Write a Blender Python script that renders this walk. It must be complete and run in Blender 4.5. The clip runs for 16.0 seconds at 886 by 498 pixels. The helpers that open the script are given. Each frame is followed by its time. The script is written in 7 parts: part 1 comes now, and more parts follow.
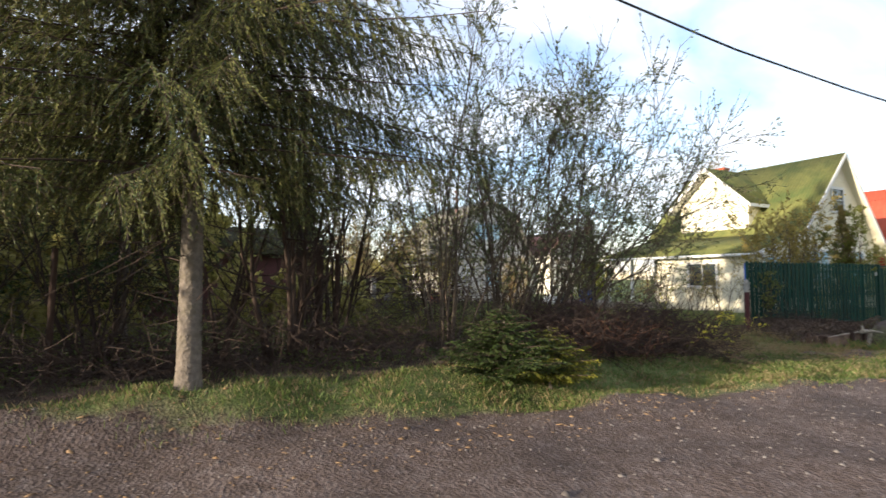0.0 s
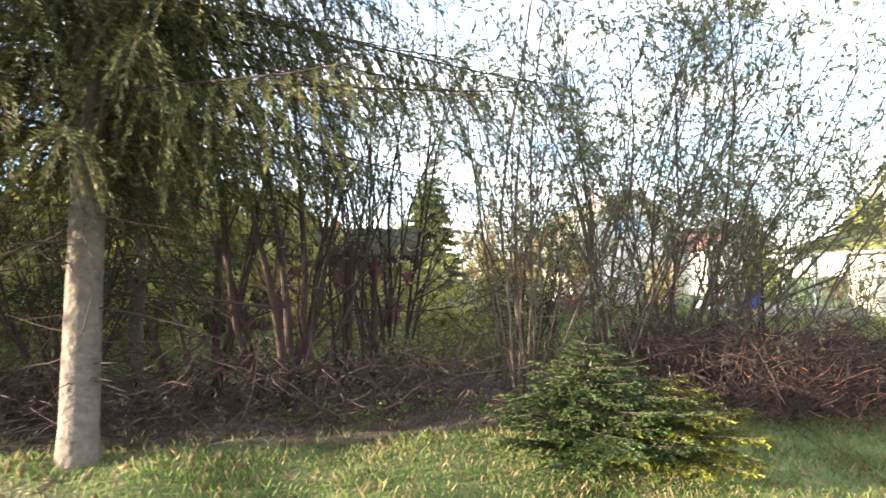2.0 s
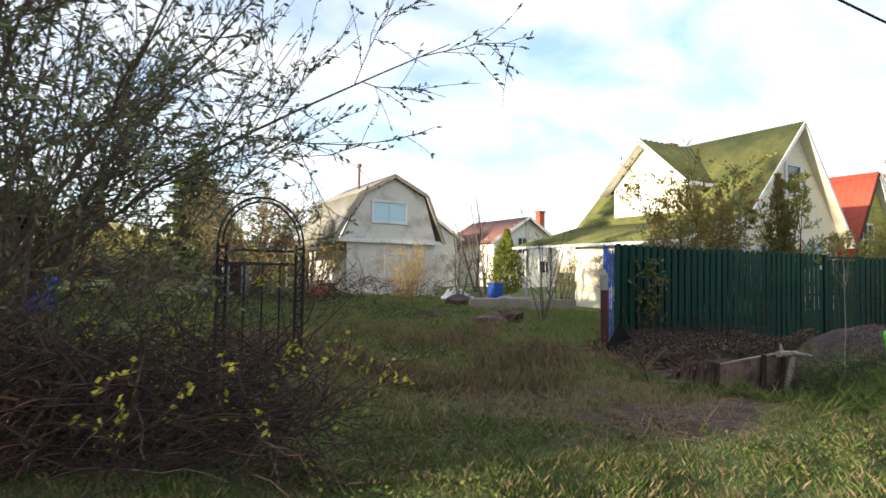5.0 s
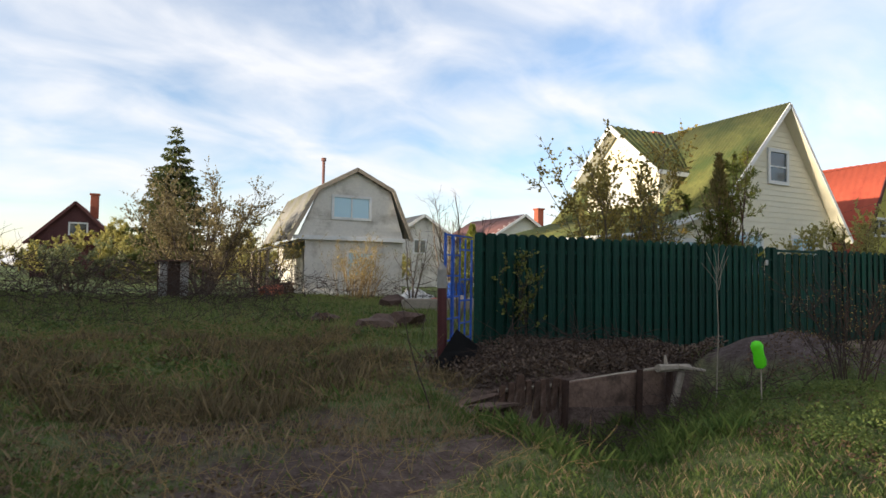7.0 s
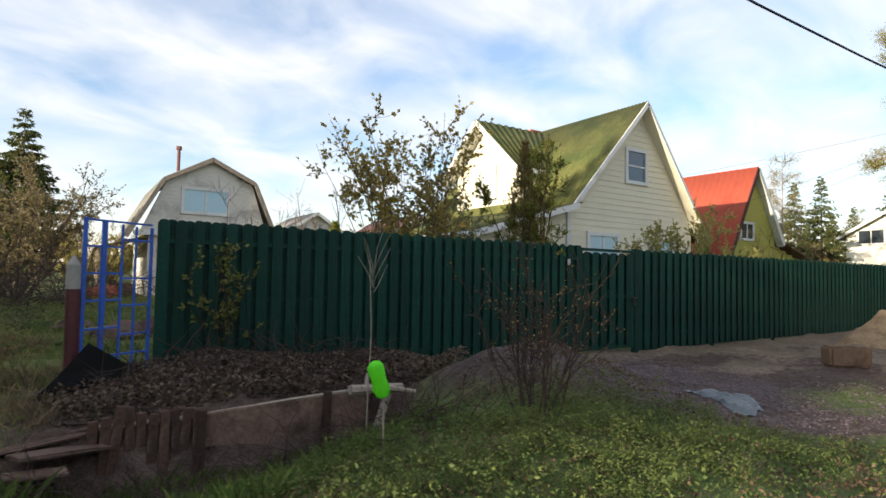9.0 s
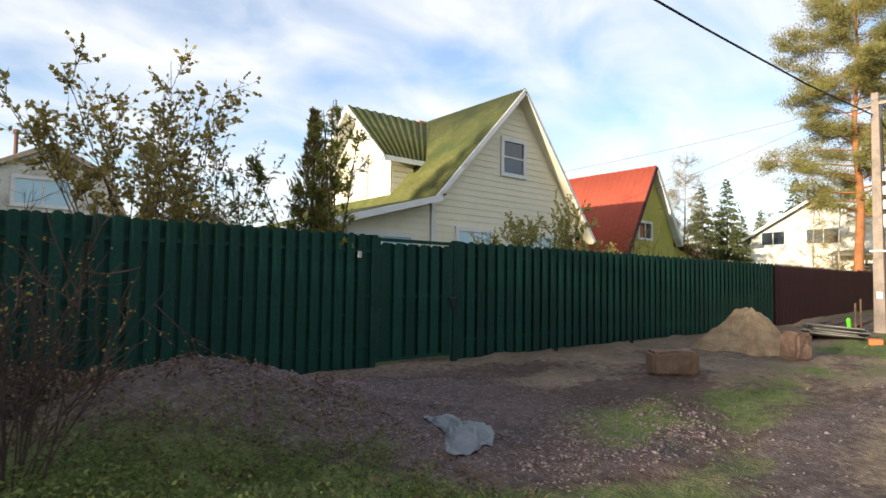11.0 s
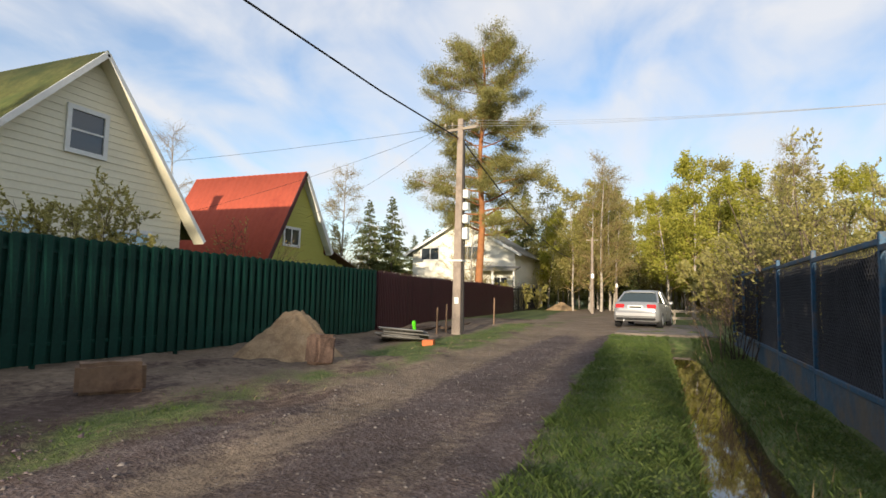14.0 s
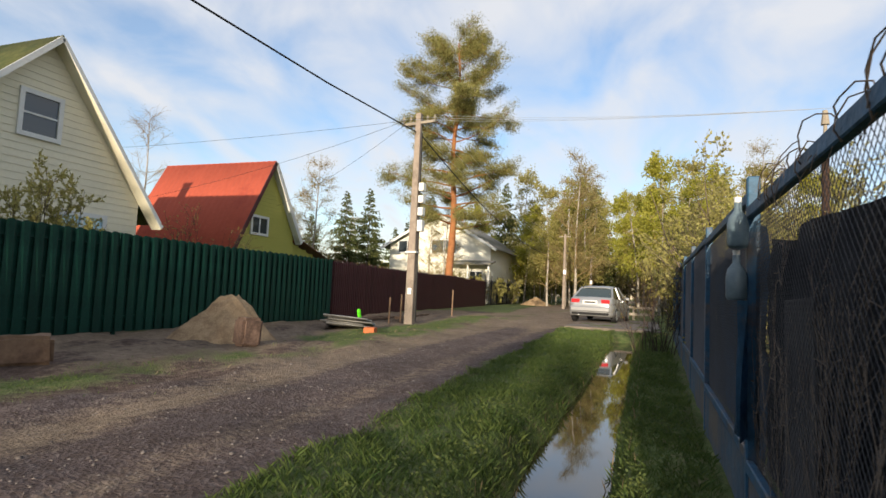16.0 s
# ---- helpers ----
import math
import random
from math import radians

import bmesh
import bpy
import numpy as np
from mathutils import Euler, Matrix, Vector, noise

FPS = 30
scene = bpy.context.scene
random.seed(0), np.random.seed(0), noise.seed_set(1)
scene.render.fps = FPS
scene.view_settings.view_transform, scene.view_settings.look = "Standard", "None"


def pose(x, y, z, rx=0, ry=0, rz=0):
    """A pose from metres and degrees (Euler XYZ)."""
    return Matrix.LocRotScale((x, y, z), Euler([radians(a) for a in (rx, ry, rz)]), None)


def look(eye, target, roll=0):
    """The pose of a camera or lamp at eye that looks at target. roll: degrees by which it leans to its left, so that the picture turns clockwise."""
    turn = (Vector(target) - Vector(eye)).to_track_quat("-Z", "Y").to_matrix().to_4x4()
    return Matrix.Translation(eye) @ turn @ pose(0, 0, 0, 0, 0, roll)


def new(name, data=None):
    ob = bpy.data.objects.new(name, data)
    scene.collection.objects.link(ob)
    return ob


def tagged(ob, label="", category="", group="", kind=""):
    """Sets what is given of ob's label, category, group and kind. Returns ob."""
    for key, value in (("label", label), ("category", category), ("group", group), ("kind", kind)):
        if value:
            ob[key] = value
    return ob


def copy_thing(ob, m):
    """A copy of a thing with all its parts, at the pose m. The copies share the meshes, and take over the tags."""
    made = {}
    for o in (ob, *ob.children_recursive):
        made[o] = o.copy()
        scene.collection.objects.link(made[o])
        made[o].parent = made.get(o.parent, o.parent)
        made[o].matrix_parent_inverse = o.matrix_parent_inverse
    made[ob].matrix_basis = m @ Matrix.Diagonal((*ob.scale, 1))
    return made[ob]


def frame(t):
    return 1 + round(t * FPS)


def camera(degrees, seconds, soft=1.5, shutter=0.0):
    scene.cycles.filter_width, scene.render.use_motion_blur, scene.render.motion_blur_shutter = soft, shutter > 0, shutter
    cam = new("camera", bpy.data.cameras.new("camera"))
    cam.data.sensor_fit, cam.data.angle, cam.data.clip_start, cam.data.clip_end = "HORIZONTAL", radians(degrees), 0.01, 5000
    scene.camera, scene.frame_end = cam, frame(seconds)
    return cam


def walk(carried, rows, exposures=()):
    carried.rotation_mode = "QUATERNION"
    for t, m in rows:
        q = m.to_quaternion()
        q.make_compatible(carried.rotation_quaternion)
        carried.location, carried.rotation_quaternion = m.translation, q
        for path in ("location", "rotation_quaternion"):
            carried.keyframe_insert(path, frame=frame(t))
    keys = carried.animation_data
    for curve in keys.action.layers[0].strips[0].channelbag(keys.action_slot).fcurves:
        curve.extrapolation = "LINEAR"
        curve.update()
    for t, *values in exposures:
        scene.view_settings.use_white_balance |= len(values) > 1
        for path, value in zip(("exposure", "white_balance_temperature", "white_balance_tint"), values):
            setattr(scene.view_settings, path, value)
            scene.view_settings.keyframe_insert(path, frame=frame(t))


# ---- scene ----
cam = camera(76.6, 16.0, shutter=0.15)
PATH = [
    (0, (-9.49, -1.86, 1.511), (-8.543, -0.102, 1.62), -0.1),
    (0.5, (-9.298, -1.343, 1.514), (-8.719, 0.568, 1.63), -0.3),
    (1, (-8.987, -0.839, 1.583), (-8.592, 1.118, 1.697), -0.5),
    (1.5, (-8.509, -0.467, 1.617), (-8.12, 1.492, 1.722), -0.5),
    (2, (-7.895, -0.252, 1.602), (-7.427, 1.689, 1.712), -0.5),
    (2.5, (-7.118, -0.058, 1.593), (-6.52, 1.849, 1.671), -0.1),
    (3, (-6.423, -0.01, 1.566), (-5.677, 1.843, 1.655), 0.1),
    (3.5, (-5.662, 0.042, 1.533), (-4.761, 1.826, 1.612), 0.3),
    (4, (-4.817, 0.139, 1.507), (-3.831, 1.878, 1.578), 0.7),
    (4.5, (-3.966, 0.209, 1.489), (-2.964, 1.938, 1.562), 0.8),
    (5, (-3.132, 0.233, 1.458), (-2.151, 1.974, 1.535), 0.9),
    (7.5, (0.895, 0.254, 1.41), (1.785, 2.043, 1.488), 0.8),
    (8, (1.657, 0.259, 1.418), (2.572, 2.035, 1.497), 0.9),
    (8.5, (2.512, 0.23, 1.42), (3.519, 1.955, 1.504), 1.0),
    (9, (3.256, 0.15, 1.406), (4.358, 1.816, 1.496), 1.1),
    (9.5, (4.051, 0.079, 1.393), (5.232, 1.69, 1.489), 1.0),
    (12, (7.686, 0.027, 1.258), (9.028, 1.506, 1.374), 1.1),
    (12.5, (8.407, -0.148, 1.218), (9.839, 1.242, 1.345), 1.2),
    (13, (8.984, -0.469, 1.21), (10.569, 0.742, 1.352), 1.1),
    (13.5, (9.299, -0.978, 1.224), (11.082, -0.086, 1.379), 1.1),
    (14, (9.35, -1.536, 1.165), (11.202, -0.799, 1.334), 1.3),
    (14.5, (9.45, -2.163, 1.159), (11.321, -1.475, 1.322), 1.4),
    (15, (9.484, -2.529, 1.08), (11.375, -1.899, 1.256), 1.4),
    (15.5, (9.518, -2.498, 1.091), (11.399, -1.842, 1.269), 1.7),
    (16, (9.393, -2.695, 1.102), (11.261, -1.996, 1.251), 2.6),
]
walk(cam, [(t, look(eye, target, roll)) for t, eye, target, roll in PATH],
     exposures=[(0, 1.3), (0.5, 2.05), (1, 2.6), (1.5, 2.95), (2, 2.8), (2.5, 2.6), (3, 2.12), (3.5, 1.85), (4.5, 1.55), (5, 1.28), (7.5, 0.82), (9.5, 0.95), (12, 0.85), (13.5, 0.62), (16, 0.55)])

# ---- world, sun, exposure ----
SUN_TO = Vector((-0.98, -0.075, 0.168)).normalized()
world = bpy.data.worlds.new("sky")
scene.world = world
world.use_nodes = True
wn, wl = world.node_tree.nodes, world.node_tree.links
wn.clear()
w_out = wn.new("ShaderNodeOutputWorld")
w_bg = wn.new("ShaderNodeBackground")
w_bg.inputs["Strength"].default_value = 0.10
w_sky = wn.new("ShaderNodeTexSky")
w_sky.sky_type = "NISHITA"
w_sky.sun_disc = False
w_sky.sun_elevation = math.asin(SUN_TO.z)
w_sky.sun_rotation = math.atan2(SUN_TO.x, SUN_TO.y)
w_sky.ozone_density = 2.0
w_sky.dust_density = 0.2
# thin streaky cloud over the sky, laid on a flat layer above the place
w_tc = wn.new("ShaderNodeTexCoord")
w_sep = wn.new("ShaderNodeSeparateXYZ")
wl.new(w_tc.outputs["Generated"], w_sep.inputs[0])
w_h = wn.new("ShaderNodeMath"); w_h.operation = "MAXIMUM"; w_h.inputs[1].default_value = 0.0
wl.new(w_sep.outputs["Z"], w_h.inputs[0])
w_h2 = wn.new("ShaderNodeMath"); w_h2.operation = "ADD"; w_h2.inputs[1].default_value = 0.34
wl.new(w_h.outputs[0], w_h2.inputs[0])
w_dx = wn.new("ShaderNodeMath"); w_dx.operation = "DIVIDE"
w_dy = wn.new("ShaderNodeMath"); w_dy.operation = "DIVIDE"
wl.new(w_sep.outputs["X"], w_dx.inputs[0]); wl.new(w_h2.outputs[0], w_dx.inputs[1])
wl.new(w_sep.outputs["Y"], w_dy.inputs[0]); wl.new(w_h2.outputs[0], w_dy.inputs[1])
w_com = wn.new("ShaderNodeCombineXYZ")
wl.new(w_dx.outputs[0], w_com.inputs[0]); wl.new(w_dy.outputs[0], w_com.inputs[1])
w_map = wn.new("ShaderNodeMapping")
w_map.inputs["Rotation"].default_value = (0, 0, -0.5)
w_map.inputs["Scale"].default_value = (0.8, 1.15, 1.0)
wl.new(w_com.outputs[0], w_map.inputs[0])
w_noise = wn.new("ShaderNodeTexNoise")
w_noise.inputs["Scale"].default_value = 3.5
w_noise.inputs["Detail"].default_value = 7.0
w_noise.inputs["Roughness"].default_value = 0.5
w_noise.inputs["Distortion"].default_value = 0.45
wl.new(w_map.outputs[0], w_noise.inputs["Vector"])
w_ramp = wn.new("ShaderNodeValToRGB")
w_ramp.color_ramp.elements[0].position = 0.33
w_ramp.color_ramp.elements[1].position = 0.66
w_ramp.color_ramp.elements[0].color = (0.22, 0.22, 0.22, 1)
w_ramp.color_ramp.elements[1].color = (0.92, 0.92, 0.92, 1)
wl.new(w_noise.outputs["Fac"], w_ramp.inputs[0])
w_mix = wn.new("ShaderNodeMixRGB")
w_mix.inputs[2].default_value = (5.7, 5.75, 5.95, 1)
wl.new(w_ramp.outputs[0], w_mix.inputs[0])
w_hsv = wn.new("ShaderNodeHueSaturation")
w_hsv.inputs["Saturation"].default_value = 1.2
w_hsv.inputs["Value"].default_value = 1.65
wl.new(w_sky.outputs[0], w_hsv.inputs["Color"])
w_tint = wn.new("ShaderNodeMixRGB")
w_tint.blend_type = "MULTIPLY"
w_tint.inputs[0].default_value = 1.0
w_tint.inputs[2].default_value = (1.12, 0.97, 1.0, 1)
wl.new(w_hsv.outputs[0], w_tint.inputs[1])
wl.new(w_tint.outputs[0], w_mix.inputs[1])
wl.new(w_mix.outputs[0], w_bg.inputs["Color"])
wl.new(w_bg.outputs[0], w_out.inputs[0])

sun_data = bpy.data.lights.new("sun", "SUN")
sun_data.energy = 5.0
sun_data.angle = radians(0.6)
sun_data.color = (1.0, 0.86, 0.66)
sun = new("sun", sun_data)
sun.matrix_world = look((0, 0, 60), Vector((0, 0, 60)) - SUN_TO)

# ---- helpers of this scene ----


def part(name, bm, material, parent=None, label=""):
    """Links a bmesh as one mesh object, under a thing where one is given."""
    me = bpy.data.meshes.new(name)
    bm.to_mesh(me)
    bm.free()
    if material:
        me.materials.append(material)
    ob = new(name, me)
    if parent:
        ob.parent = parent
    if label:
        ob["label"] = label
    return ob


def raw(name, verts, faces, material, parent=None, label="", smooth=False):
    """The same from arrays of points and faces."""
    me = bpy.data.meshes.new(name)
    verts = np.asarray(verts, dtype=np.float32).reshape(-1, 3)
    faces = np.asarray(faces, dtype=np.int32)
    k = faces.shape[1]
    me.vertices.add(len(verts))
    me.vertices.foreach_set("co", verts.ravel())
    me.loops.add(faces.size)
    me.loops.foreach_set("vertex_index", faces.ravel())
    me.polygons.add(len(faces))
    me.polygons.foreach_set("loop_start", np.arange(0, faces.size, k, dtype=np.int32))
    me.update(calc_edges=True)
    if smooth:
        me.polygons.foreach_set("use_smooth", np.ones(len(faces), dtype=bool))
    me.materials.append(material)
    ob = new(name, me)
    if parent:
        ob.parent = parent
    if label:
        ob["label"] = label
    return ob


def thing(name, x, y, z, label, category, group="", kind="", rz=0.0):
    ob = new(name)
    ob.matrix_basis = pose(x, y, z, 0, 0, rz)
    return tagged(ob, label, category, group, kind)


def box(bm, cx, cy, cz, sx, sy, sz, m=None, bevel=0.0):
    """A box by its middle and its sizes, with softened edges where bevel is given."""
    r = bmesh.ops.create_cube(bm, size=1.0)
    vs = r["verts"]
    bmesh.ops.transform(bm, matrix=Matrix.Translation((cx, cy, cz)) @ Matrix.Diagonal((sx, sy, sz, 1)), verts=vs)
    if bevel:
        es = list({e for v in vs for e in v.link_edges})
        out = bmesh.ops.bevel(bm, geom=es, offset=bevel, segments=1, affect="EDGES")
        vs = list({v for f in out["faces"] for v in f.verts} | {v for v in vs if v.is_valid})
    if m is not None:
        bmesh.ops.transform(bm, matrix=m, verts=[v for v in vs if v.is_valid])
    return vs


def rod(bm, a, b, r1, r2=None, seg=8):
    """A tapered rod from a to b."""
    a, b = Vector(a), Vector(b)
    d = b - a
    m = Matrix.Translation((a + b) / 2) @ d.to_track_quat("Z", "Y").to_matrix().to_4x4()
    return bmesh.ops.create_cone(bm, cap_ends=True, segments=seg, radius1=r1, radius2=r1 if r2 is None else r2, depth=d.length, matrix=m)["verts"]


def slab(bm, quad, thick):
    """A plate on four points, thickened downwards against its normal."""
    p = [Vector(q) for q in quad]
    n = (p[1] - p[0]).cross(p[2] - p[0]).normalized()
    if n.z < 0:
        n = -n
    top = [bm.verts.new(q) for q in p]
    bot = [bm.verts.new(q - n * thick) for q in p]
    k = len(p)
    bm.faces.new(top)
    bm.faces.new(bot[::-1])
    for i in range(k):
        bm.faces.new((top[i], bot[i], bot[(i + 1) % k], top[(i + 1) % k]))
    bmesh.ops.recalc_face_normals(bm, faces=bm.faces[:])


def prism(bm, outline, axis, a, b):
    """An outline of (u, v) drawn from a to b along axis 'x' or 'y'."""
    def at(u, v, w):
        return (w, u, v) if axis == "x" else (u, w, v)
    lo = [bm.verts.new(at(u, v, a)) for u, v in outline]
    hi = [bm.verts.new(at(u, v, b)) for u, v in outline]
    k = len(outline)
    bm.faces.new(lo)
    bm.faces.new(hi[::-1])
    for i in range(k):
        bm.faces.new((lo[i], hi[i], hi[(i + 1) % k], lo[(i + 1) % k]))
    bmesh.ops.recalc_face_normals(bm, faces=bm.faces[:])


def smooth01(a, b, v):
    t = np.clip((v - a) / (b - a), 0.0, 1.0)
    return t * t * (3 - 2 * t)


# ---- materials ----


def material(name, color, rough=0.8, metal=0.0, vary=0.25, grain=40.0, stain=3.0, bump=0.2, dirt=None, dirt_amount=0.0, spec=0.3, transl=0.0, rand=0.0):
    """A surface with grain and stains of its own at two scales. rand: how far pieces differ from one another."""
    m = bpy.data.materials.new(name)
    m.use_nodes = True
    n, l = m.node_tree.nodes, m.node_tree.links
    b = n["Principled BSDF"]
    b.inputs["Roughness"].default_value = rough
    b.inputs["Metallic"].default_value = metal
    b.inputs["Specular IOR Level"].default_value = spec
    tc = n.new("ShaderNodeTexCoord")
    n1 = n.new("ShaderNodeTexNoise"); n1.inputs["Scale"].default_value = grain; n1.inputs["Detail"].default_value = 5
    n2 = n.new("ShaderNodeTexNoise"); n2.inputs["Scale"].default_value = stain; n2.inputs["Detail"].default_value = 6
    l.new(tc.outputs["Object"], n1.inputs["Vector"]); l.new(tc.outputs["Object"], n2.inputs["Vector"])
    mx = n.new("ShaderNodeMath"); mx.operation = "ADD"
    l.new(n1.outputs["Fac"], mx.inputs[0]); l.new(n2.outputs["Fac"], mx.inputs[1])
    mr = n.new("ShaderNodeMapRange")
    mr.inputs["From Min"].default_value = 0.6; mr.inputs["From Max"].default_value = 1.4
    mr.inputs["To Min"].default_value = 1 - vary; mr.inputs["To Max"].default_value = 1 + vary
    l.new(mx.outputs[0], mr.inputs["Value"])
    value = mr.outputs[0]
    if rand:
        oi = n.new("ShaderNodeObjectInfo")
        rr = n.new("ShaderNodeMapRange"); rr.inputs["To Min"].default_value = 1 - rand; rr.inputs["To Max"].default_value = 1 + rand
        l.new(oi.outputs["Random"], rr.inputs["Value"])
        mm = n.new("ShaderNodeMath"); mm.operation = "MULTIPLY"
        l.new(value, mm.inputs[0]); l.new(rr.outputs[0], mm.inputs[1])
        value = mm.outputs[0]
    sc = n.new("ShaderNodeVectorMath"); sc.operation = "SCALE"
    sc.inputs[0].default_value = color[:3]
    l.new(value, sc.inputs["Scale"])
    col = sc.outputs[0]
    if dirt:
        n3 = n.new("ShaderNodeTexNoise"); n3.inputs["Scale"].default_value = stain * 0.7; n3.inputs["Detail"].default_value = 8; n3.inputs["Roughness"].default_value = 0.65
        l.new(tc.outputs["Object"], n3.inputs["Vector"])
        rp = n.new("ShaderNodeValToRGB")
        rp.color_ramp.elements[0].position = 0.62 - 0.35 * dirt_amount
        rp.color_ramp.elements[1].position = 0.80 - 0.35 * dirt_amount
        l.new(n3.outputs["Fac"], rp.inputs[0])
        mc = n.new("ShaderNodeMixRGB"); mc.inputs[2].default_value = (*dirt, 1)
        l.new(rp.outputs[0], mc.inputs[0]); l.new(col, mc.inputs[1])
        col = mc.outputs[0]
    l.new(col, b.inputs["Base Color"])
    if bump:
        bp = n.new("ShaderNodeBump"); bp.inputs["Strength"].default_value = bump; bp.inputs["Distance"].default_value = 0.02
        l.new(mx.outputs[0], bp.inputs["Height"]); l.new(bp.outputs[0], b.inputs["Normal"])
    if transl:
        tr = n.new("ShaderNodeBsdfTranslucent")
        l.new(col, tr.inputs["Color"])
        ms = n.new("ShaderNodeMixShader"); ms.inputs[0].default_value = transl
        out = n["Material Output"]
        l.new(b.outputs[0], ms.inputs[1]); l.new(tr.outputs[0], ms.inputs[2]); l.new(ms.outputs[0], out.inputs["Surface"])
    return m


def leafy(name, c1, c2, transl=0.35, rough=0.6):
    """Leaves that differ one from the next between two colours."""
    m = bpy.data.materials.new(name)
    m.use_nodes = True
    n, l = m.node_tree.nodes, m.node_tree.links
    b = n["Principled BSDF"]
    b.inputs["Roughness"].default_value = rough
    b.inputs["Specular IOR Level"].default_value = 0.25
    g = n.new("ShaderNodeNewGeometry")
    tc = n.new("ShaderNodeTexCoord")
    no = n.new("ShaderNodeTexNoise"); no.inputs["Scale"].default_value = 1.3; no.inputs["Detail"].default_value = 3
    l.new(tc.outputs["Object"], no.inputs["Vector"])
    ad = n.new("ShaderNodeMath"); ad.operation = "ADD"
    l.new(g.outputs["Random Per Island"], ad.inputs[0]); l.new(no.outputs["Fac"], ad.inputs[1])
    mr = n.new("ShaderNodeMapRange"); mr.inputs["From Min"].default_value = 0.35; mr.inputs["From Max"].default_value = 1.65
    l.new(ad.outputs[0], mr.inputs["Value"])
    mc = n.new("ShaderNodeMixRGB"); mc.inputs[1].default_value = (*c1, 1); mc.inputs[2].default_value = (*c2, 1)
    l.new(mr.outputs[0], mc.inputs[0])
    l.new(mc.outputs[0], b.inputs["Base Color"])
    if not transl:
        return m
    tr = n.new("ShaderNodeBsdfTranslucent"); l.new(mc.outputs[0], tr.inputs["Color"])
    ms = n.new("ShaderNodeMixShader"); ms.inputs[0].default_value = transl
    out = n["Material Output"]
    l.new(b.outputs[0], ms.inputs[1]); l.new(tr.outputs[0], ms.inputs[2]); l.new(ms.outputs[0], out.inputs["Surface"])
    return m


def glass_mat(name, tint, rough=0.03):
    m = bpy.data.materials.new(name)
    m.use_nodes = True
    b = m.node_tree.nodes["Principled BSDF"]
    b.inputs["Base Color"].default_value = (*tint, 1)
    b.inputs["Roughness"].default_value = rough
    b.inputs["Specular IOR Level"].default_value = 0.9
    return m


def ground_mat():
    """Gravel, grass, bare soil and sand, laid by the shares that the sheet carries."""
    m = bpy.data.materials.new("ground")
    m.use_nodes = True
    n, l = m.node_tree.nodes, m.node_tree.links
    b = n["Principled BSDF"]
    b.inputs["Roughness"].default_value = 0.95
    b.inputs["Specular IOR Level"].default_value = 0.15
    tc = n.new("ShaderNodeTexCoord")
    at = n.new("ShaderNodeAttribute"); at.attribute_name = "cover"
    sp = n.new("ShaderNodeSeparateColor")
    l.new(at.outputs["Color"], sp.inputs[0])

    def noise_tex(scale, detail=6, rough=0.6):
        t = n.new("ShaderNodeTexNoise"); t.inputs["Scale"].default_value = scale; t.inputs["Detail"].default_value = detail; t.inputs["Roughness"].default_value = rough
        l.new(tc.outputs["Object"], t.inputs["Vector"])
        return t.outputs["Fac"]

    def ramp(fac, stops):
        r = n.new("ShaderNodeValToRGB")
        e = r.color_ramp.elements
        e[0].position, e[0].color = stops[0][0], (*stops[0][1], 1)
        e[1].position, e[1].color = stops[-1][0], (*stops[-1][1], 1)
        for p, c in stops[1:-1]:
            k = e.new(p); k.color = (*c, 1)
        l.new(fac, r.inputs[0])
        return r.outputs[0]

    def mix(fac, a, c):
        x = n.new("ShaderNodeMixRGB")
        l.new(fac, x.inputs[0]); l.new(a, x.inputs[1]); l.new(c, x.inputs[2])
        return x.outputs[0]

    fine, mid, big = noise_tex(55, 4, 0.7), noise_tex(9, 6, 0.65), noise_tex(0.8, 5)
    vor = n.new("ShaderNodeTexVoronoi"); vor.inputs["Scale"].default_value = 34
    l.new(tc.outputs["Object"], vor.inputs["Vector"])
    soil = ramp(mid, [(0.3, (0.066, 0.044, 0.036)), (0.55, (0.125, 0.088, 0.071)), (0.8, (0.20, 0.15, 0.122))])
    stones = ramp(vor.outputs["Color"], [(0.1, (0.070, 0.058, 0.061)), (0.5, (0.122, 0.102, 0.107)), (0.95, (0.23, 0.20, 0.206))])
    gravel = mix(ramp(mid, [(0.3, (0.12, 0.12, 0.12)), (0.7, (0.6, 0.6, 0.6))]), soil, stones)
    grass = ramp(mid, [(0.25, (0.06, 0.098, 0.03)), (0.5, (0.125, 0.16, 0.055)), (0.75, (0.22, 0.18, 0.10))])
    sand = ramp(mid, [(0.3, (0.16, 0.118, 0.085)), (0.7, (0.29, 0.222, 0.16))])

    def edge(channel):
        a = n.new("ShaderNodeMath"); a.operation = "ADD"
        s = n.new("ShaderNodeMath"); s.operation = "SUBTRACT"; s.inputs[1].default_value = 0.5
        l.new(mid, s.inputs[0]); l.new(s.outputs[0], a.inputs[1]); l.new(channel, a.inputs[0])
        r = n.new("ShaderNodeMapRange"); r.inputs["From Min"].default_value = 0.3; r.inputs["From Max"].default_value = 0.7
        l.new(a.outputs[0], r.inputs["Value"])
        return r.outputs[0]

    c = mix(edge(sp.outputs["Red"]), soil, gravel)
    c = mix(edge(sp.outputs["Blue"]), c, sand)
    c = mix(edge(sp.outputs["Green"]), c, grass)
    dark = n.new("ShaderNodeMixRGB"); dark.blend_type = "MULTIPLY"; dark.inputs[0].default_value = 0.6
    l.new(c, dark.inputs[1]); l.new(ramp(fine, [(0.3, (0.5, 0.5, 0.5)), (0.7, (1.3, 1.3, 1.3))]), dark.inputs[2])
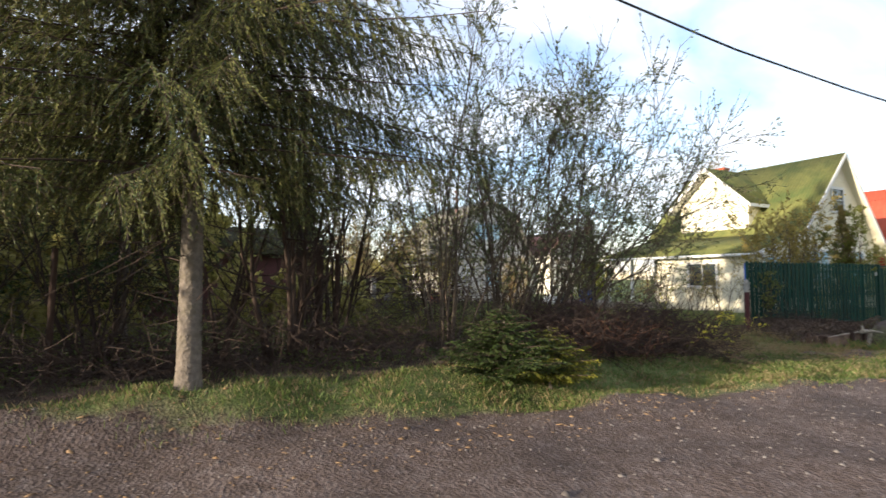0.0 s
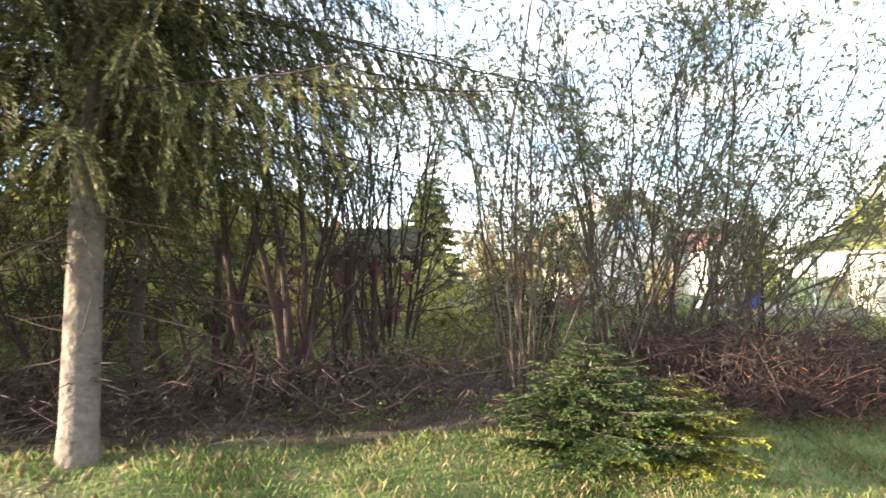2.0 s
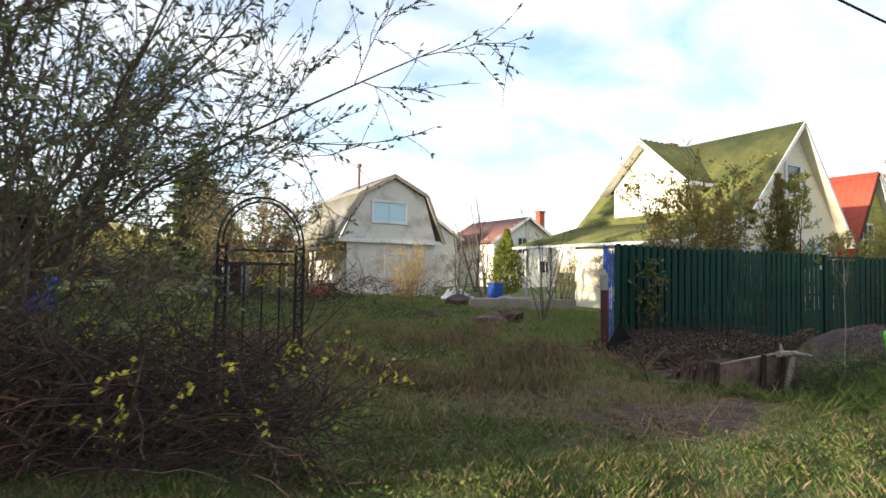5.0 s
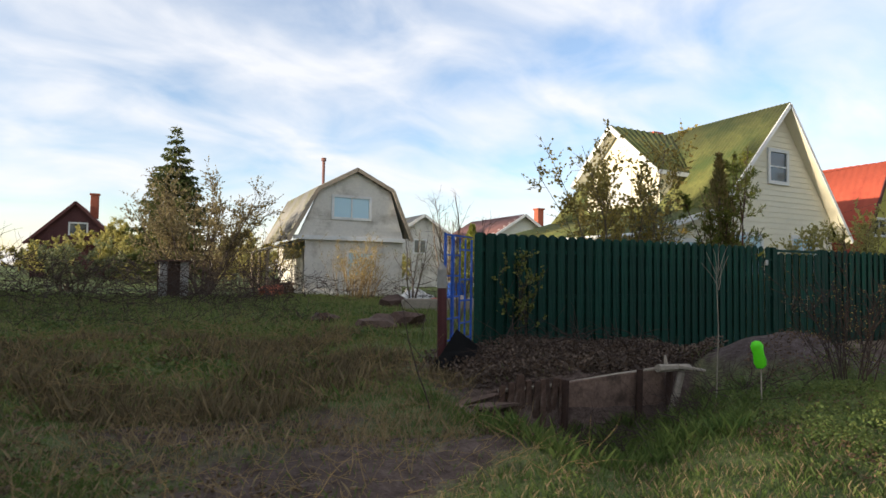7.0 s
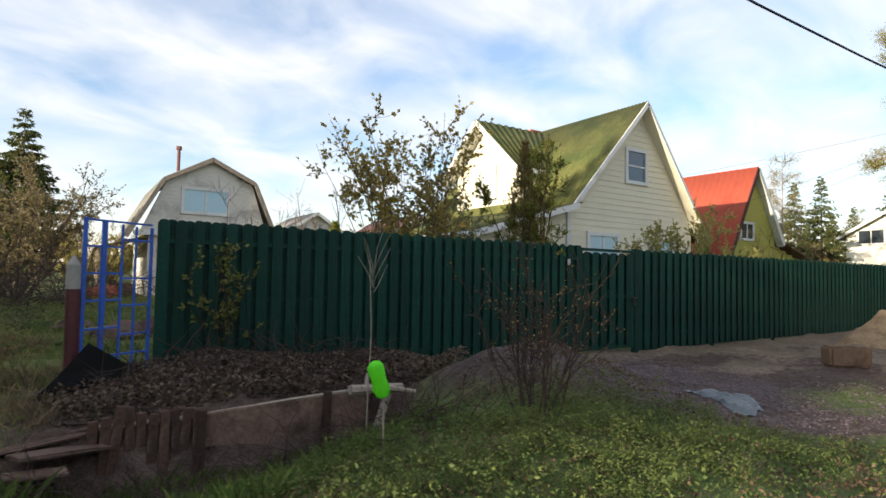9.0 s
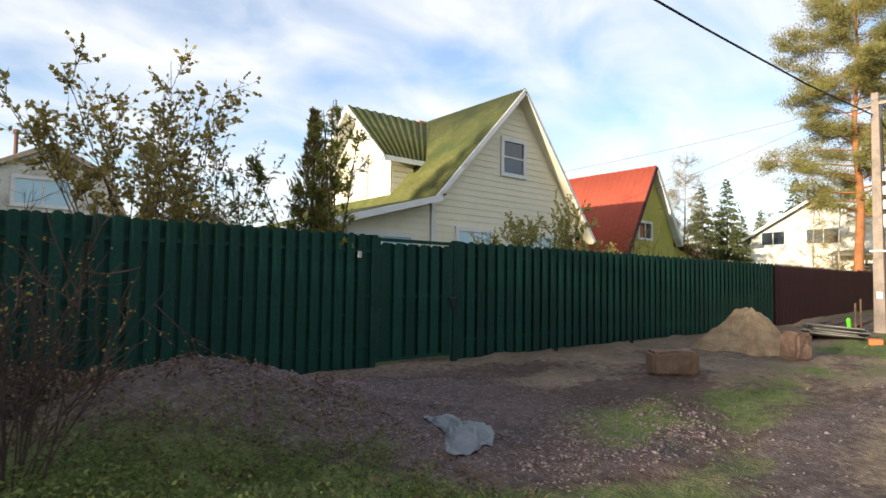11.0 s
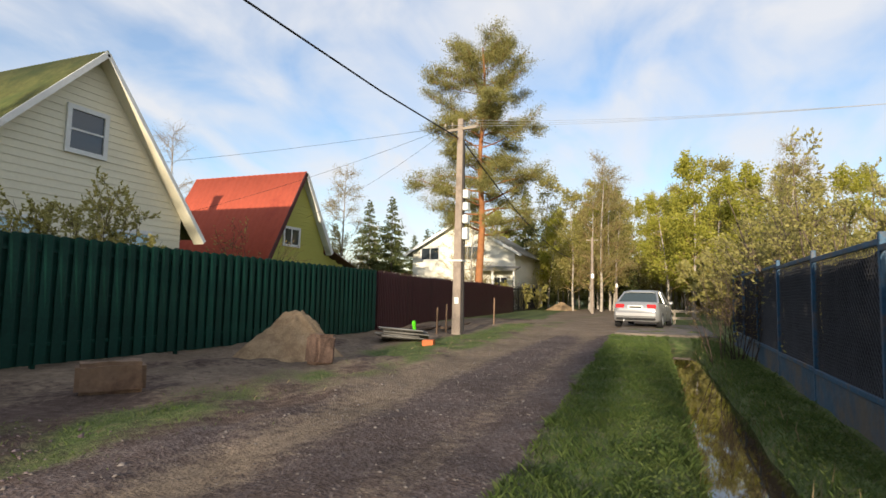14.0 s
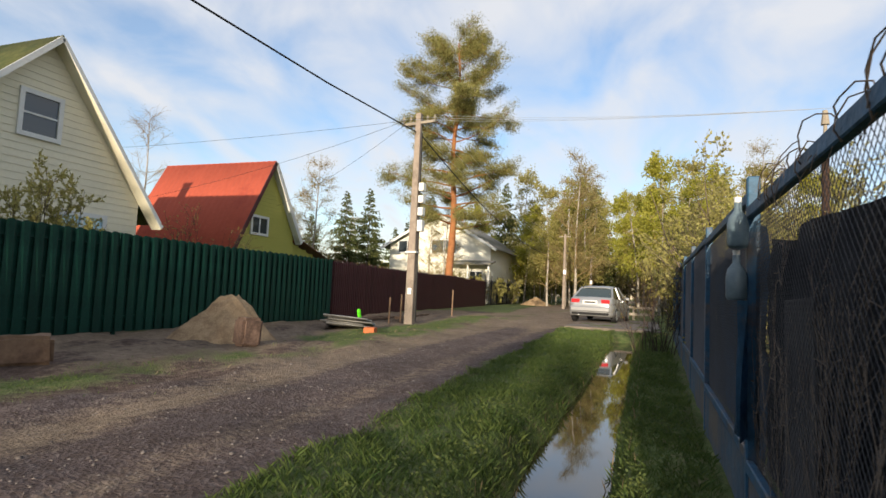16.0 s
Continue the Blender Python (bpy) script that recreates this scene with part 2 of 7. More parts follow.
    d2 = n.new("ShaderNodeMixRGB"); d2.blend_type = "MULTIPLY"; d2.inputs[0].default_value = 0.7
    l.new(dark.outputs[0], d2.inputs[1]); l.new(ramp(big, [(0.35, (0.65, 0.65, 0.65)), (0.65, (1.2, 1.2, 1.2))]), d2.inputs[2])
    l.new(d2.outputs[0], b.inputs["Base Color"])
    hm = n.new("ShaderNodeMath"); hm.operation = "ADD"
    l.new(fine, hm.inputs[0]); l.new(vor.outputs["Distance"], hm.inputs[1])
    bp = n.new("ShaderNodeBump"); bp.inputs["Strength"].default_value = 0.7; bp.inputs["Distance"].default_value = 0.025
    l.new(hm.outputs[0], bp.inputs["Height"]); l.new(bp.outputs[0], b.inputs["Normal"])
    return m


GROUND = ground_mat()
PAINT_GREEN = material("green_fence_paint", (0.004, 0.036, 0.025), 0.6, vary=0.3, grain=18, stain=2.5, bump=0.12, dirt=(0.018, 0.05, 0.036), dirt_amount=0.2, spec=0.2, rand=0.22)
PAINT_MAROON = material("maroon_fence_paint", (0.062, 0.017, 0.019), 0.5, vary=0.25, grain=20, stain=2, bump=0.1, rand=0.2)
PAINT_BLUE = material("worn_blue_paint", (0.03, 0.09, 0.16), 0.55, vary=0.35, grain=30, stain=5, bump=0.25, dirt=(0.14, 0.10, 0.07), dirt_amount=0.35)
BLUE_BRIGHT = material("bright_blue_paint", (0.03, 0.10, 0.42), 0.5, vary=0.25, grain=30, stain=5, dirt=(0.09, 0.06, 0.05), dirt_amount=0.2)
SIDING = material("cream_siding", (0.72, 0.665, 0.51), 0.55, vary=0.06, grain=14, stain=0.8, bump=0.05, dirt=(0.62, 0.57, 0.44), dirt_amount=0.12)
SIDING_OLIVE = material("olive_siding", (0.40, 0.38, 0.09), 0.6, vary=0.1, grain=14, stain=0.9, bump=0.05)
SIDING_WHITE = material("white_siding", (0.64, 0.61, 0.55), 0.6, vary=0.1, grain=10, stain=1.2, bump=0.08, dirt=(0.33, 0.30, 0.25), dirt_amount=0.35)
STUCCO = material("pale_stucco", (0.78, 0.75, 0.64), 0.8, vary=0.08, grain=30, stain=0.6, bump=0.1)
TRIM_WHITE = material("white_trim", (0.66, 0.66, 0.64), 0.5, vary=0.08, grain=12, stain=2, bump=0.05, dirt=(0.4, 0.38, 0.34), dirt_amount=0.15)
ROOF_GREEN = material("mossy_green_roof", (0.105, 0.108, 0.03), 0.8, vary=0.4, grain=9, stain=1.1, bump=0.3, dirt=(0.055, 0.075, 0.02), dirt_amount=0.45)
ROOF_RED = material("red_metal_roof", (0.40, 0.085, 0.05), 0.75, vary=0.12, grain=6, stain=0.7, bump=0.05, dirt=(0.27, 0.05, 0.035), dirt_amount=0.2, spec=0.1)
ROOF_BROWN = material("brown_roof", (0.16, 0.075, 0.065), 0.6, vary=0.2, grain=9, stain=1)
ROOF_GREY = material("old_grey_roof", (0.22, 0.21, 0.19), 0.85, vary=0.25, grain=9, stain=1, dirt=(0.17, 0.16, 0.07), dirt_amount=0.35)
WALL_BROWN = material("dark_red_boards", (0.085, 0.03, 0.03), 0.7, vary=0.2, grain=14, stain=1.5)
WOOD_OLD = material("weathered_wood", (0.085, 0.05, 0.036), 0.85, vary=0.5, grain=26, stain=4, bump=0.6, dirt=(0.24, 0.19, 0.155), dirt_amount=0.16, rand=0.25)
WOOD_GREY = material("grey_wood", (0.30, 0.255, 0.20), 0.85, vary=0.3, grain=30, stain=3, bump=0.4)
WOOD_FRESH = material("sawn_pine", (0.21, 0.135, 0.085), 0.8, vary=0.25, grain=22, stain=3, bump=0.4, dirt=(0.10, 0.06, 0.04), dirt_amount=0.45)
WOOD_PALE = material("pale_rotten_boards", (0.155, 0.10, 0.075), 0.85, vary=0.4, grain=26, stain=5, bump=0.6, dirt=(0.07, 0.045, 0.034), dirt_amount=0.4, rand=0.25)
VINE = material("dry_vine", (0.17, 0.13, 0.10), 0.95, vary=0.35, grain=20, stain=4, bump=0.2)
DRIVE = material("dirty_drive_slab", (0.17, 0.14, 0.115), 0.9, vary=0.3, grain=14, stain=2, bump=0.3)
WOOD_DARK = material("dark_wet_wood", (0.05, 0.028, 0.02), 0.85, vary=0.4, grain=24, stain=4, bump=0.5)
PINE_BARK = material("orange_pine_bark", (0.30, 0.125, 0.05), 0.9, vary=0.4, grain=16, stain=3, bump=0.8)
BARK = material("grey_brown_bark", (0.13, 0.10, 0.076), 0.95, vary=0.45, grain=30, stain=6, bump=0.8)
SPRUCE_BARK = material("spruce_bark", (0.15, 0.125, 0.105), 0.95, vary=0.4, grain=28, stain=7, bump=0.9, dirt=(0.10, 0.085, 0.06), dirt_amount=0.35)
BIRCH_BARK = material("birch_bark", (0.36, 0.32, 0.27), 0.85, vary=0.3, grain=12, stain=4, dirt=(0.07, 0.06, 0.055), dirt_amount=0.35)
TWIG = material("bare_twigs", (0.055, 0.037, 0.03), 0.95, vary=0.35, grain=20, stain=4, bump=0.2)
TWIG_RED = material("reddish_twigs", (0.08, 0.042, 0.032), 0.9, vary=0.35, grain=20, stain=4, bump=0.2)
TWIG_CUT = material("cut_orange_twigs", (0.13, 0.062, 0.04), 0.9, vary=0.4, grain=20, stain=4)
TWIG_OCHRE = material("ochre_twigs", (0.26, 0.18, 0.08), 0.9, vary=0.3, grain=20, stain=4)
POLE_WOOD = material("concrete_pole", (0.27, 0.22, 0.18), 0.9, vary=0.25, grain=22, stain=2.5, bump=0.3, dirt=(0.15, 0.115, 0.09), dirt_amount=0.3)
GLASS = glass_mat("window_glass", (0.035, 0.045, 0.055))
# dormer pane coloured near white in place of the sun's glare on it
GLASS_SUNLIT = glass_mat("sunlit_pale_glass", (0.55, 0.55, 0.53), 0.3)
# panes of an even pale blue
GLASS_BLUE = glass_mat("pale_blue_glass", (0.38, 0.58, 0.68), 0.2)
BLACK = material("black_rubber", (0.015, 0.015, 0.016), 0.7, vary=0.2)
IRON = material("black_iron", (0.025, 0.024, 0.025), 0.5, metal=0.3, vary=0.2)
STEEL = material("galvanised_steel", (0.42, 0.43, 0.44), 0.45, metal=0.7, vary=0.15)
WHITE_BOX = material("white_enclosure", (0.78, 0.77, 0.73), 0.5, vary=0.06)
CAR_PAINT = material("silver_car_paint", (0.40, 0.40, 0.405), 0.3, metal=0.55, vary=0.05, grain=3, stain=1, bump=0.0, dirt=(0.33, 0.29, 0.25), dirt_amount=0.12, spec=0.6)
CAR_GLASS = glass_mat("car_glass", (0.02, 0.035, 0.035))
LAMP_RED = material("red_tail_lamp", (0.50, 0.02, 0.025), 0.2, vary=0.1, bump=0, spec=0.7)
GREEN_PLASTIC = material("lime_plastic", (0.16, 0.85, 0.03), 0.45, vary=0.12, grain=20, stain=6, bump=0.4, transl=0.3)
ORANGE_BRICK = material("orange_brick", (0.50, 0.14, 0.05), 0.8, vary=0.2)
RED_BRICK = material("red_brick", (0.34, 0.10, 0.06), 0.9, vary=0.3, rand=0.2)
PLASTIC_CLEAR = material("milky_plastic", (0.20, 0.27, 0.31), 0.3, vary=0.2, bump=0.15, transl=0.35, spec=0.5)
FILM = material("grey_blue_plastic_film", (0.13, 0.15, 0.165), 0.4, vary=0.25, grain=14, stain=5, bump=0.5, spec=0.5)
SAND = material("heap_sand", (0.38, 0.265, 0.155), 0.95, vary=0.4, grain=38, stain=4, bump=0.9, dirt=(0.24, 0.16, 0.095), dirt_amount=0.4, spec=0.1)
STONE = material("crushed_stone", (0.27, 0.235, 0.225), 0.9, vary=0.3, grain=20, stain=9, bump=0.3)
SLATE = material("grey_slate_sheets", (0.26, 0.25, 0.23), 0.85, vary=0.25, grain=16, stain=3, bump=0.3)
MESH_NET = material("dark_shade_net", (0.017, 0.017, 0.020), 0.85, vary=0.5, grain=18, stain=3, bump=0.3, dirt=(0.05, 0.05, 0.056), dirt_amount=0.38, spec=0.1)
MESH_BLUE = material("faded_blue_sheet", (0.035, 0.085, 0.15), 0.8, vary=0.5, grain=10, stain=2.5, bump=0.3, dirt=(0.035, 0.035, 0.04), dirt_amount=0.6, spec=0.1)
CONCRETE_BLUE = material("blue_stained_plinth", (0.055, 0.095, 0.135), 0.9, vary=0.3, grain=14, stain=2, bump=0.4, dirt=(0.13, 0.11, 0.09), dirt_amount=0.5)
WIRE = material("steel_wire_mesh", (0.075, 0.075, 0.08), 0.5, metal=0.4, vary=0.2)
CABLE = material("black_cable", (0.018, 0.018, 0.02), 0.6, vary=0.1)
CABLE_LIGHT = material("bare_aluminium_wire", (0.55, 0.57, 0.60), 0.4, metal=0.5, vary=0.1)
DEBRIS = material("dead_leaves", (0.085, 0.055, 0.04), 0.9, vary=0.4, grain=30, stain=6)
NEEDLE = leafy("spruce_needles", (0.016, 0.038, 0.017), (0.16, 0.155, 0.04), 0.2)
NEEDLE_DARK = leafy("far_spruce_needles", (0.05, 0.078, 0.025), (0.16, 0.165, 0.05), 0.3)
# dark green needles, darkened further to carry the thicket's shade in their colour
NEEDLE_SHADE = leafy("dark_shade_needles", (0.014, 0.034, 0.011), (0.07, 0.10, 0.022), 0.15)
NEEDLE_GOLD = leafy("young_spruce_needles", (0.03, 0.06, 0.012), (0.26, 0.24, 0.03), 0.25)
NEEDLE_PINE = leafy("pine_needles", (0.12, 0.13, 0.04), (0.34, 0.30, 0.10), 0.25)
THUJA = leafy("thuja_sprays", (0.085, 0.125, 0.02), (0.27, 0.27, 0.055), 0.35)
THUJA_BROWN = leafy("winter_browned_sprays", (0.10, 0.10, 0.03), (0.30, 0.22, 0.09), 0.3)
LEAF_WILLOW = leafy("willow_leaves", (0.11, 0.14, 0.06), (0.28, 0.29, 0.15), 0.4)
LEAF_YOUNG = leafy("young_yellow_leaves", (0.26, 0.275, 0.035), (0.47, 0.43, 0.08), 0.5)
LEAF_OCHRE = leafy("ochre_new_leaves", (0.24, 0.21, 0.055), (0.46, 0.34, 0.11), 0.5)
LEAF_BROWN = leafy("brownish_buds", (0.15, 0.125, 0.06), (0.30, 0.24, 0.12), 0.4)
LEAF_BIRCH = leafy("birch_leaves", (0.27, 0.25, 0.07), (0.46, 0.41, 0.15), 0.5)
LEAF_BIRCH_PALE = leafy("birch_catkins", (0.26, 0.235, 0.10), (0.44, 0.38, 0.17), 0.5)
LEAF_GREEN = leafy("fresh_weeds", (0.06, 0.105, 0.03), (0.185, 0.215, 0.06), 0.4)
LEAF_FIELD = leafy("garden_undergrowth", (0.08, 0.11, 0.025), (0.26, 0.25, 0.07), 0.4)
BLADE = leafy("grass_blades", (0.055, 0.105, 0.024), (0.165, 0.205, 0.055), 0.4)
# brighter copy of the grass blades, with the field's sunlight put into the colour
BLADE_SUNLIT = leafy("sunlit_field_blades", (0.09, 0.15, 0.036), (0.28, 0.29, 0.10), 0.45)
BLADE_STRAW = leafy("old_straw", (0.09, 0.065, 0.035), (0.26, 0.20, 0.11), 0.3)
BLADE_DRY = leafy("dry_grass_blades", (0.20, 0.145, 0.08), (0.38, 0.29, 0.16), 0.4)


def water_mat():
    m = bpy.data.materials.new("ditch_water")
    m.use_nodes = True
    n, l = m.node_tree.nodes, m.node_tree.links
    b = n["Principled BSDF"]
    b.inputs["Base Color"].default_value = (0.03, 0.022, 0.012, 1)
    b.inputs["Roughness"].default_value = 0.03
    b.inputs["Specular IOR Level"].default_value = 0.9
    t = n.new("ShaderNodeTexNoise"); t.inputs["Scale"].default_value = 5
    bp = n.new("ShaderNodeBump"); bp.inputs["Strength"].default_value = 0.08; bp.inputs["Distance"].default_value = 0.02
    l.new(t.outputs["Fac"], bp.inputs["Height"]); l.new(bp.outputs[0], b.inputs["Normal"])
    return m


ROOF_MOSS = material("dark_mossy_felt", (0.035, 0.034, 0.018), 0.95, vary=0.4, grain=9, stain=1.2, bump=0.3, spec=0.08)
TWIG_DARK = material("dark_red_twigs", (0.052, 0.034, 0.029), 0.95, vary=0.35, grain=20, stain=4, bump=0.2)
WATER = water_mat()

# ---- the ground: one sheet to the horizon ----


def road_left(x):
    return np.interp(x, [-40, -11, -9.3, -8, -6.4, -4.4, -2, 4, 9, 12, 17, 25, 30, 36, 60], [4.2, 3.45, 3.1, 2.75, 2.55, 2.3, 1.85, 1.5, 1.6, 2.0, 2.4, 2.8, 3.2, 4.2, 7.0])


def road_right(x):
    return np.interp(x, [-40, 6, 12, 16, 22, 28, 31, 34, 60], [-2.4, -0.9, -0.65, -0.5, -0.2, 0.05, -0.4, -2.0, 1.5])


def ditch_mid(x):
    return np.interp(x, [0, 13, 20, 28], [-2.22, -2.14, -2.05, -1.92])


def wobble(x, y, f, s=0.0):
    return np.sin(x * f + 1.7 * np.sin(y * f * 0.7 + s)) * np.cos(y * f * 1.3 + s + np.sin(x * f * 0.6))


def pit_edge(x):
    """The near rim of the old pit."""
    return 3.05 + 0.62 * (x - 3.8)


def ground_z(x, y):
    x, y = np.asarray(x, float), np.asarray(y, float)
    z = 0.30 - 0.09 * smooth01(-4, 1, x) - 0.20 * smooth01(3.5, 9.5, x)
    # the bank that carries the trees
    z = z + 0.30 * smooth01(2.5, 3.25, y) * (1 - smooth01(-5.5, -1.0, x)) * (1 - 0.35 * smooth01(5, 9, y))
    # the field behind
    z = z + 0.06 * smooth01(4.5, 9, y) * smooth01(-3, 0, x) * (1 - smooth01(3, 6, x)) + 0.15 * smooth01(8, 14, y) * smooth01(3, 6, x)
    # the old pit with the rotten boards
    z = z - 0.56 * smooth01(pit_edge(x) - 0.1, pit_edge(x) + 1.25, y) * (1 - smooth01(5.30, 5.48, y)) * smooth01(2.5, 3.4, x) * (1 - smooth01(5.9, 6.7, x))
    z = z - 0.12 * np.exp(-((y - 5.0) / 1.1) ** 2) * np.exp(-((x - 1.6) / 2.0) ** 2)
    # soil thrown up along the fence, gravel heap and weedy bank
    z = z + 0.16 * np.exp(-((y - 6.5) / 0.7) ** 2) * smooth01(3.6, 4.6, x) * (1 - smooth01(6, 8, x))
    z = z + 0.62 * np.exp(-(((x - 7.6) / 1.05) ** 2 + ((y - 4.8) / 0.95) ** 2))
    z = z + 0.30 * np.exp(-(((x - 9.1) / 0.9) ** 2 + ((y - 5.3) / 0.9) ** 2)) * 0.6
    z = z + 0.13 * np.exp(-(((x - 6.4) / 1.2) ** 2 + ((y - 3.2) / 0.6) ** 2))
    # wheel tracks
    mid = (road_left(x) + road_right(x)) / 2
    road = smooth01(0.1, 0.5, road_left(x) - y) * smooth01(0.1, 0.5, y - road_right(x))
    z = z - 0.035 * road * (np.exp(-((y - mid - 0.75) / 0.35) ** 2) + np.exp(-((y - mid + 0.75) / 0.35) ** 2))
    # ditch beside the wire fence
    d = y - ditch_mid(x)
    z = z - 0.50 * np.exp(-(d / 0.34) ** 4) * smooth01(3.0, 6.0, x) * (1 - smooth01(27.0, 28.4, x)) + 0.12 * smooth01(26.5, 30.5, x)
    near = np.exp(-((x - 8) / 30) ** 4) * np.exp(-((y - 3) / 18) ** 4)
    rough = 0.02 + 0.02 * (1 - road)
    z = z + near * rough * (wobble(x, y, 2.1) + 0.6 * wobble(x, y, 5.3, 2.0))
    return z


def lines(lo, hi, step, far):
    inner = np.arange(lo, hi + 1e-6, step)
    out = []
    d, s = 0.0, step
    while d < far:
        s *= 1.32
        d += s
        out.append(d)
    out = np.array(out)
    return np.concatenate([(lo - out)[::-1], inner, hi + out])


gx, gy = lines(-15.0, 34.0, 0.16, 1600.0), lines(-5.0, 12.0, 0.11, 1600.0)
GX, GY = np.meshgrid(gx, gy, indexing="ij")
GZ = ground_z(GX, GY)
nx, ny = len(gx), len(gy)
idx = np.arange(nx * ny).reshape(nx, ny)
gf = np.stack([idx[:-1, :-1], idx[1:, :-1], idx[1:, 1:], idx[:-1, 1:]], -1).reshape(-1, 4)
ground = raw("ground", np.stack([GX, GY, GZ], -1), gf, GROUND, smooth=True)
tagged(ground, "uneven ground of gravel, worn grass and bare soil", "ground", kind="structure")


def cover(x, y):
    """Shares of gravel, grass and sand at a place."""
    rl, rr = road_left(x), road_right(x)
    w = 0.35 * wobble(x, y, 1.3) + 0.25 * wobble(x, y, 3.7, 1.0)
    road = smooth01(-0.25, 0.35, rl - y + 0.5 * w) * smooth01(-0.2, 0.3, y - rr + 0.3 * w)
    yard = smooth01(7.4, 8.8, x + 0.8 * np.minimum(y - 3.7, 0.0)) * smooth01(-0.1, 0.8, y - 1.6) * (1 - smooth01(34, 40, x)) * (1 - smooth01(7.2, 7.6, y))
    heap = np.clip(1.5 * np.exp(-(((x - 8.1) / 1.6) ** 2 + ((y - 4.95) / 1.15) ** 2)), 0, 1)
    gravel = np.clip(road + 0.55 * yard * (1 - smooth01(10.5, 13.0, x)) + heap, 0, 1)
    # far-road and left-track sand is tan soil plus sunlight worked into the colour
    sand = np.clip(yard * smooth01(12.0, 15.0, x) * (0.75 + w) + 0.8 * heap * smooth01(5.4, 5.9, y) + 0.85 * road * smooth01(25, 30, x) + 0.6 * yard * smooth01(6, 6.6, y) + 0.75 * road * smooth01(9, 12, x) * np.exp(-((y - rl + 0.75) / 0.45) ** 2) + 0.45 * road * smooth01(9, 12, x) * np.exp(-((y - rr - 0.7) / 0.3) ** 2), 0, 1)
    worn = np.exp(-((y - 2.9) / 0.8) ** 2) * smooth01(9.5, 11, x)
    grass = np.clip(1 - road - 1.05 * yard - heap, 0, 1)
    grass = np.clip(grass + worn * (0.55 + 1.2 * w) * (1 - 0.4 * road), 0, 1)
    grass = np.clip(grass + 0.9 * np.exp(-((y - 3.9) / 0.5) ** 2) * smooth01(18.5, 20, x) * (1 - smooth01(31, 34, x)), 0, 1)
    pit = smooth01(0.6, 1.1, y - pit_edge(x) + 0.4 * w) * smooth01(2.5, 3.2, x + 0.5 * w) * (1 - smooth01(6.2, 7.2, x)) * (1 - smooth01(6.9, 7.1, y))
    grass = np.clip(grass - 0.9 * pit, 0, 1)
    wood = smooth01(3.1, 3.6, y) * (1 - smooth01(-2.6, -1.6, x)) * (1 - smooth01(5.6, 7, y))
    grass = np.clip(grass - 0.75 * wood, 0, 1)
    sand = np.clip(sand + 0.9 * np.exp(-(((x - 12.3) / 0.9) ** 4 + ((y - 5.0) / 0.55) ** 4)), 0, 1)
    dry = np.exp(-(((x - 1.2) / 1.9) ** 4 + ((y - 4.2) / 1.3) ** 4)) * (0.75 + 0.9 * w)
    grass = np.clip(grass - np.clip(dry, 0, 0.85), 0, 1)
    return gravel, grass, sand


cr, cg, cb = cover(GX, GY)
colors = np.stack([cr, cg, cb, np.ones_like(cr)], -1).reshape(-1, 4).astype(np.float32)
layer = ground.data.attributes.new("cover", "FLOAT_COLOR", "POINT")
layer.data.foreach_set("color", colors.ravel())

# water in the ditch
wx = np.arange(5.0, 28.2, 0.4)
wv = np.array([[(x, ditch_mid(x) - 0.75, -0.235), (x, ditch_mid(x) + 0.75, -0.235)] for x in wx])
wf = [(2 * i, 2 * i + 2, 2 * i + 3, 2 * i + 1) for i in range(len(wx) - 1)]
tagged(raw("water", wv, wf, WATER), "still brown water standing in the roadside ditch", "water", kind="structure")

# ---- houses ----


def siding_wall(name, outline, axis, w, thick, mat, parent, step=0.19, label="", bites=()):
    """A gable wall of lapped boards: outline (u, v), standing at w along axis, the boards on the low side."""
    bm = bmesh.new()
    prism(bm, outline, axis, w, w + thick)
    ob = part(name, bm, mat, parent, label)
    us = [u for u, v in outline]
    top = max(v for u, v in outline)
    lo = min(v for u, v in outline)
    v = lo
    k = len(outline)
    bm = bmesh.new()
    while v < top - 0.03:
        v2 = min(v + step, top)
        vm = (v + v2) / 2
        cuts = []
        for i in range(k):
            (u1, a), (u2, c) = outline[i], outline[(i + 1) % k]
            if (a - vm) * (c - vm) < 0:
                cuts.append(u1 + (u2 - u1) * (vm - a) / (c - a))
        cuts.sort()
        for a, c in zip(cuts[::2], cuts[1::2]):
            if c - a < 0.08:
                continue
            def at(u, h, d):
                return (w - d, u, h) if axis == "x" else (u, w - d, h)
            q = [bm.verts.new(at(*p)) for p in ((a, v, 0.022), (c, v, 0.022), (c, v2, 0.006), (a, v2, 0.006))]
            q2 = [bm.verts.new(at(*p)) for p in ((a, v, 0.0), (c, v, 0.0))]
            bm.faces.new(q)
            bm.faces.new((q[1], q[0], q2[0], q2[1]))
        v = v2
    part("siding", bm, mat, ob)
    return ob


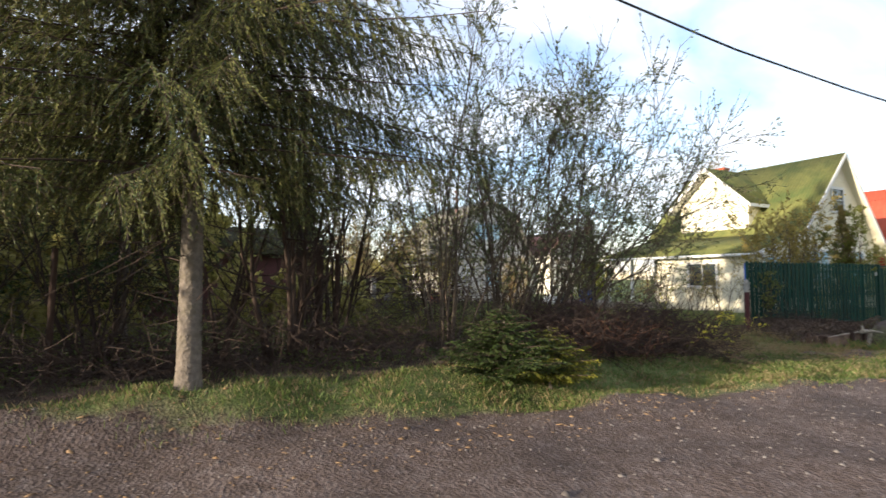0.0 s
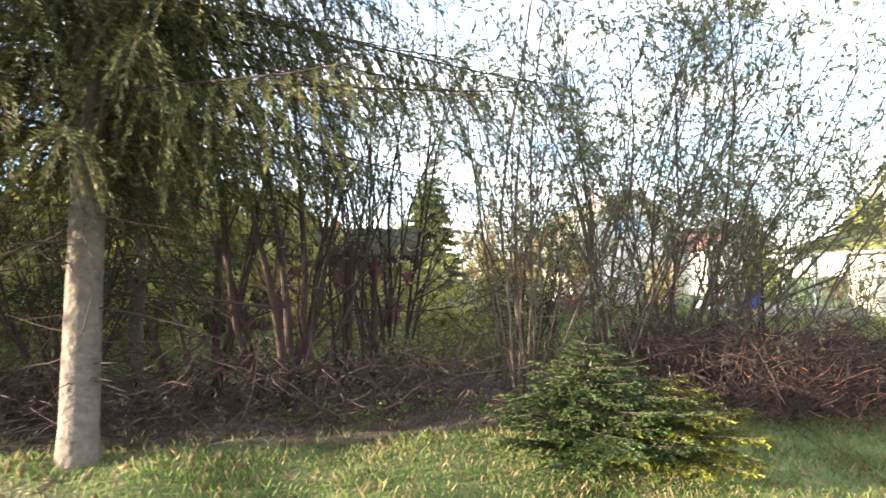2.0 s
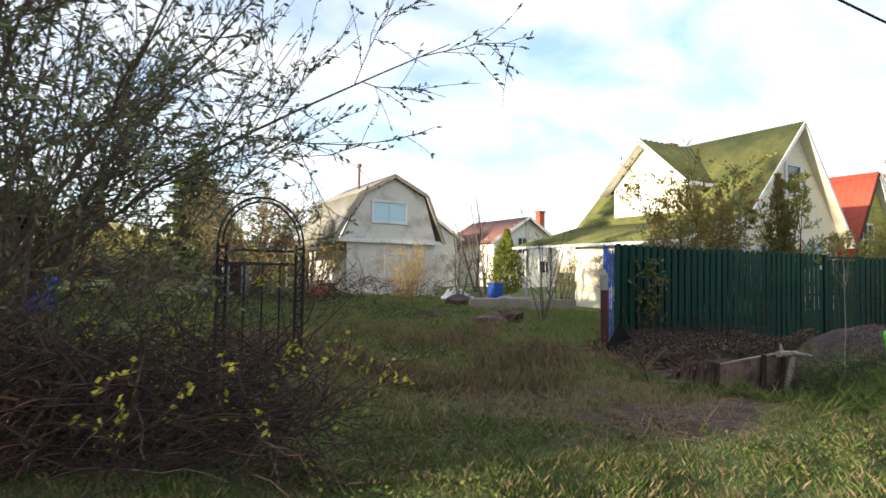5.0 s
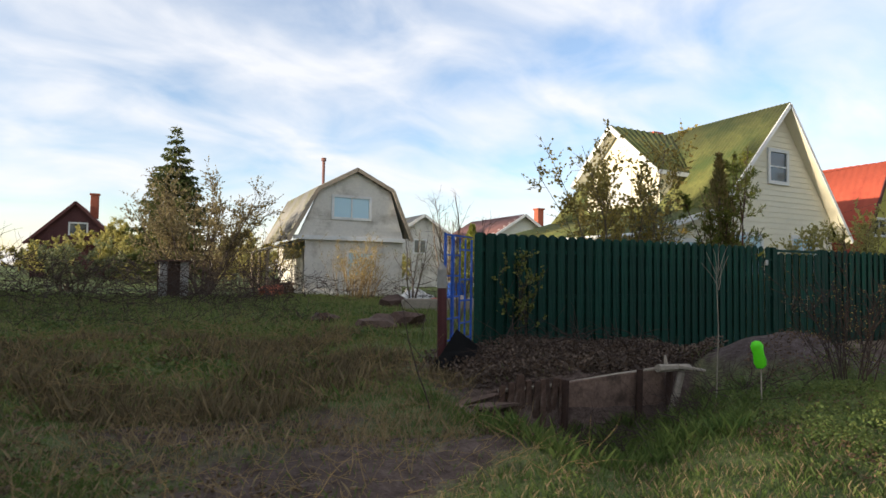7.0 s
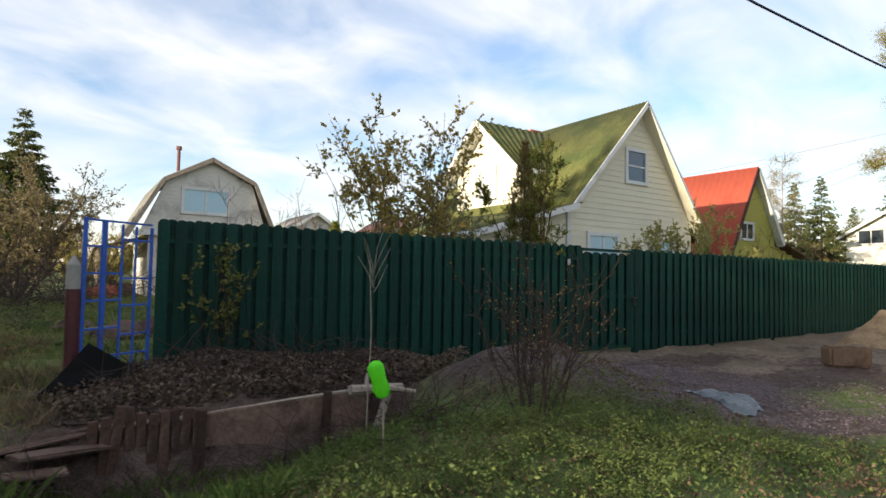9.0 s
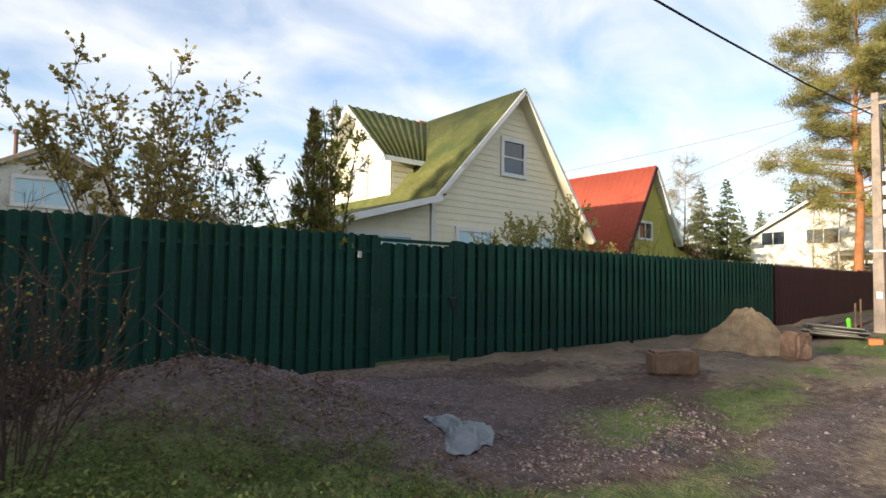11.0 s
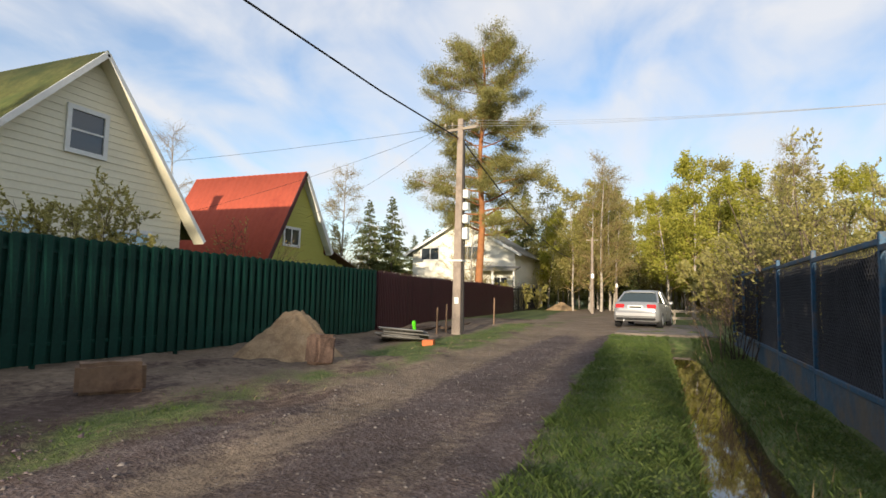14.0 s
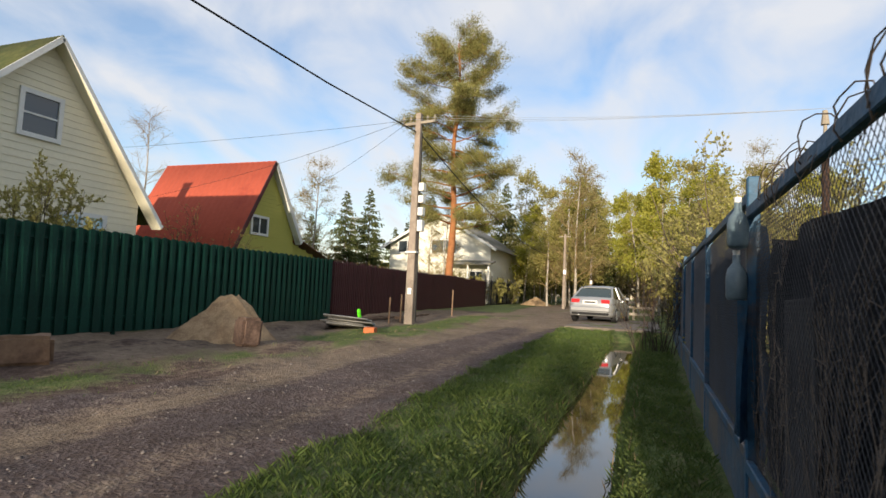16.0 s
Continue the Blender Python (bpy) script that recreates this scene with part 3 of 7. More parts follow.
def window(name, axis, w, u0, u1, v0, v1, parent, glass=None, bars="h", trim=0.09):
    """A framed window standing proud of a wall at w."""
    bm = bmesh.new()
    def bx(a, b, c, d, depth, off):
        if axis == "x":
            box(bm, w - off, (a + b) / 2, (c + d) / 2, depth, b - a, d - c)
        else:
            box(bm, (a + b) / 2, w - off, (c + d) / 2, b - a, depth, d - c)
    t = trim
    bx(u0 - t, u0 + 0.03, v0 - t, v1 + t, 0.08, 0.03); bx(u1 - 0.03, u1 + t, v0 - t, v1 + t, 0.08, 0.03)
    bx(u0 + 0.03, u1 - 0.03, v1 - 0.03, v1 + t, 0.08, 0.03); bx(u0 + 0.03, u1 - 0.03, v0 - t, v0 + 0.03, 0.08, 0.03)
    if bars == "h":
        bx(u0, u1, (v0 + v1) / 2 - 0.025, (v0 + v1) / 2 + 0.025, 0.05, 0.025)
    elif bars == "v":
        bx((u0 + u1) / 2 - 0.03, (u0 + u1) / 2 + 0.03, v0, v1, 0.05, 0.025)
    fr = part("window", bm, TRIM_WHITE, parent)
    bm = bmesh.new()
    bx(u0, u1, v0, v1, 0.02, 0.012)
    part("pane", bm, glass or GLASS, fr)
    return fr


def corrugated(name, quad, mat, parent, pitch=0.15, amp=0.025, thick=0.03, smooth_sheet=False):
    """A corrugated roof plane; quad: eave start, eave end, ridge end, ridge start. Waves run from eave to ridge."""
    a, b, c, d = [Vector(q) for q in quad]
    n = (b - a).cross(d - a).normalized()
    if n.z < 0:
        n = -n
    count = max(4, int((b - a).length / pitch * 4))
    if smooth_sheet:
        count = 12
    verts, faces = [], []
    for i in range(count + 1):
        s = i / count
        h = amp * math.sin(i * math.pi / 2) if not smooth_sheet else 0.0
        for p in (a.lerp(b, s), d.lerp(c, s)):
            verts += [p + n * h, p + n * (h - thick)]
    for i in range(count):
        k = i * 4
        faces += [(k, k + 4, k + 6, k + 2), (k + 1, k + 3, k + 7, k + 5), (k, k + 1, k + 5, k + 4), (k + 2, k + 6, k + 7, k + 3)]
    faces += [(0, 2, 3, 1), (count * 4, count * 4 + 1, count * 4 + 3, count * 4 + 2)]
    return raw(name, [tuple(v) for v in verts], faces, mat, parent)


def board(name, a, b, w, t, mat, parent, up=(0, 0, 1)):
    """A fascia board from a to b."""
    bm = bmesh.new()
    a, b = Vector(a), Vector(b)
    d = (b - a)
    x = d.normalized(); z = Vector(up); y = z.cross(x).normalized(); z = x.cross(y)
    m = Matrix((x, y, z)).transposed().to_4x4(); m.translation = (a + b) / 2
    box(bm, 0, 0, 0, d.length, t, w, m)
    return part(name, bm, mat, parent)


def cream_house():
    h = thing("house", 19.3, 14, 0, "cream sided house with a steep mossy green roof", "house")
    h.matrix_basis = Matrix()
    rx, rz = 19.3, 7.40
    y0, y1, yw = 12.0, 20.6, 12.40
    L = (15.75, 3.60)
    R = (22.95, 2.80)
    sl, sr = (rz - L[1]) / (rx - L[0]), (rz - R[1]) / (R[0] - rx)
    wl_x, wr_x = 15.95, 22.35
    tl, tr = rz - sl * (rx - wl_x) - 0.12, rz - sr * (wr_x - rx) - 0.12
    gable = [(wl_x, 0.0), (wr_x, 0.0), (wr_x, tr), (rx, rz - 0.13), (wl_x, tl)]
    siding_wall("wall", gable, "y", yw, 0.2, SIDING, h)
    bm = bmesh.new()
    box(bm, wr_x - 0.1, (yw + y1) / 2, 1.2, 0.2, y1 - yw - 0.5, 2.4)
    part("wall", bm, SIDING, h)
    bm = bmesh.new(); prism(bm, gable, "y", y1 - 0.6, y1 - 0.4); part("wall", bm, SIDING, h)
    corrugated("roof", [(L[0], y0, L[1]), (L[0], y1, L[1]), (rx, y1, rz), (rx, y0, rz)], ROOF_GREEN, h, smooth_sheet=False, amp=0.012)
    corrugated("roof", [(R[0], y0, R[1]), (R[0], y1, R[1]), (rx, y1, rz), (rx, y0, rz)], ROOF_GREEN, h, amp=0.02)
    board("bargeboard", (L[0], y0 - 0.02, L[1] - 0.10), (rx, y0 - 0.02, rz - 0.10), 0.14, 0.04, TRIM_WHITE, h)
    board("bargeboard", (rx, y0 - 0.02, rz - 0.10), (R[0], y0 - 0.02, R[1] - 0.10), 0.11, 0.04, TRIM_WHITE, h)
    # boarded soffits under the verge
    for e, s in ((L, -1), (R, 1)):
        bm = bmesh.new()
        slab(bm, [(rx, y0, rz - 0.15), (e[0], y0, e[1] - 0.15), (e[0], yw, e[1] - 0.15), (rx, yw, rz - 0.15)], 0.02)
        part("soffit", bm, SIDING, h)
    # corner trims
    bm = bmesh.new(); box(bm, wl_x, yw - 0.03, 1.8, 0.14, 0.05, 3.6); part("corner_trim", bm, TRIM_WHITE, h)
    # lean-to along the side, under a flatter roof
    P = (12.0, 2.58)
    corrugated("porch_roof", [(P[0], 11.85, P[1]), (P[0], y1, P[1]), (L[0] + 0.25, y1, L[1] + 0.06), (L[0] + 0.25, 11.85, L[1] + 0.06)], ROOF_GREEN, h, amp=0.014)
    board("bargeboard", (P[0], 11.83, P[1] - 0.08), (L[0] + 0.1, 11.83, L[1] - 0.06), 0.17, 0.04, TRIM_WHITE, h)
    siding_wall("porch_wall", [(12.35, 0), (wl_x - 0.08, 0), (wl_x - 0.08, 3.4), (12.35, 2.50)], "y", 12.42, 0.15, SIDING, h)
    siding_wall("porch_wall", [(12.45, 0), (17.0, 0), (17.0, 2.5), (12.45, 2.5)], "x", 12.35, 0.15, SIDING, h)
    for y in (18.6, 20.2):
        bm = bmesh.new(); box(bm, 12.4, y, 1.25, 0.12, 0.12, 2.5); part("porch_post", bm, TRIM_WHITE, h)
    bm = bmesh.new(); box(bm, wl_x + 0.1, 18.6, 1.7, 0.2, 3.4, 3.4); part("wall", bm, SIDING_WHITE, h)
    bm = bmesh.new()
    rod(bm, (11.93, 11.85, 2.5), (11.93, y1, 2.5), 0.06)
    part("gutter", bm, TRIM_WHITE, h)
    # dormer
    dx, dw = 15.55, 16.1
    ya, yb, ym = 14.35, 18.95, 16.7
    ez, az = 5.10, 7.17
    inner = rx - 0.05
    corrugated("dormer_roof", [(dx, ya, ez), (dx + 1.75, ya, ez), (inner, ym, az), (dx, ym, az)], ROOF_GREEN, h, pitch=0.16, amp=0.035)
    corrugated("dormer_roof", [(dx, yb, ez), (dx + 1.75, yb, ez), (inner, ym, az), (dx, ym, az)], ROOF_GREEN, h, pitch=0.16, amp=0.035)
    board("bargeboard", (dx - 0.02, ya, ez - 0.10), (dx - 0.02, ym, az - 0.10), 0.18, 0.04, TRIM_WHITE, h)
    board("bargeboard", (dx - 0.02, ym, az - 0.10), (dx - 0.02, yb, ez - 0.10), 0.18, 0.04, TRIM_WHITE, h)
    for e in (ya, yb):
        bm = bmesh.new(); slab(bm, [(dx, e, ez - 0.14), (dx, ym, az - 0.14), (dw, ym, az - 0.14), (dw, e, ez - 0.14)], 0.02); part("soffit", bm, TRIM_WHITE, h)
    board("bargeboard", (dx, ya - 0.02, ez - 0.09), (dx + 1.75, ya - 0.02, ez - 0.09), 0.16, 0.04, TRIM_WHITE, h)
    siding_wall("dormer_wall", [(14.75, 3.5), (18.55, 3.5), (18.55, 5.3), (ym, az - 0.15), (14.75, 5.3)], "x", dw, 0.15, SIDING, h)
    siding_wall("dormer_wall", [(dw, 3.6), (18.0, 3.6), (18.0, 5.15), (dw, 5.15)], "y", 14.75, 0.12, SIDING, h)
    bm = bmesh.new(); box(bm, 17.0, 18.5, 4.4, 1.8, 0.12, 1.6); part("dormer_wall", bm, SIDING, h)
    window("window", "x", dw - 0.01, 16.15, 17.05, 4.15, 5.35, h, GLASS_SUNLIT, bars="")
    window("window", "y", yw - 0.01, 18.68, 19.64, 4.66, 5.72, h)
    window("window", "y", yw - 0.01, 16.85, 18.2, 1.5, 2.76, h, GLASS_BLUE, "v")
    window("window", "y", yw - 0.01, 19.9, 21.2, 1.5, 2.76, h, GLASS_BLUE, "v")
    window("window", "y", 12.41, 13.3, 15.2, 1.5, 2.45, h, GLASS_BLUE, "v")
    window("window", "x", 12.33, 13.8, 15.2, 1.2, 2.2, h, bars="v")
    bm = bmesh.new(); box(bm, 20.6, 19.2, 7.0, 0.5, 0.5, 1.9, bevel=0.02); box(bm, 20.6, 19.2, 7.98, 0.62, 0.62, 0.08)
    part("chimney", bm, RED_BRICK, h)
    return h


def red_house():
    h = thing("house", 0, 0, 0, "olive sided house with a steep red metal roof", "house")
    rx, rz, y0, yw, y1 = 32.5, 7.25, 15.1, 15.45, 22.3
    L, R = (29.6, 2.15), (35.05, 3.40)
    gable = [(30.2, 0), (34.75, 0), (34.75, 3.6), (rx, rz - 0.12), (30.2, 3.1)]
    siding_wall("wall", gable, "y", yw, 0.2, SIDING_OLIVE, h)
    bm = bmesh.new(); prism(bm, gable, "y", y1 - 0.5, y1 - 0.3); part("wall", bm, SIDING_OLIVE, h)
    bm = bmesh.new(); box(bm, 30.3, (yw + y1) / 2, 1.4, 0.2, y1 - yw - 0.8, 2.8); part("wall", bm, SIDING_OLIVE, h)
    bm = bmesh.new(); box(bm, 34.65, (yw + y1) / 2, 1.6, 0.2, y1 - yw - 0.8, 3.2); part("wall", bm, SIDING_OLIVE, h)
    corrugated("roof", [(L[0], y0, L[1]), (L[0], y1, L[1]), (rx, y1, rz), (rx, y0, rz)], ROOF_RED, h, pitch=0.35, amp=0.014)
    corrugated("roof", [(R[0], y0, R[1]), (R[0], y1, R[1]), (rx, y1, rz), (rx, y0, rz)], ROOF_RED, h, pitch=0.35, amp=0.014)
    board("bargeboard", (L[0], y0 - 0.02, L[1] - 0.1), (rx, y0 - 0.02, rz - 0.1), 0.2, 0.04, WALL_BROWN, h)
    board("bargeboard", (rx, y0 - 0.02, rz - 0.1), (R[0], y0 - 0.02, R[1] - 0.1), 0.24, 0.04, TRIM_WHITE, h)
    bm = bmesh.new(); slab(bm, [(rx, y0, rz - 0.16), (R[0], y0, R[1] - 0.16), (R[0], yw, R[1] - 0.16), (rx, yw, rz - 0.16)], 0.02); part("soffit", bm, TRIM_WHITE, h)
    corrugated("porch_roof", [(38.2, y0, 2.55), (38.2, y1, 2.55), (34.9, y1, 3.55), (34.9, y0, 3.55)], ROOF_BROWN, h, amp=0.01)
    siding_wall("porch_wall", [(34.85, 0), (37.8, 0), (37.8, 2.5), (34.85, 3.3)], "y", yw + 0.1, 0.15, SIDING_OLIVE, h)
    window("window", "y", yw - 0.01, 31.35, 32.5, 3.5, 4.3, h, bars="v")
    return h


def mansard_house():
    h = thing("house", 0, 0, 0, "small white clapboard house with a gambrel roof", "house")
    prof = [(4.95, 2.70), (6.2, 5.05), (8.0, 6.05), (9.75, 5.2), (10.75, 2.85)]
    y0, yw, y1 = 24.7, 25.1, 31.5
    wall = [(5.45, 2.9), (10.35, 2.9), (9.68, 5.05), (8.0, 5.92), (6.3, 4.92)]
    siding_wall("wall", wall, "y", yw - 0.15, 0.2, SIDING_WHITE, h, 0.15)
    siding_wall("wall", [(5.75, 0), (10.4, 0), (10.4, 2.75), (5.75, 2.75)], "y", yw, 0.2, SIDING_WHITE, h, 0.15)
    bm = bmesh.new(); box(bm, 5.85, 28.2, 1.4, 0.2, 6.0, 2.8); part("wall", bm, SIDING_WHITE, h)
    bm = bmesh.new(); box(bm, 10.3, 28.2, 1.4, 0.2, 6.0, 2.8); part("wall", bm, SIDING_WHITE, h)
    board("trim_board", (5.2, yw - 0.2, 2.82), (10.6, yw - 0.2, 2.82), 0.18, 0.1, TRIM_WHITE, h)
    for (a, za), (b, zb) in zip(prof[:-1], prof[1:]):
        q = [(a, y0, za), (a, y1, za), (b, y1, zb), (b, y0, zb)]
        corrugated("roof", q, ROOF_GREY, h, pitch=0.2, amp=0.03)
        board("bargeboard", (a, y0, za - 0.08), (b, y0, zb - 0.08), 0.16, 0.04, WOOD_GREY, h)
    window("window", "y", yw - 0.16, 6.95, 8.65, 3.75, 4.70, h, GLASS_BLUE, "v")
    window("window", "y", yw - 0.01, 7.7, 8.9, 1.15, 2.2, h, GLASS_BLUE, "v")
    bm = bmesh.new(); rod(bm, (7.0, 27, 5.0), (7.0, 27, 6.7), 0.07); rod(bm, (7.0, 27, 6.65), (7.0, 27, 6.8), 0.12)
    part("flue_pipe", bm, ROOF_BROWN, h)
    # open lean-to with stacked firewood
    corrugated("lean_to_roof", [(4.0, 25.0, 2.2), (4.0, 30, 2.2), (5.7, 30, 2.7), (5.7, 25.0, 2.7)], ROOF_GREY, h, amp=0.02)
    for y in (25.2, 27.5, 29.8):
        bm = bmesh.new(); rod(bm, (4.2, y, 0), (4.2, y, 2.25), 0.07); part("post", bm, WOOD_GREY, h)
    return h


def simple_house(label, x0, x1, y0, y1, eave, ridge, along, wall_mat, roof_mat, over=0.35, windows=(), chimney=None, trim=None):
    h = thing("house", 0, 0, 0, label, "house")
    if along == "y":
        m = (x0 + x1) / 2
        out = [(x0, 0), (x1, 0), (x1, eave), (m, ridge - 0.1), (x0, eave)]
        siding_wall("wall", out, "y", y0, 0.25, wall_mat, h, 0.3)
        bm = bmesh.new(); prism(bm, out, "y", y1 - 0.25, y1); part("wall", bm, wall_mat, h)
        for x in (x0 + 0.12, x1 - 0.12):
            bm = bmesh.new(); box(bm, x, (y0 + y1) / 2, eave / 2, 0.24, y1 - y0 - 0.5, eave); part("wall", bm, wall_mat, h)
        s = (ridge - eave) / (m - x0)
        for e, sg in ((x0 - over, 1), (x1 + over, -1)):
            z = eave - s * over
            corrugated("roof", [(e, y0 - over, z), (e, y1 + over, z), (m, y1 + over, ridge), (m, y0 - over, ridge)], roof_mat, h, 0.3, 0.02)
            board("bargeboard", (e, y0 - over, z - 0.08), (m, y0 - over, ridge - 0.08), 0.2, 0.05, trim or TRIM_WHITE, h)
    else:
        m = (y0 + y1) / 2
        out = [(y0, 0), (y1, 0), (y1, eave), (m, ridge - 0.1), (y0, eave)]
        siding_wall("wall", out, "x", x0, 0.25, wall_mat, h, 0.3)
        bm = bmesh.new(); prism(bm, out, "x", x1 - 0.25, x1); part("wall", bm, wall_mat, h)
        for y in (y0 + 0.12, y1 - 0.12):
            bm = bmesh.new(); box(bm, (x0 + x1) / 2, y, eave / 2, x1 - x0 - 0.5, 0.24, eave); part("wall", bm, wall_mat, h)
        s = (ridge - eave) / (m - y0)
        for e in (y0 - over, y1 + over):
            z = eave - s * over
            corrugated("roof", [(x0 - over, e, z), (x1 + over, e, z), (x1 + over, m, ridge), (x0 - over, m, ridge)], roof_mat, h, 0.3, 0.02)
            board("bargeboard", (x0 - over, e, z - 0.08), (x0 - over, m, ridge - 0.08), 0.22, 0.05, TRIM_WHITE, h)
    for ax, w, a, b, c, d, bars in windows:
        window("window", ax, w - 0.02, a, b, c, d, h, bars=bars)
    if chimney:
        x, y, z0, z1 = chimney
        bm = bmesh.new(); box(bm, x, y, (z0 + z1) / 2, 0.6, 0.6, z1 - z0, bevel=0.02); box(bm, x, y, z1, 0.75, 0.75, 0.12); part("chimney", bm, RED_BRICK, h)
    return h


cream_house()
red_house()
mansard_house()
white_house = simple_house("large cream house with a porch and white eaves", 58, 70, 10.9, 20.9, 5.4, 8.3, "x", STUCCO, ROOF_GREY, 0.7,
    [("x", 58, 18.2, 20.0, 4.6, 5.7, "v"), ("x", 58, 14.2, 16.6, 4.6, 5.8, "v"), ("x", 58, 11.6, 12.8, 0.8, 3.0, "v")])
bm = bmesh.new(); slab(bm, [(56.2, 10.4, 3.65), (56.2, 14.6, 3.65), (58, 14.6, 4.0), (58, 10.4, 4.0)], 0.14); part("porch_roof", bm, ROOF_GREY, white_house)
for y in (10.6, 12.5, 14.4):
    bm = bmesh.new(); rod(bm, (56.4, y, 0), (56.4, y, 3.6), 0.09); part("porch_post", bm, TRIM_WHITE, white_house)
simple_house("pale house with a dark red roof and brick chimney", 22.9, 29.5, 38, 46, 4.1, 6.1, "y", STUCCO, ROOF_BROWN, 0.5,
    [("y", 38, 25.3, 26.2, 3.0, 4.3, "v"), ("y", 38, 27.6, 28.9, 1.4, 2.4, "v")], (29.3, 40, 4.5, 6.9))
simple_house("grey-green house with a low gable roof", 15.9, 20.6, 40, 46, 4.3, 5.8, "y", SIDING_WHITE, ROOF_GREY, 0.4, [("y", 40, 17.5, 18.5, 2.8, 3.8, "v")])
simple_house("dark red boarded house with a white window", -9.3, -3.3, 55, 62, 3.6, 6.7, "y", WALL_BROWN, ROOF_BROWN, 0.4, [("y", 55, -6.7, -5.5, 4.0, 4.9, "v")], (-5.2, 57, 5.5, 7.6), WALL_BROWN)
simple_house("brown garden shed with a low sloping roof", -11.5, -5.3, 13.0, 16.5, 2.3, 3.0, "x", WALL_BROWN, ROOF_MOSS, 0.3)

# ---- fences ----


def picket_mesh(w, h, t, name, tip=0.04):
    bm = bmesh.new()
    o = [(-w / 2, 0), (w / 2, 0), (w / 2, h - tip), (w * 0.28, h - tip * 0.2 if tip < 0.05 else h - tip * 0.56), (0, h), (-w * 0.28, h - tip * 0.2 if tip < 0.05 else h - tip * 0.56), (-w / 2, h - tip)]
    # folded profile: flat middle, edges bent back
    prism(bm, o, "y", 0.0, t)
    for v in bm.verts:
        if abs(v.co.x) > w * 0.4:
            v.co.y += 0.012
    me = bpy.data.meshes.new(name)
    bm.to_mesh(me); bm.free()
    return me


FY = 7.04
fence = thing("metal_picket_fence", 0, 0, 0, "dark green metal picket fence with staggered slats", "fence")
fence_top = 1.97


def put_pieces(name, me, mat, parent, places):
    if not me.materials:
        me.materials.append(mat)
    for x, y, z, ang in places:
        o = new(name, me)
        o.matrix_basis = pose(x, y, z, 0, 0, ang)
        o.parent = parent


m_left = picket_mesh(0.125, 1.93, 0.012, "picket_wide")
m_run = picket_mesh(0.16, 1.93, 0.012, "picket_run")
left_x = np.arange(4.10, 10.62, 0.182)
run_x = np.arange(12.36, 25.25, 0.236)
GATE = (10.72, 12.22)
rnd = random.Random(4)
put_pieces("picket", m_left, PAINT_GREEN, fence, [(x, FY, 0.04 + rnd.uniform(-0.012, 0.012), 0) for x in left_x])
put_pieces("picket", m_left, PAINT_GREEN, fence, [(x + 0.091, FY + 0.075, 0.03 + rnd.uniform(-0.012, 0.012), 180) for x in left_x])
gate_front = [x for x in run_x if GATE[0] < x < GATE[1]]
put_pieces("picket", m_run, PAINT_GREEN, fence, [(x, FY, 0.03 + rnd.uniform(-0.008, 0.008), 0) for x in run_x if not GATE[0] < x < GATE[1]])
m_back = picket_mesh(0.20, 1.93, 0.012, "picket_back")
put_pieces("picket", m_back, PAINT_GREEN, fence, [(x + 0.118, FY + 0.078, 0.02 + rnd.uniform(-0.008, 0.008), 180) for x in run_x if not GATE[0] - 0.1 < x + 0.118 < GATE[1]])
for z in (0.32, 1.05, 1.72):
    for a, b in ((4.05, GATE[0] - 0.05), (GATE[1] + 0.05, 25.25)):
        bm = bmesh.new(); box(bm, (a + b) / 2, FY + 0.045, z, b - a, 0.035, 0.045); part("rail", bm, PAINT_GREEN, fence)
for x in (4.2, 7.0, 9.8, 10.66, 12.30, 14.9, 17.5, 20.1, 22.7, 25.3):
    bm = bmesh.new(); box(bm, x, FY + 0.085, 0.95, 0.13 if 10 < x < 13 else 0.07, 0.06, 2.02, bevel=0.006); part("post", bm, PAINT_GREEN, fence)
for x in (10.69, 12.27):
    bm = bmesh.new(); box(bm, x, FY + 0.03, 0.95, 0.10, 0.05, 2.02, bevel=0.006); part("post", bm, PAINT_GREEN, fence)
gate = thing("metal_gate", 0, 0, 0, "closed dark green metal gate with a lock", "gate")
bm = bmesh.new()
box(bm, (GATE[0] + GATE[1]) / 2, FY + 0.04, 1.90, GATE[1] - GATE[0] - 0.06, 0.04, 0.05); box(bm, (GATE[0] + GATE[1]) / 2, FY + 0.04, 0.12, GATE[1] - GATE[0] - 0.06, 0.04, 0.05)
box(bm, GATE[0] + 0.05, FY + 0.04, 1.01, 0.05, 0.045, 1.84); box(bm, GATE[1] - 0.05, FY + 0.04, 1.01, 0.05, 0.045, 1.84); box(bm, (GATE[0] + GATE[1]) / 2, FY + 0.04, 1.05, 1.36, 0.03, 0.045)
part("gate_frame", bm, PAINT_GREEN, gate)
m_gate = picket_mesh(0.16, 1.72, 0.012, "picket_gate")
put_pieces("picket", m_gate, PAINT_GREEN, gate, [(GATE[0] + 0.16 + i * 0.235, FY, 0.14, 0) for i in range(6)])
put_pieces("picket", m_gate, PAINT_GREEN, gate, [(GATE[0] + 0.28 + i * 0.235, FY + 0.08, 0.14, 180) for i in range(5)])
bm = bmesh.new(); box(bm, GATE[1] - 0.07, FY - 0.04, 1.02, 0.13, 0.05, 0.04, bevel=0.008); box(bm, GATE[1] - 0.05, FY - 0.02, 0.94, 0.05, 0.03, 0.12, bevel=0.008); part("lock", bm, IRON, gate, "dark lock and handle")
bm = bmesh.new(); box(bm, 10.42, FY - 0.012, 1.66, 0.06, 0.03, 0.10, bevel=0.008); tagged(part("doorbell", bm, STEEL), "small grey doorbell screwed to the green fence", "doorbell")

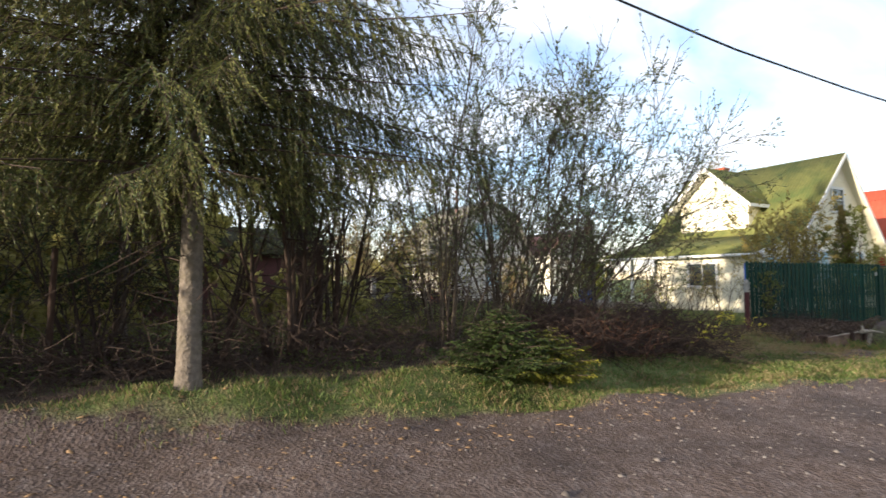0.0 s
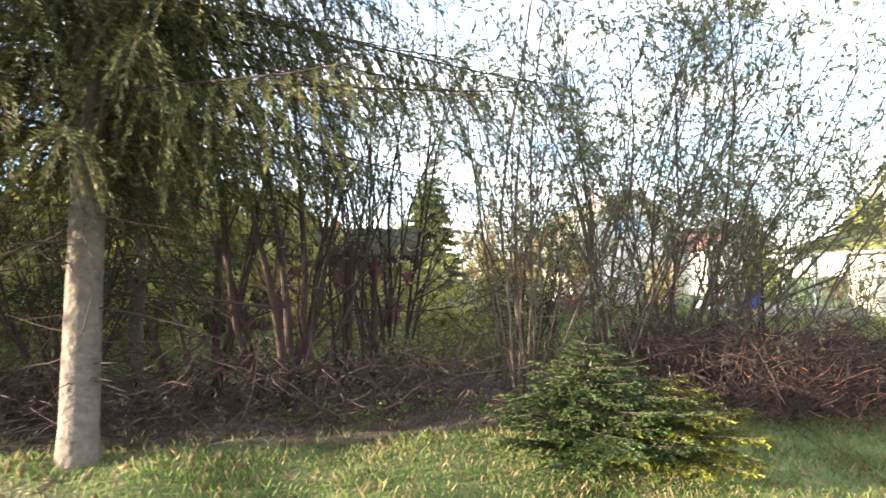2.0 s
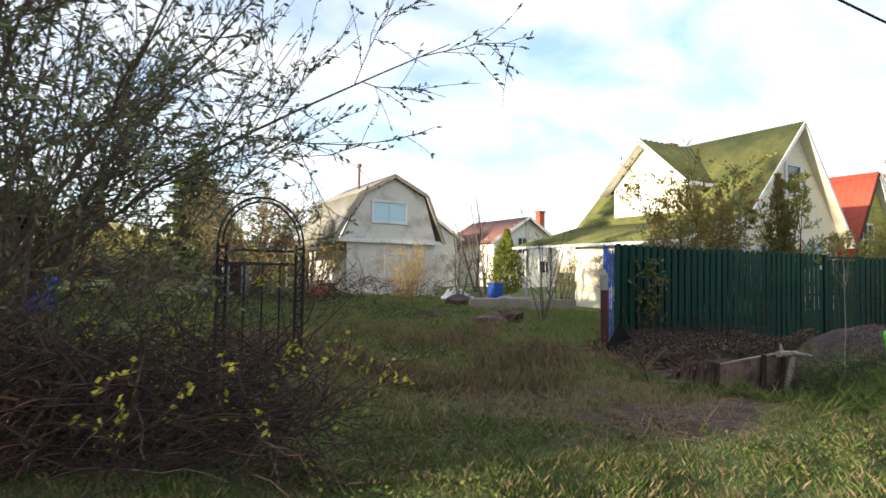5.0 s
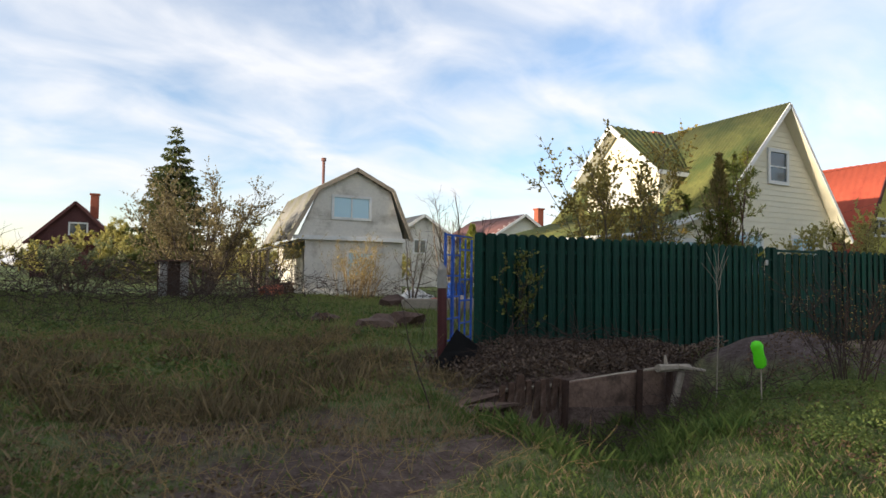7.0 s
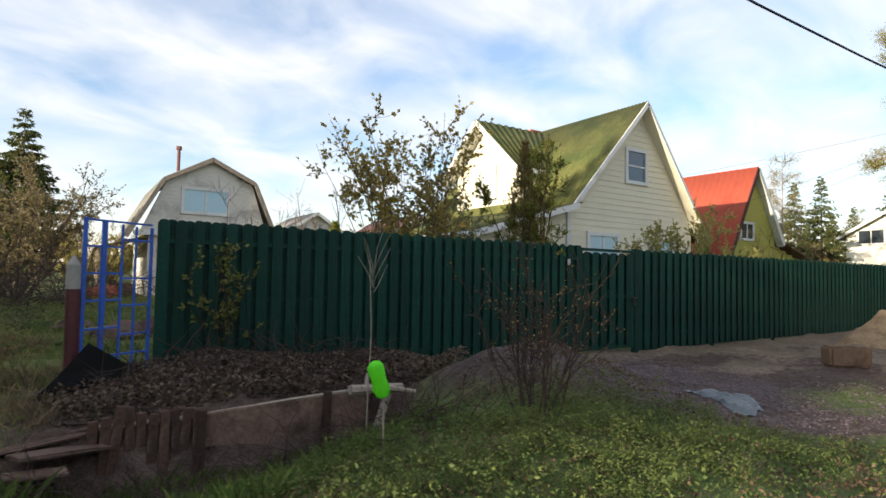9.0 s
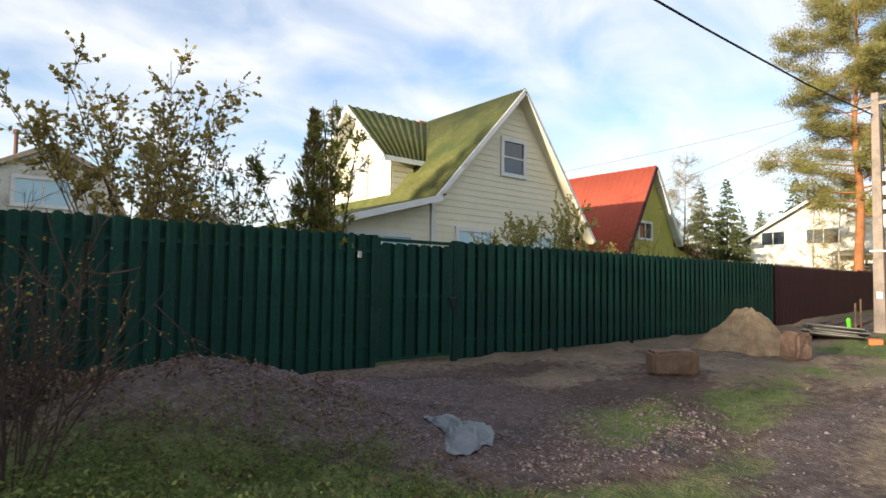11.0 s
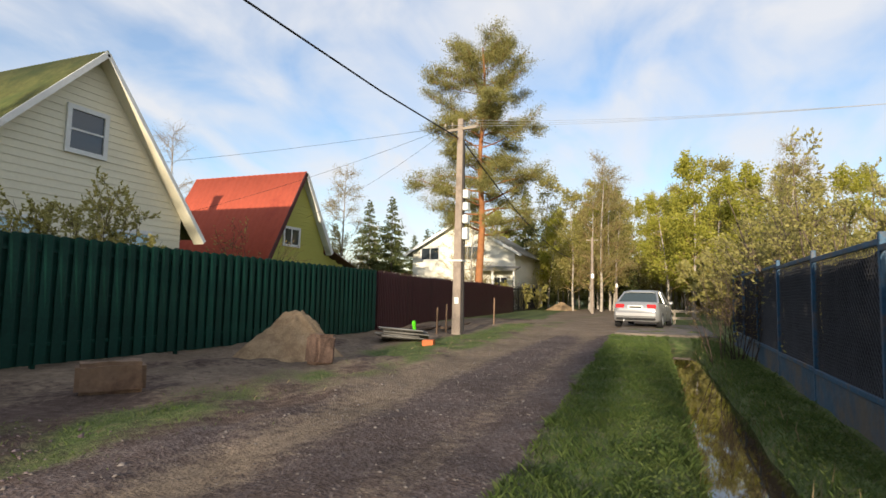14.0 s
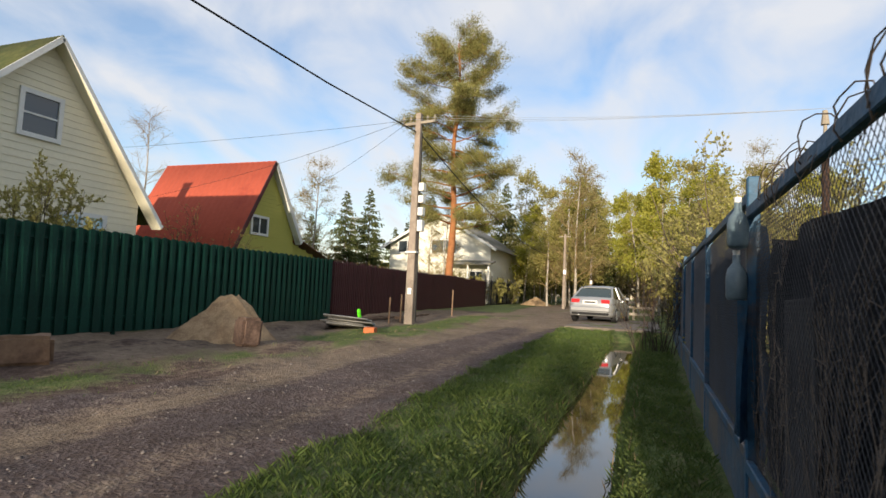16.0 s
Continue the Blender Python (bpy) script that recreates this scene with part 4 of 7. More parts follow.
maroon = thing("wooden_picket_fence", 25.4, 7.06, 0, "maroon wooden picket fence", "fence", rz=math.degrees(math.atan2(1.75, 24.2)))
m_mar = picket_mesh(0.108, 1.96, 0.02, "picket_maroon", 0.10)
put_pieces("picket", m_mar, PAINT_MAROON, maroon, [(0.08 + i * 0.145, 0, 0.0 + (0.06 if 80 < i < 120 else 0.0) + rnd.uniform(-0.015, 0.015), 0) for i in range(166)])
for z in (0.4, 1.5):
    bm = bmesh.new(); box(bm, 12.1, 0.06, z, 24.2, 0.05, 0.09); part("rail", bm, PAINT_MAROON, maroon)
for i in range(9):
    bm = bmesh.new(); box(bm, 0.1 + i * 3.0, 0.10, 0.95, 0.09, 0.09, 1.95); part("post", bm, PAINT_MAROON, maroon)

iron_fence = thing("iron_fence", 50.0, 9.0, 0, "black iron bar fence", "fence", rz=4)
for i in range(44):
    bm = bmesh.new(); rod(bm, (i * 0.3, 0, 0), (i * 0.3, 0, 2.1 + (0.35 if i % 8 == 0 else 0)), 0.05 if i % 8 == 0 else 0.022, seg=6); part("bar", bm, IRON, iron_fence)
for z in (0.25, 1.85):
    bm = bmesh.new(); box(bm, 6.5, 0, z, 13, 0.04, 0.05); part("rail", bm, IRON, iron_fence)

# ---- trees, shrubs and grass ----


def tubes(lines_, sides=5):
    """Tapered tubes along polylines, each a list of (point, radius). Gives arrays of points and quads."""
    V, F = [], []
    base = 0
    for pts in lines_:
        P = np.array([p for p, r in pts], float)
        R = np.array([r for p, r in pts], float)
        D = np.gradient(P, axis=0)
        D /= np.linalg.norm(D, axis=1, keepdims=True) + 1e-9
        ref = np.array([0.31, 0.87, 0.12]) if abs(D[0, 2]) > 0.8 else np.array([0.0, 0.05, 1.0])
        U = np.cross(D, ref); U /= np.linalg.norm(U, axis=1, keepdims=True) + 1e-9
        W = np.cross(D, U)
        a = np.arange(sides) * 2 * math.pi / sides
        ring = P[:, None] + R[:, None, None] * (np.cos(a)[None, :, None] * U[:, None] + np.sin(a)[None, :, None] * W[:, None])
        V.append(ring.reshape(-1, 3))
        n = len(P)
        i = np.arange(n - 1)[:, None] * sides
        j = np.arange(sides)[None]
        q = np.stack([i + j, i + (j + 1) % sides, i + sides + (j + 1) % sides, i + sides + j], -1).reshape(-1, 4) + base
        F.append(q)
        base += n * sides
    return np.concatenate(V), np.concatenate(F)


def leaves(rng, centres, along, length, width, spread=0.6):
    """Rhombic leaves at the centres, pointing roughly along the given ways."""
    n = len(centres)
    d = along + rng.normal(0, spread, (n, 3))
    d /= np.linalg.norm(d, axis=1, keepdims=True) + 1e-9
    s = np.cross(d, rng.normal(0, 1, (n, 3)))
    s /= np.linalg.norm(s, axis=1, keepdims=True) + 1e-9
    L = length * rng.uniform(0.65, 1.3, (n, 1))
    W = width * rng.uniform(0.65, 1.3, (n, 1))
    c = centres
    v = np.stack([c, c + d * L * 0.45 + s * W * 0.5, c + d * L, c + d * L * 0.45 - s * W * 0.5], 1).reshape(-1, 3)
    f = np.arange(4 * n).reshape(-1, 4)
    return v, f


def wander(rng, start, way, length, r0, r1, steps, bend=0.18, lift=0.0):
    """A wandering polyline with radii."""
    p = np.array(start, float); d = np.array(way, float); d /= np.linalg.norm(d)
    out = [(p.copy(), r0)]
    for i in range(steps):
        d = d + rng.normal(0, bend, 3); d[2] += lift
        d /= np.linalg.norm(d)
        p = p + d * length / steps
        out.append((p.copy(), r0 + (r1 - r0) * (i + 1) / steps))
    return out


def pick(line, t):
    k = t * (len(line) - 1)
    i = min(int(k), len(line) - 2)
    f = k - i
    p = line[i][0] * (1 - f) + line[i + 1][0] * f
    d = line[i + 1][0] - line[i][0]
    return p, d / (np.linalg.norm(d) + 1e-9), line[i][1] * (1 - f) + line[i + 1][1] * f


def scrub(rng, stems, spread, height, kids, twigs, r0=0.02, lean=(0, 0, 0), leaf_n=10, leaf=(0.045, 0.014), kid_len=0.42, twig_len=0.22, base_r=0.25, leaf_from=0.3, up=0.04, curve=0.0):
    """A many-stemmed shrub about its own foot: wood arrays and leaf arrays."""
    wood, lc, ld = [], [], []
    fine = []
    for s in range(stems):
        a = rng.uniform(0, 2 * math.pi)
        tilt = spread * math.sqrt(rng.uniform(0.02, 1))
        way = np.array([math.cos(a) * tilt + lean[0], math.sin(a) * tilt + lean[1], 1.0 + lean[2]])
        h = height * rng.uniform(0.7, 1.08)
        b = rng.uniform(0, base_r)
        line = wander(rng, (b * math.cos(a), b * math.sin(a), -0.05), way, h, r0 * rng.uniform(0.7, 1.3), r0 * 0.2, 8, 0.07, up - curve)
        wood.append(line)
        for k in range(kids):
            t = rng.uniform(0.22, 0.97)
            p, d, r = pick(line, t)
            w2 = d + rng.normal(0, 0.55, 3)
            l2 = h * kid_len * rng.uniform(0.5, 1.15) * (1.1 - 0.65 * t)
            k_line = wander(rng, p, w2, l2, max(r * 0.55, 0.004), 0.0025, 5, 0.12, 0.05 - curve)
            wood.append(k_line)
            for q in range(twigs):
                t2 = rng.uniform(0.15, 1.0)
                p2, d2, r2 = pick(k_line, t2)
                w3 = d2 + rng.normal(0, 0.55, 3)
                l3 = h * twig_len * rng.uniform(0.35, 1.0) * 0.6
                tl = wander(rng, p2, w3, l3, 0.0032, 0.0018, 3, 0.15, 0.03 - curve)
                fine.append(tl)
                m = leaf_n if t > leaf_from else leaf_n // 3
                if m:
                    for x in rng.uniform(0.05, 1, m):
                        pp, dd, _ = pick(tl, x)
                        lc.append(pp); ld.append(dd)
    V, F = tubes(wood, 5)
    V2, F2 = tubes(fine, 3)
    V = np.concatenate([V, V2]); F = np.concatenate([F, F2 + len(V) - len(V2)])
    lv = lf = None
    if lc:
        lv, lf = leaves(rng, np.array(lc), np.array(ld), leaf[0], leaf[1])
    return V, F, lv, lf


def shrub(name, x, y, z, label, category, seed, bark, leaf_mat, flat=None, **kw):
    rng = np.random.default_rng(seed)
    t = thing(name, x, y, z, label, category)
    V, F, lv, lf = scrub(rng, **kw)
    if flat is not None:
        V[:, 1] = flat - np.abs(V[:, 1]) * 0.05
    raw("wood", V, F, bark, t)["kind"] = "stuff"
    if lv is not None:
        raw("crown", lv, lf, leaf_mat, t)
    return t


def spruce_arrays(rng, height, base, reach, trunk_r, step, per, twig_gap, needle, needles, droop=0.35, full_to=1.0, hang=0.5):
    """Whorls of boughs that sag and turn up at the tip; each carries side twigs in its own plane that hang, ringed with needles."""
    trunk = [(np.array((0.0, 0.0, -0.1)), trunk_r * 1.3), (np.array((0.0, 0.0, 0.25)), trunk_r)]
    for i in range(1, 9):
        trunk.append((np.array((rng.normal(0, 0.02), rng.normal(0, 0.02), height * i / 8)), trunk_r * (1 - 0.95 * i / 8)))
    wood, fine, nc, nd = [], [], [], []
    z = base
    while z < height - 0.1:
        f = (z - base) / (height - base)
        R = reach * (1 - f) ** 0.85 * (0.75 + 0.25 * min(1, f * 8 + 0.4))
        n = max(3, int(per * (1 - 0.35 * f)))
        a0 = rng.uniform(0, 6.28)
        gap = twig_gap * (1.0 if f < full_to else 2.6)
        for k in range(n):
            a = a0 + k * 6.283 / n + rng.normal(0, 0.16)
            L = R * rng.uniform(0.55, 1.12)
            if L < 0.08:
                continue
            zz = z + rng.uniform(-0.5, 0.5) * step
            out = np.array((math.cos(a), math.sin(a), 0.0))
            side = np.array((-math.sin(a), math.cos(a), 0.0))
            sag = droop * (1 - 0.55 * f) * rng.uniform(0.7, 1.3)
            swing = rng.normal(0, 0.10)
            pts = []
            for i in range(7):
                q = i / 6
                h = (0.10 * q - 1.5 * sag * q * q + 0.75 * sag * q ** 3) * L
                pts.append((out * L * q + side * swing * L * q * q + np.array((0, 0, zz + h)), 0.011 * min(1, L / 2) * (1 - q) + 0.0025))
            wood.append(pts)
            m = max(4, int(L / gap))
            for q in range(m):
                t = 0.10 + 0.90 * (q + rng.uniform(0, 1)) / m
                p, d, _ = pick(pts, min(t, 0.999))
                sg = 1 if q % 2 else -1
                tl = (0.30 * (1.02 - t) + 0.20) * min(1.0, L / 1.5) * rng.uniform(0.55, 1.25)
                w = d * rng.uniform(0.5, 0.9) + side * sg * rng.uniform(0.35, 0.95) + np.array((0, 0, -hang * rng.uniform(0.1, 1.3)))
                w /= np.linalg.norm(w)
                tip = np.array((0, 0, -0.55 * hang * tl))
                fine.append([(p, 0.003), (p + w * tl * 0.5 + tip * 0.25, 0.0022), (p + w * tl + tip, 0.0015)])
                c = max(4, int(needles * tl / 0.3))
                xs = rng.uniform(0, 1, c)[:, None]
                nc.append(p + w * tl * xs + tip * xs * xs)
                ring = rng.normal(0, 1, (c, 3))
                ring -= (ring @ w)[:, None] * w
                ring /= np.linalg.norm(ring, axis=1, keepdims=True) + 1e-9
                nd.append(w + ring * 0.55 + tip * 1.2)
        z += step * (1 - 0.3 * f)
    V, F = tubes(wood, 4)
    V2, F2 = tubes(fine, 3)
    F = np.concatenate([F, F2 + len(V)]); V = np.concatenate([V, V2])
    tv, tf = tubes([trunk], 12)
    lv, lf = leaves(rng, np.concatenate(nc), np.concatenate(nd), needle[0], needle[1], 0.12)
    return (tv, tf), (V, F), (lv, lf)


def spruce(name, x, y, z, label, seed, mat, category="tree", **kw):
    rng = np.random.default_rng(seed)
    t = thing(name, x, y, z, label, category)
    a, b, c = spruce_arrays(rng, **kw)
    raw("trunk", a[0], a[1], SPRUCE_BARK, t, smooth=True)
    raw("limbwork", b[0], b[1], TWIG, t)["kind"] = "stuff"
    raw("crown", c[0], c[1], mat, t)
    return t


def gz(x, y):
    return float(ground_z(x, y))


# the two old spruces by the road, and the young one
spruce("spruce_tree", -9.12, 3.28, 0.56, "tall spruce with drooping yellow-green boughs", 1, NEEDLE, height=12.0, base=1.9, reach=2.7, trunk_r=0.10, step=0.17, per=11, twig_gap=0.044, needle=(0.036, 0.0064), needles=72, droop=0.30, full_to=0.27, hang=1.0)
spruce("spruce_tree", -10.86, 3.42, 0.56, "tall dark spruce standing close to the road", 2, NEEDLE, height=10.0, base=1.8, reach=1.7, trunk_r=0.075, step=0.30, per=6, twig_gap=0.06, needle=(0.050, 0.009), needles=42, droop=0.26, full_to=0.27, hang=1.0)
spruce("spruce_tree", -13.6, 4.6, 0.55, "dark spruce behind the roadside trees", 3, NEEDLE_DARK, height=6.0, base=0.7, reach=2.2, trunk_r=0.11, step=0.36, per=8, twig_gap=0.10, needle=(0.07, 0.022), needles=22, droop=0.3, full_to=0.4, hang=0.8)
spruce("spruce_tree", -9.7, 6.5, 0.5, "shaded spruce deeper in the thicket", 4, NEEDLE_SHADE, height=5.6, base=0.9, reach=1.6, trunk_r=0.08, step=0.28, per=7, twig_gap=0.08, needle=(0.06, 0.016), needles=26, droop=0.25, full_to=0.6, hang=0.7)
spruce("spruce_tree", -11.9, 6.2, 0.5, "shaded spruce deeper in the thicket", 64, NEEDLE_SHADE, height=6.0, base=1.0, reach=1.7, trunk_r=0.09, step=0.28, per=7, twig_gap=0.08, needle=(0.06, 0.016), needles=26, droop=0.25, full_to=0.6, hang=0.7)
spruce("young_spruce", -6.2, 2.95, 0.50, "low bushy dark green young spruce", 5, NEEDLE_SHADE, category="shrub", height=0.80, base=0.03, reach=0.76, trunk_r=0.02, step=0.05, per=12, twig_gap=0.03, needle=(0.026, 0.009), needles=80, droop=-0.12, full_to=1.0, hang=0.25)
spruce("young_spruce", -5.70, 2.82, 0.46, "small young spruce with golden green sprays", 6, NEEDLE_GOLD, category="shrub", height=0.62, base=0.03, reach=0.60, trunk_r=0.016, step=0.055, per=10, twig_gap=0.028, needle=(0.024, 0.008), needles=90, droop=-0.05, full_to=1.0, hang=0.3)
spruce("young_spruce", -4.9, 8.3, 0.45, "slim young spruce in the garden thicket", 61, NEEDLE_GOLD, category="shrub", height=2.4, base=0.1, reach=0.75, trunk_r=0.03, step=0.14, per=8, twig_gap=0.06, needle=(0.04, 0.012), needles=30, droop=0.05, full_to=1.0, hang=0.3)

# dead lower branches of the spruce
rng = np.random.default_rng(77)
dead = []
for i in range(40):
    a = rng.uniform(0, 6.28)
    zz = rng.uniform(0.5, 2.1)
    L = rng.uniform(0.4, 1.3) * min(1, zz / 1.3)
    dead.append(wander(rng, (-9.12, 3.28, 0.56 + zz), (math.cos(a), math.sin(a), rng.uniform(-0.35, 0.1)), L, 0.006, 0.002, 5, 0.12, -0.03))
dv, df = tubes(dead, 4)
tagged(raw("dead_branch", dv, df, TWIG), "bare dead lower branches on the spruce trunk", "branch", kind="stuff")

# thicket of bare stems, willow and alder
shrub("bare_shrub", -8.05, 4.5, 0.52, "tall dark bare-stemmed shrub", "shrub", 11, TWIG, LEAF_OCHRE, stems=9, spread=0.5, height=2.9, kids=6, twigs=6, r0=0.034, leaf_n=2, leaf=(0.03, 0.012), leaf_from=0.6)
shrub("bare_shrub", -11.6, 5.2, 0.5, "tangled leafless shrub under the spruces", "shrub", 12, TWIG, LEAF_OCHRE, stems=14, spread=0.5, height=2.6, kids=7, twigs=6, r0=0.018, leaf_n=3, leaf=(0.035, 0.014), leaf_from=0.1)
shrub("bare_shrub", -9.9, 5.4, 0.5, "tangled leafless shrub under the spruces", "shrub", 13, TWIG, LEAF_OCHRE, stems=14, spread=0.5, height=2.4, kids=7, twigs=6, r0=0.018, leaf_n=3, leaf=(0.035, 0.014), leaf_from=0.1)
shrub("bare_shrub", -8.75, 4.9, 0.52, "tall dark bare-stemmed shrub", "shrub", 65, TWIG, LEAF_OCHRE, stems=5, spread=0.5, height=2.8, kids=7, twigs=6, r0=0.028, leaf_n=2, leaf=(0.03, 0.012), leaf_from=0.6)
shrub("bare_shrub", -7.0, 6.4, 0.48, "slender leafing shrub in the thicket", "shrub", 14, TWIG, LEAF_WILLOW, stems=14, spread=0.36, height=4.4, kids=9, twigs=7, r0=0.02, leaf_n=7, leaf=(0.055, 0.022))
shrub("bare_shrub", -7.5, 5.3, 0.5, "leafing alder shrub beside the spruce", "shrub", 66, TWIG, LEAF_WILLOW, stems=5, spread=0.42, height=4.2, kids=9, twigs=7, r0=0.018, leaf_n=7, leaf=(0.055, 0.022), leaf_from=0.4)
shrub("willow", -6.05, 4.4, 0.5, "tall willow shrub with small new leaves", "shrub", 15, BARK, LEAF_WILLOW, stems=11, spread=0.36, height=4.3, kids=10, twigs=8, r0=0.016, leaf_n=6, leaf=(0.052, 0.019), lean=(0.05, 0.0, 0))
shrub("willow", -5.0, 4.7, 0.5, "spreading willow shrub with catkins and new leaves", "shrub", 16, BARK, LEAF_WILLOW, stems=17, spread=0.66, height=4.2, kids=11, twigs=9, r0=0.018, leaf_n=6, leaf=(0.054, 0.02), lean=(0.30, -0.04, 0), curve=0.028)
shrub("willow", -4.3, 4.8, 0.45, "leaning willow shrub with long arching boughs", "shrub", 17, BARK, LEAF_WILLOW, stems=15, spread=0.66, height=4.2, kids=12, twigs=9, r0=0.017, leaf_n=6, leaf=(0.054, 0.02), lean=(0.36, -0.06, 0), curve=0.04)
shrub("willow", -3.7, 4.2, 0.42, "arching willow boughs with fresh leaves", "shrub", 18, BARK, LEAF_WILLOW, stems=12, spread=0.55, height=3.3, kids=10, twigs=8, r0=0.012, leaf_n=6, leaf=(0.052, 0.019), lean=(0.42, -0.12, 0), curve=0.03)
shrub("bare_shrub", -5.1, 6.6, 0.45, "green leafing shrub in the garden", "shrub", 19, TWIG, LEAF_YOUNG, stems=14, spread=0.4, height=2.7, kids=8, twigs=6, r0=0.014, leaf_n=5, leaf=(0.035, 0.018))
shrub("bare_shrub", -3.2, 3.4, 0.4, "low sprawling twigs with yellow new leaves", "shrub", 20, TWIG, LEAF_YOUNG, stems=7, spread=1.4, height=1.6, kids=5, twigs=4, r0=0.008, leaf_n=3, leaf=(0.04, 0.022), lean=(0.9, -0.2, 0.1), curve=0.03)

# brushwood: heaps of cut and fallen twigs
def brush(x0, x1, y0, y1, n, mat, label, seed, hmax=0.55, length=0.9, rad=0.006):
    rng = np.random.default_rng(seed)
    L = []
    for i in range(n):
        x, y = rng.uniform(x0, x1), rng.uniform(y0, y1)
        a = rng.uniform(0, 6.28)
        h = hmax * rng.uniform(0, 1) ** 1.4
        L.append(wander(rng, (x, y, gz(x, y) + h), (math.cos(a), math.sin(a), rng.normal(0.25, 0.7)), length * rng.uniform(0.4, 1.3), rad * rng.uniform(0.6, 1.6), rad * 0.35, 5, 0.2, -0.02))
    v, f = tubes(L, 4)
    return tagged(raw("brushwood", v, f, mat), label, "brushwood", kind="stuff")


brush(-13.5, -6.6, 3.6, 5.2, 2600, TWIG, "dark fallen twigs and brushwood under the trees", 31, 0.4, 0.6, 0.0045)
brush(-6.6, -3.3, 3.5, 5.4, 1100, TWIG, "dense brown tangle of bare twigs", 32, 0.4, 0.5, 0.003)
brush(-5.1, -2.1, 3.05, 5.0, 3400, TWIG_DARK, "dense dark reddish tangle of bare twigs", 33, 0.62, 0.5, 0.0038)
brush(-4.7, -3.4, 3.0, 3.7, 130, TWIG_CUT, "heap of cut orange-brown twigs", 34, 0.5, 0.4, 0.005)
brush(3.0, 6.2, 3.6, 5.2, 420, TWIG, "dead stalks and twigs lying in the pit", 37, 0.18, 0.5, 0.004)
brush(-12, -4, 5.5, 8.5, 500, TWIG, "dark fallen twigs and brushwood under the trees", 35, 0.9, 0.8, 0.006)
brush(3.6, 6.6, 5.6, 6.9, 420, TWIG, "dark dead stalks along the fence foot", 36, 0.25, 0.5, 0.005)

brush(-2.5, 3.0, 5.2, 10.0, 1500, TWIG_OCHRE, "dry brown weed stalks in the field", 38, 0.28, 0.45, 0.0028)
brush(-0.5, 2.8, 2.9, 5.3, 700, TWIG_OCHRE, "flattened straw and dry stalks on the bare plot", 74, 0.03, 0.35, 0.0022)
brush(-8, 3.8, 16.5, 23, 2000, TWIG, "dark brown twiggy growth before the gardens", 75, 1.3, 1.0, 0.008)
brush(-5, 3.0, 10.5, 15, 900, TWIG, "dark dry weed stalks in the field", 39, 0.35, 0.55, 0.004)
brush(0.5, 9.5, 18.5, 24, 700, TWIG, "dark dead stalks in the far gardens", 40, 0.8, 0.9, 0.008)

# garden trees and shrubs
def conifer_column(name, x, y, z, label, seed, mat, height, radius, n, sp=(0.12, 0.05), point=1.6):
    rng = np.random.default_rng(seed)
    t = thing(name, x, y, z, label, "tree")
    v, f = tubes([[(np.array((0, 0, -0.05)), 0.07), (np.array((0, 0, height * 0.5)), 0.04), (np.array((0, 0, height * 0.9)), 0.01)]], 7)
    raw("trunk", v, f, BARK, t)
    h = rng.uniform(0, 1, n) ** 0.85
    a = rng.uniform(0, 6.283, n)
    lump = 1 + 0.28 * np.sin(a * 3 + h * 9) + 0.18 * np.sin(a * 7 - h * 21)
    r = rng.uniform(0.75, 1.25, n) * radius * (np.sin(np.pi * np.clip(h ** 0.7, 0, 1)) ** 0.6 * (1 - h ** point) + 0.06) * lump * rng.uniform(0.55, 1.06, n)
    c = np.stack([r * np.cos(a), r * np.sin(a), 0.08 + h * height], -1)
    d = np.stack([0.45 * np.cos(a), 0.45 * np.sin(a), np.ones(n)], -1)
    lv, lf = leaves(rng, c, d, sp[0], sp[1], 0.4)
    raw("crown", lv, lf, mat, t)
    return t


conifer_column("thuja_tree", 11.9, 21.0, 0.35, "neat green conical thuja", 41, THUJA, 2.9, 0.85, 6500, (0.13, 0.06))
shrub("thuja_tree", 10.1, 7.62, 0.1, "ragged many-stemmed thuja, green above and browned below", "tree", 42, TWIG_RED, THUJA, stems=11, spread=0.11, height=3.7, kids=20, twigs=8, r0=0.022, leaf_n=15, leaf=(0.055, 0.017), leaf_from=0.45, kid_len=0.16, twig_len=0.09, base_r=0.22, up=0.06)
conifer_column("thuja_tree", 10.0, 7.72, 0.1, "browned ragged thuja with green tips", 43, THUJA_BROWN, 3.6, 0.42, 3600, (0.11, 0.025), 2.5)
shrub("fruit_tree", 8.0, 8.25, 0.1, "small garden tree with ochre new leaves", "tree", 44, BARK, LEAF_OCHRE, stems=20, spread=0.38, height=4.1, kids=10, twigs=8, r0=0.016, kid_len=0.26, leaf_n=5, leaf=(0.07, 0.055), up=0.015, leaf_from=0.0, twig_len=0.16, base_r=0.1)
shrub("fruit_tree", 9.0, 8.3, 0.1, "garden shrub with green new leaves", "tree", 45, BARK, LEAF_WILLOW, stems=9, spread=0.42, height=3.5, kids=9, twigs=7, r0=0.016, leaf_n=4, leaf=(0.06, 0.04), leaf_from=0.0, twig_len=0.16, base_r=0.1)
shrub("garden_shrub", 16.9, 8.9, 0.0, "garden shrub with small pale new leaves", "shrub", 46, BARK, LEAF_BIRCH, stems=24, spread=0.85, height=2.9, kids=9, twigs=7, r0=0.013, leaf_n=12, leaf=(0.06, 0.04), leaf_from=0.0, twig_len=0.16, base_r=0.3)
shrub("garden_shrub", 21.0, 8.6, 0.0, "reddish twiggy garden shrub", "shrub", 47, TWIG_RED, LEAF_OCHRE, stems=12, spread=0.6, height=2.9, kids=8, twigs=5, r0=0.014, leaf_n=2, leaf=(0.05, 0.03), leaf_from=0.0, base_r=0.3)
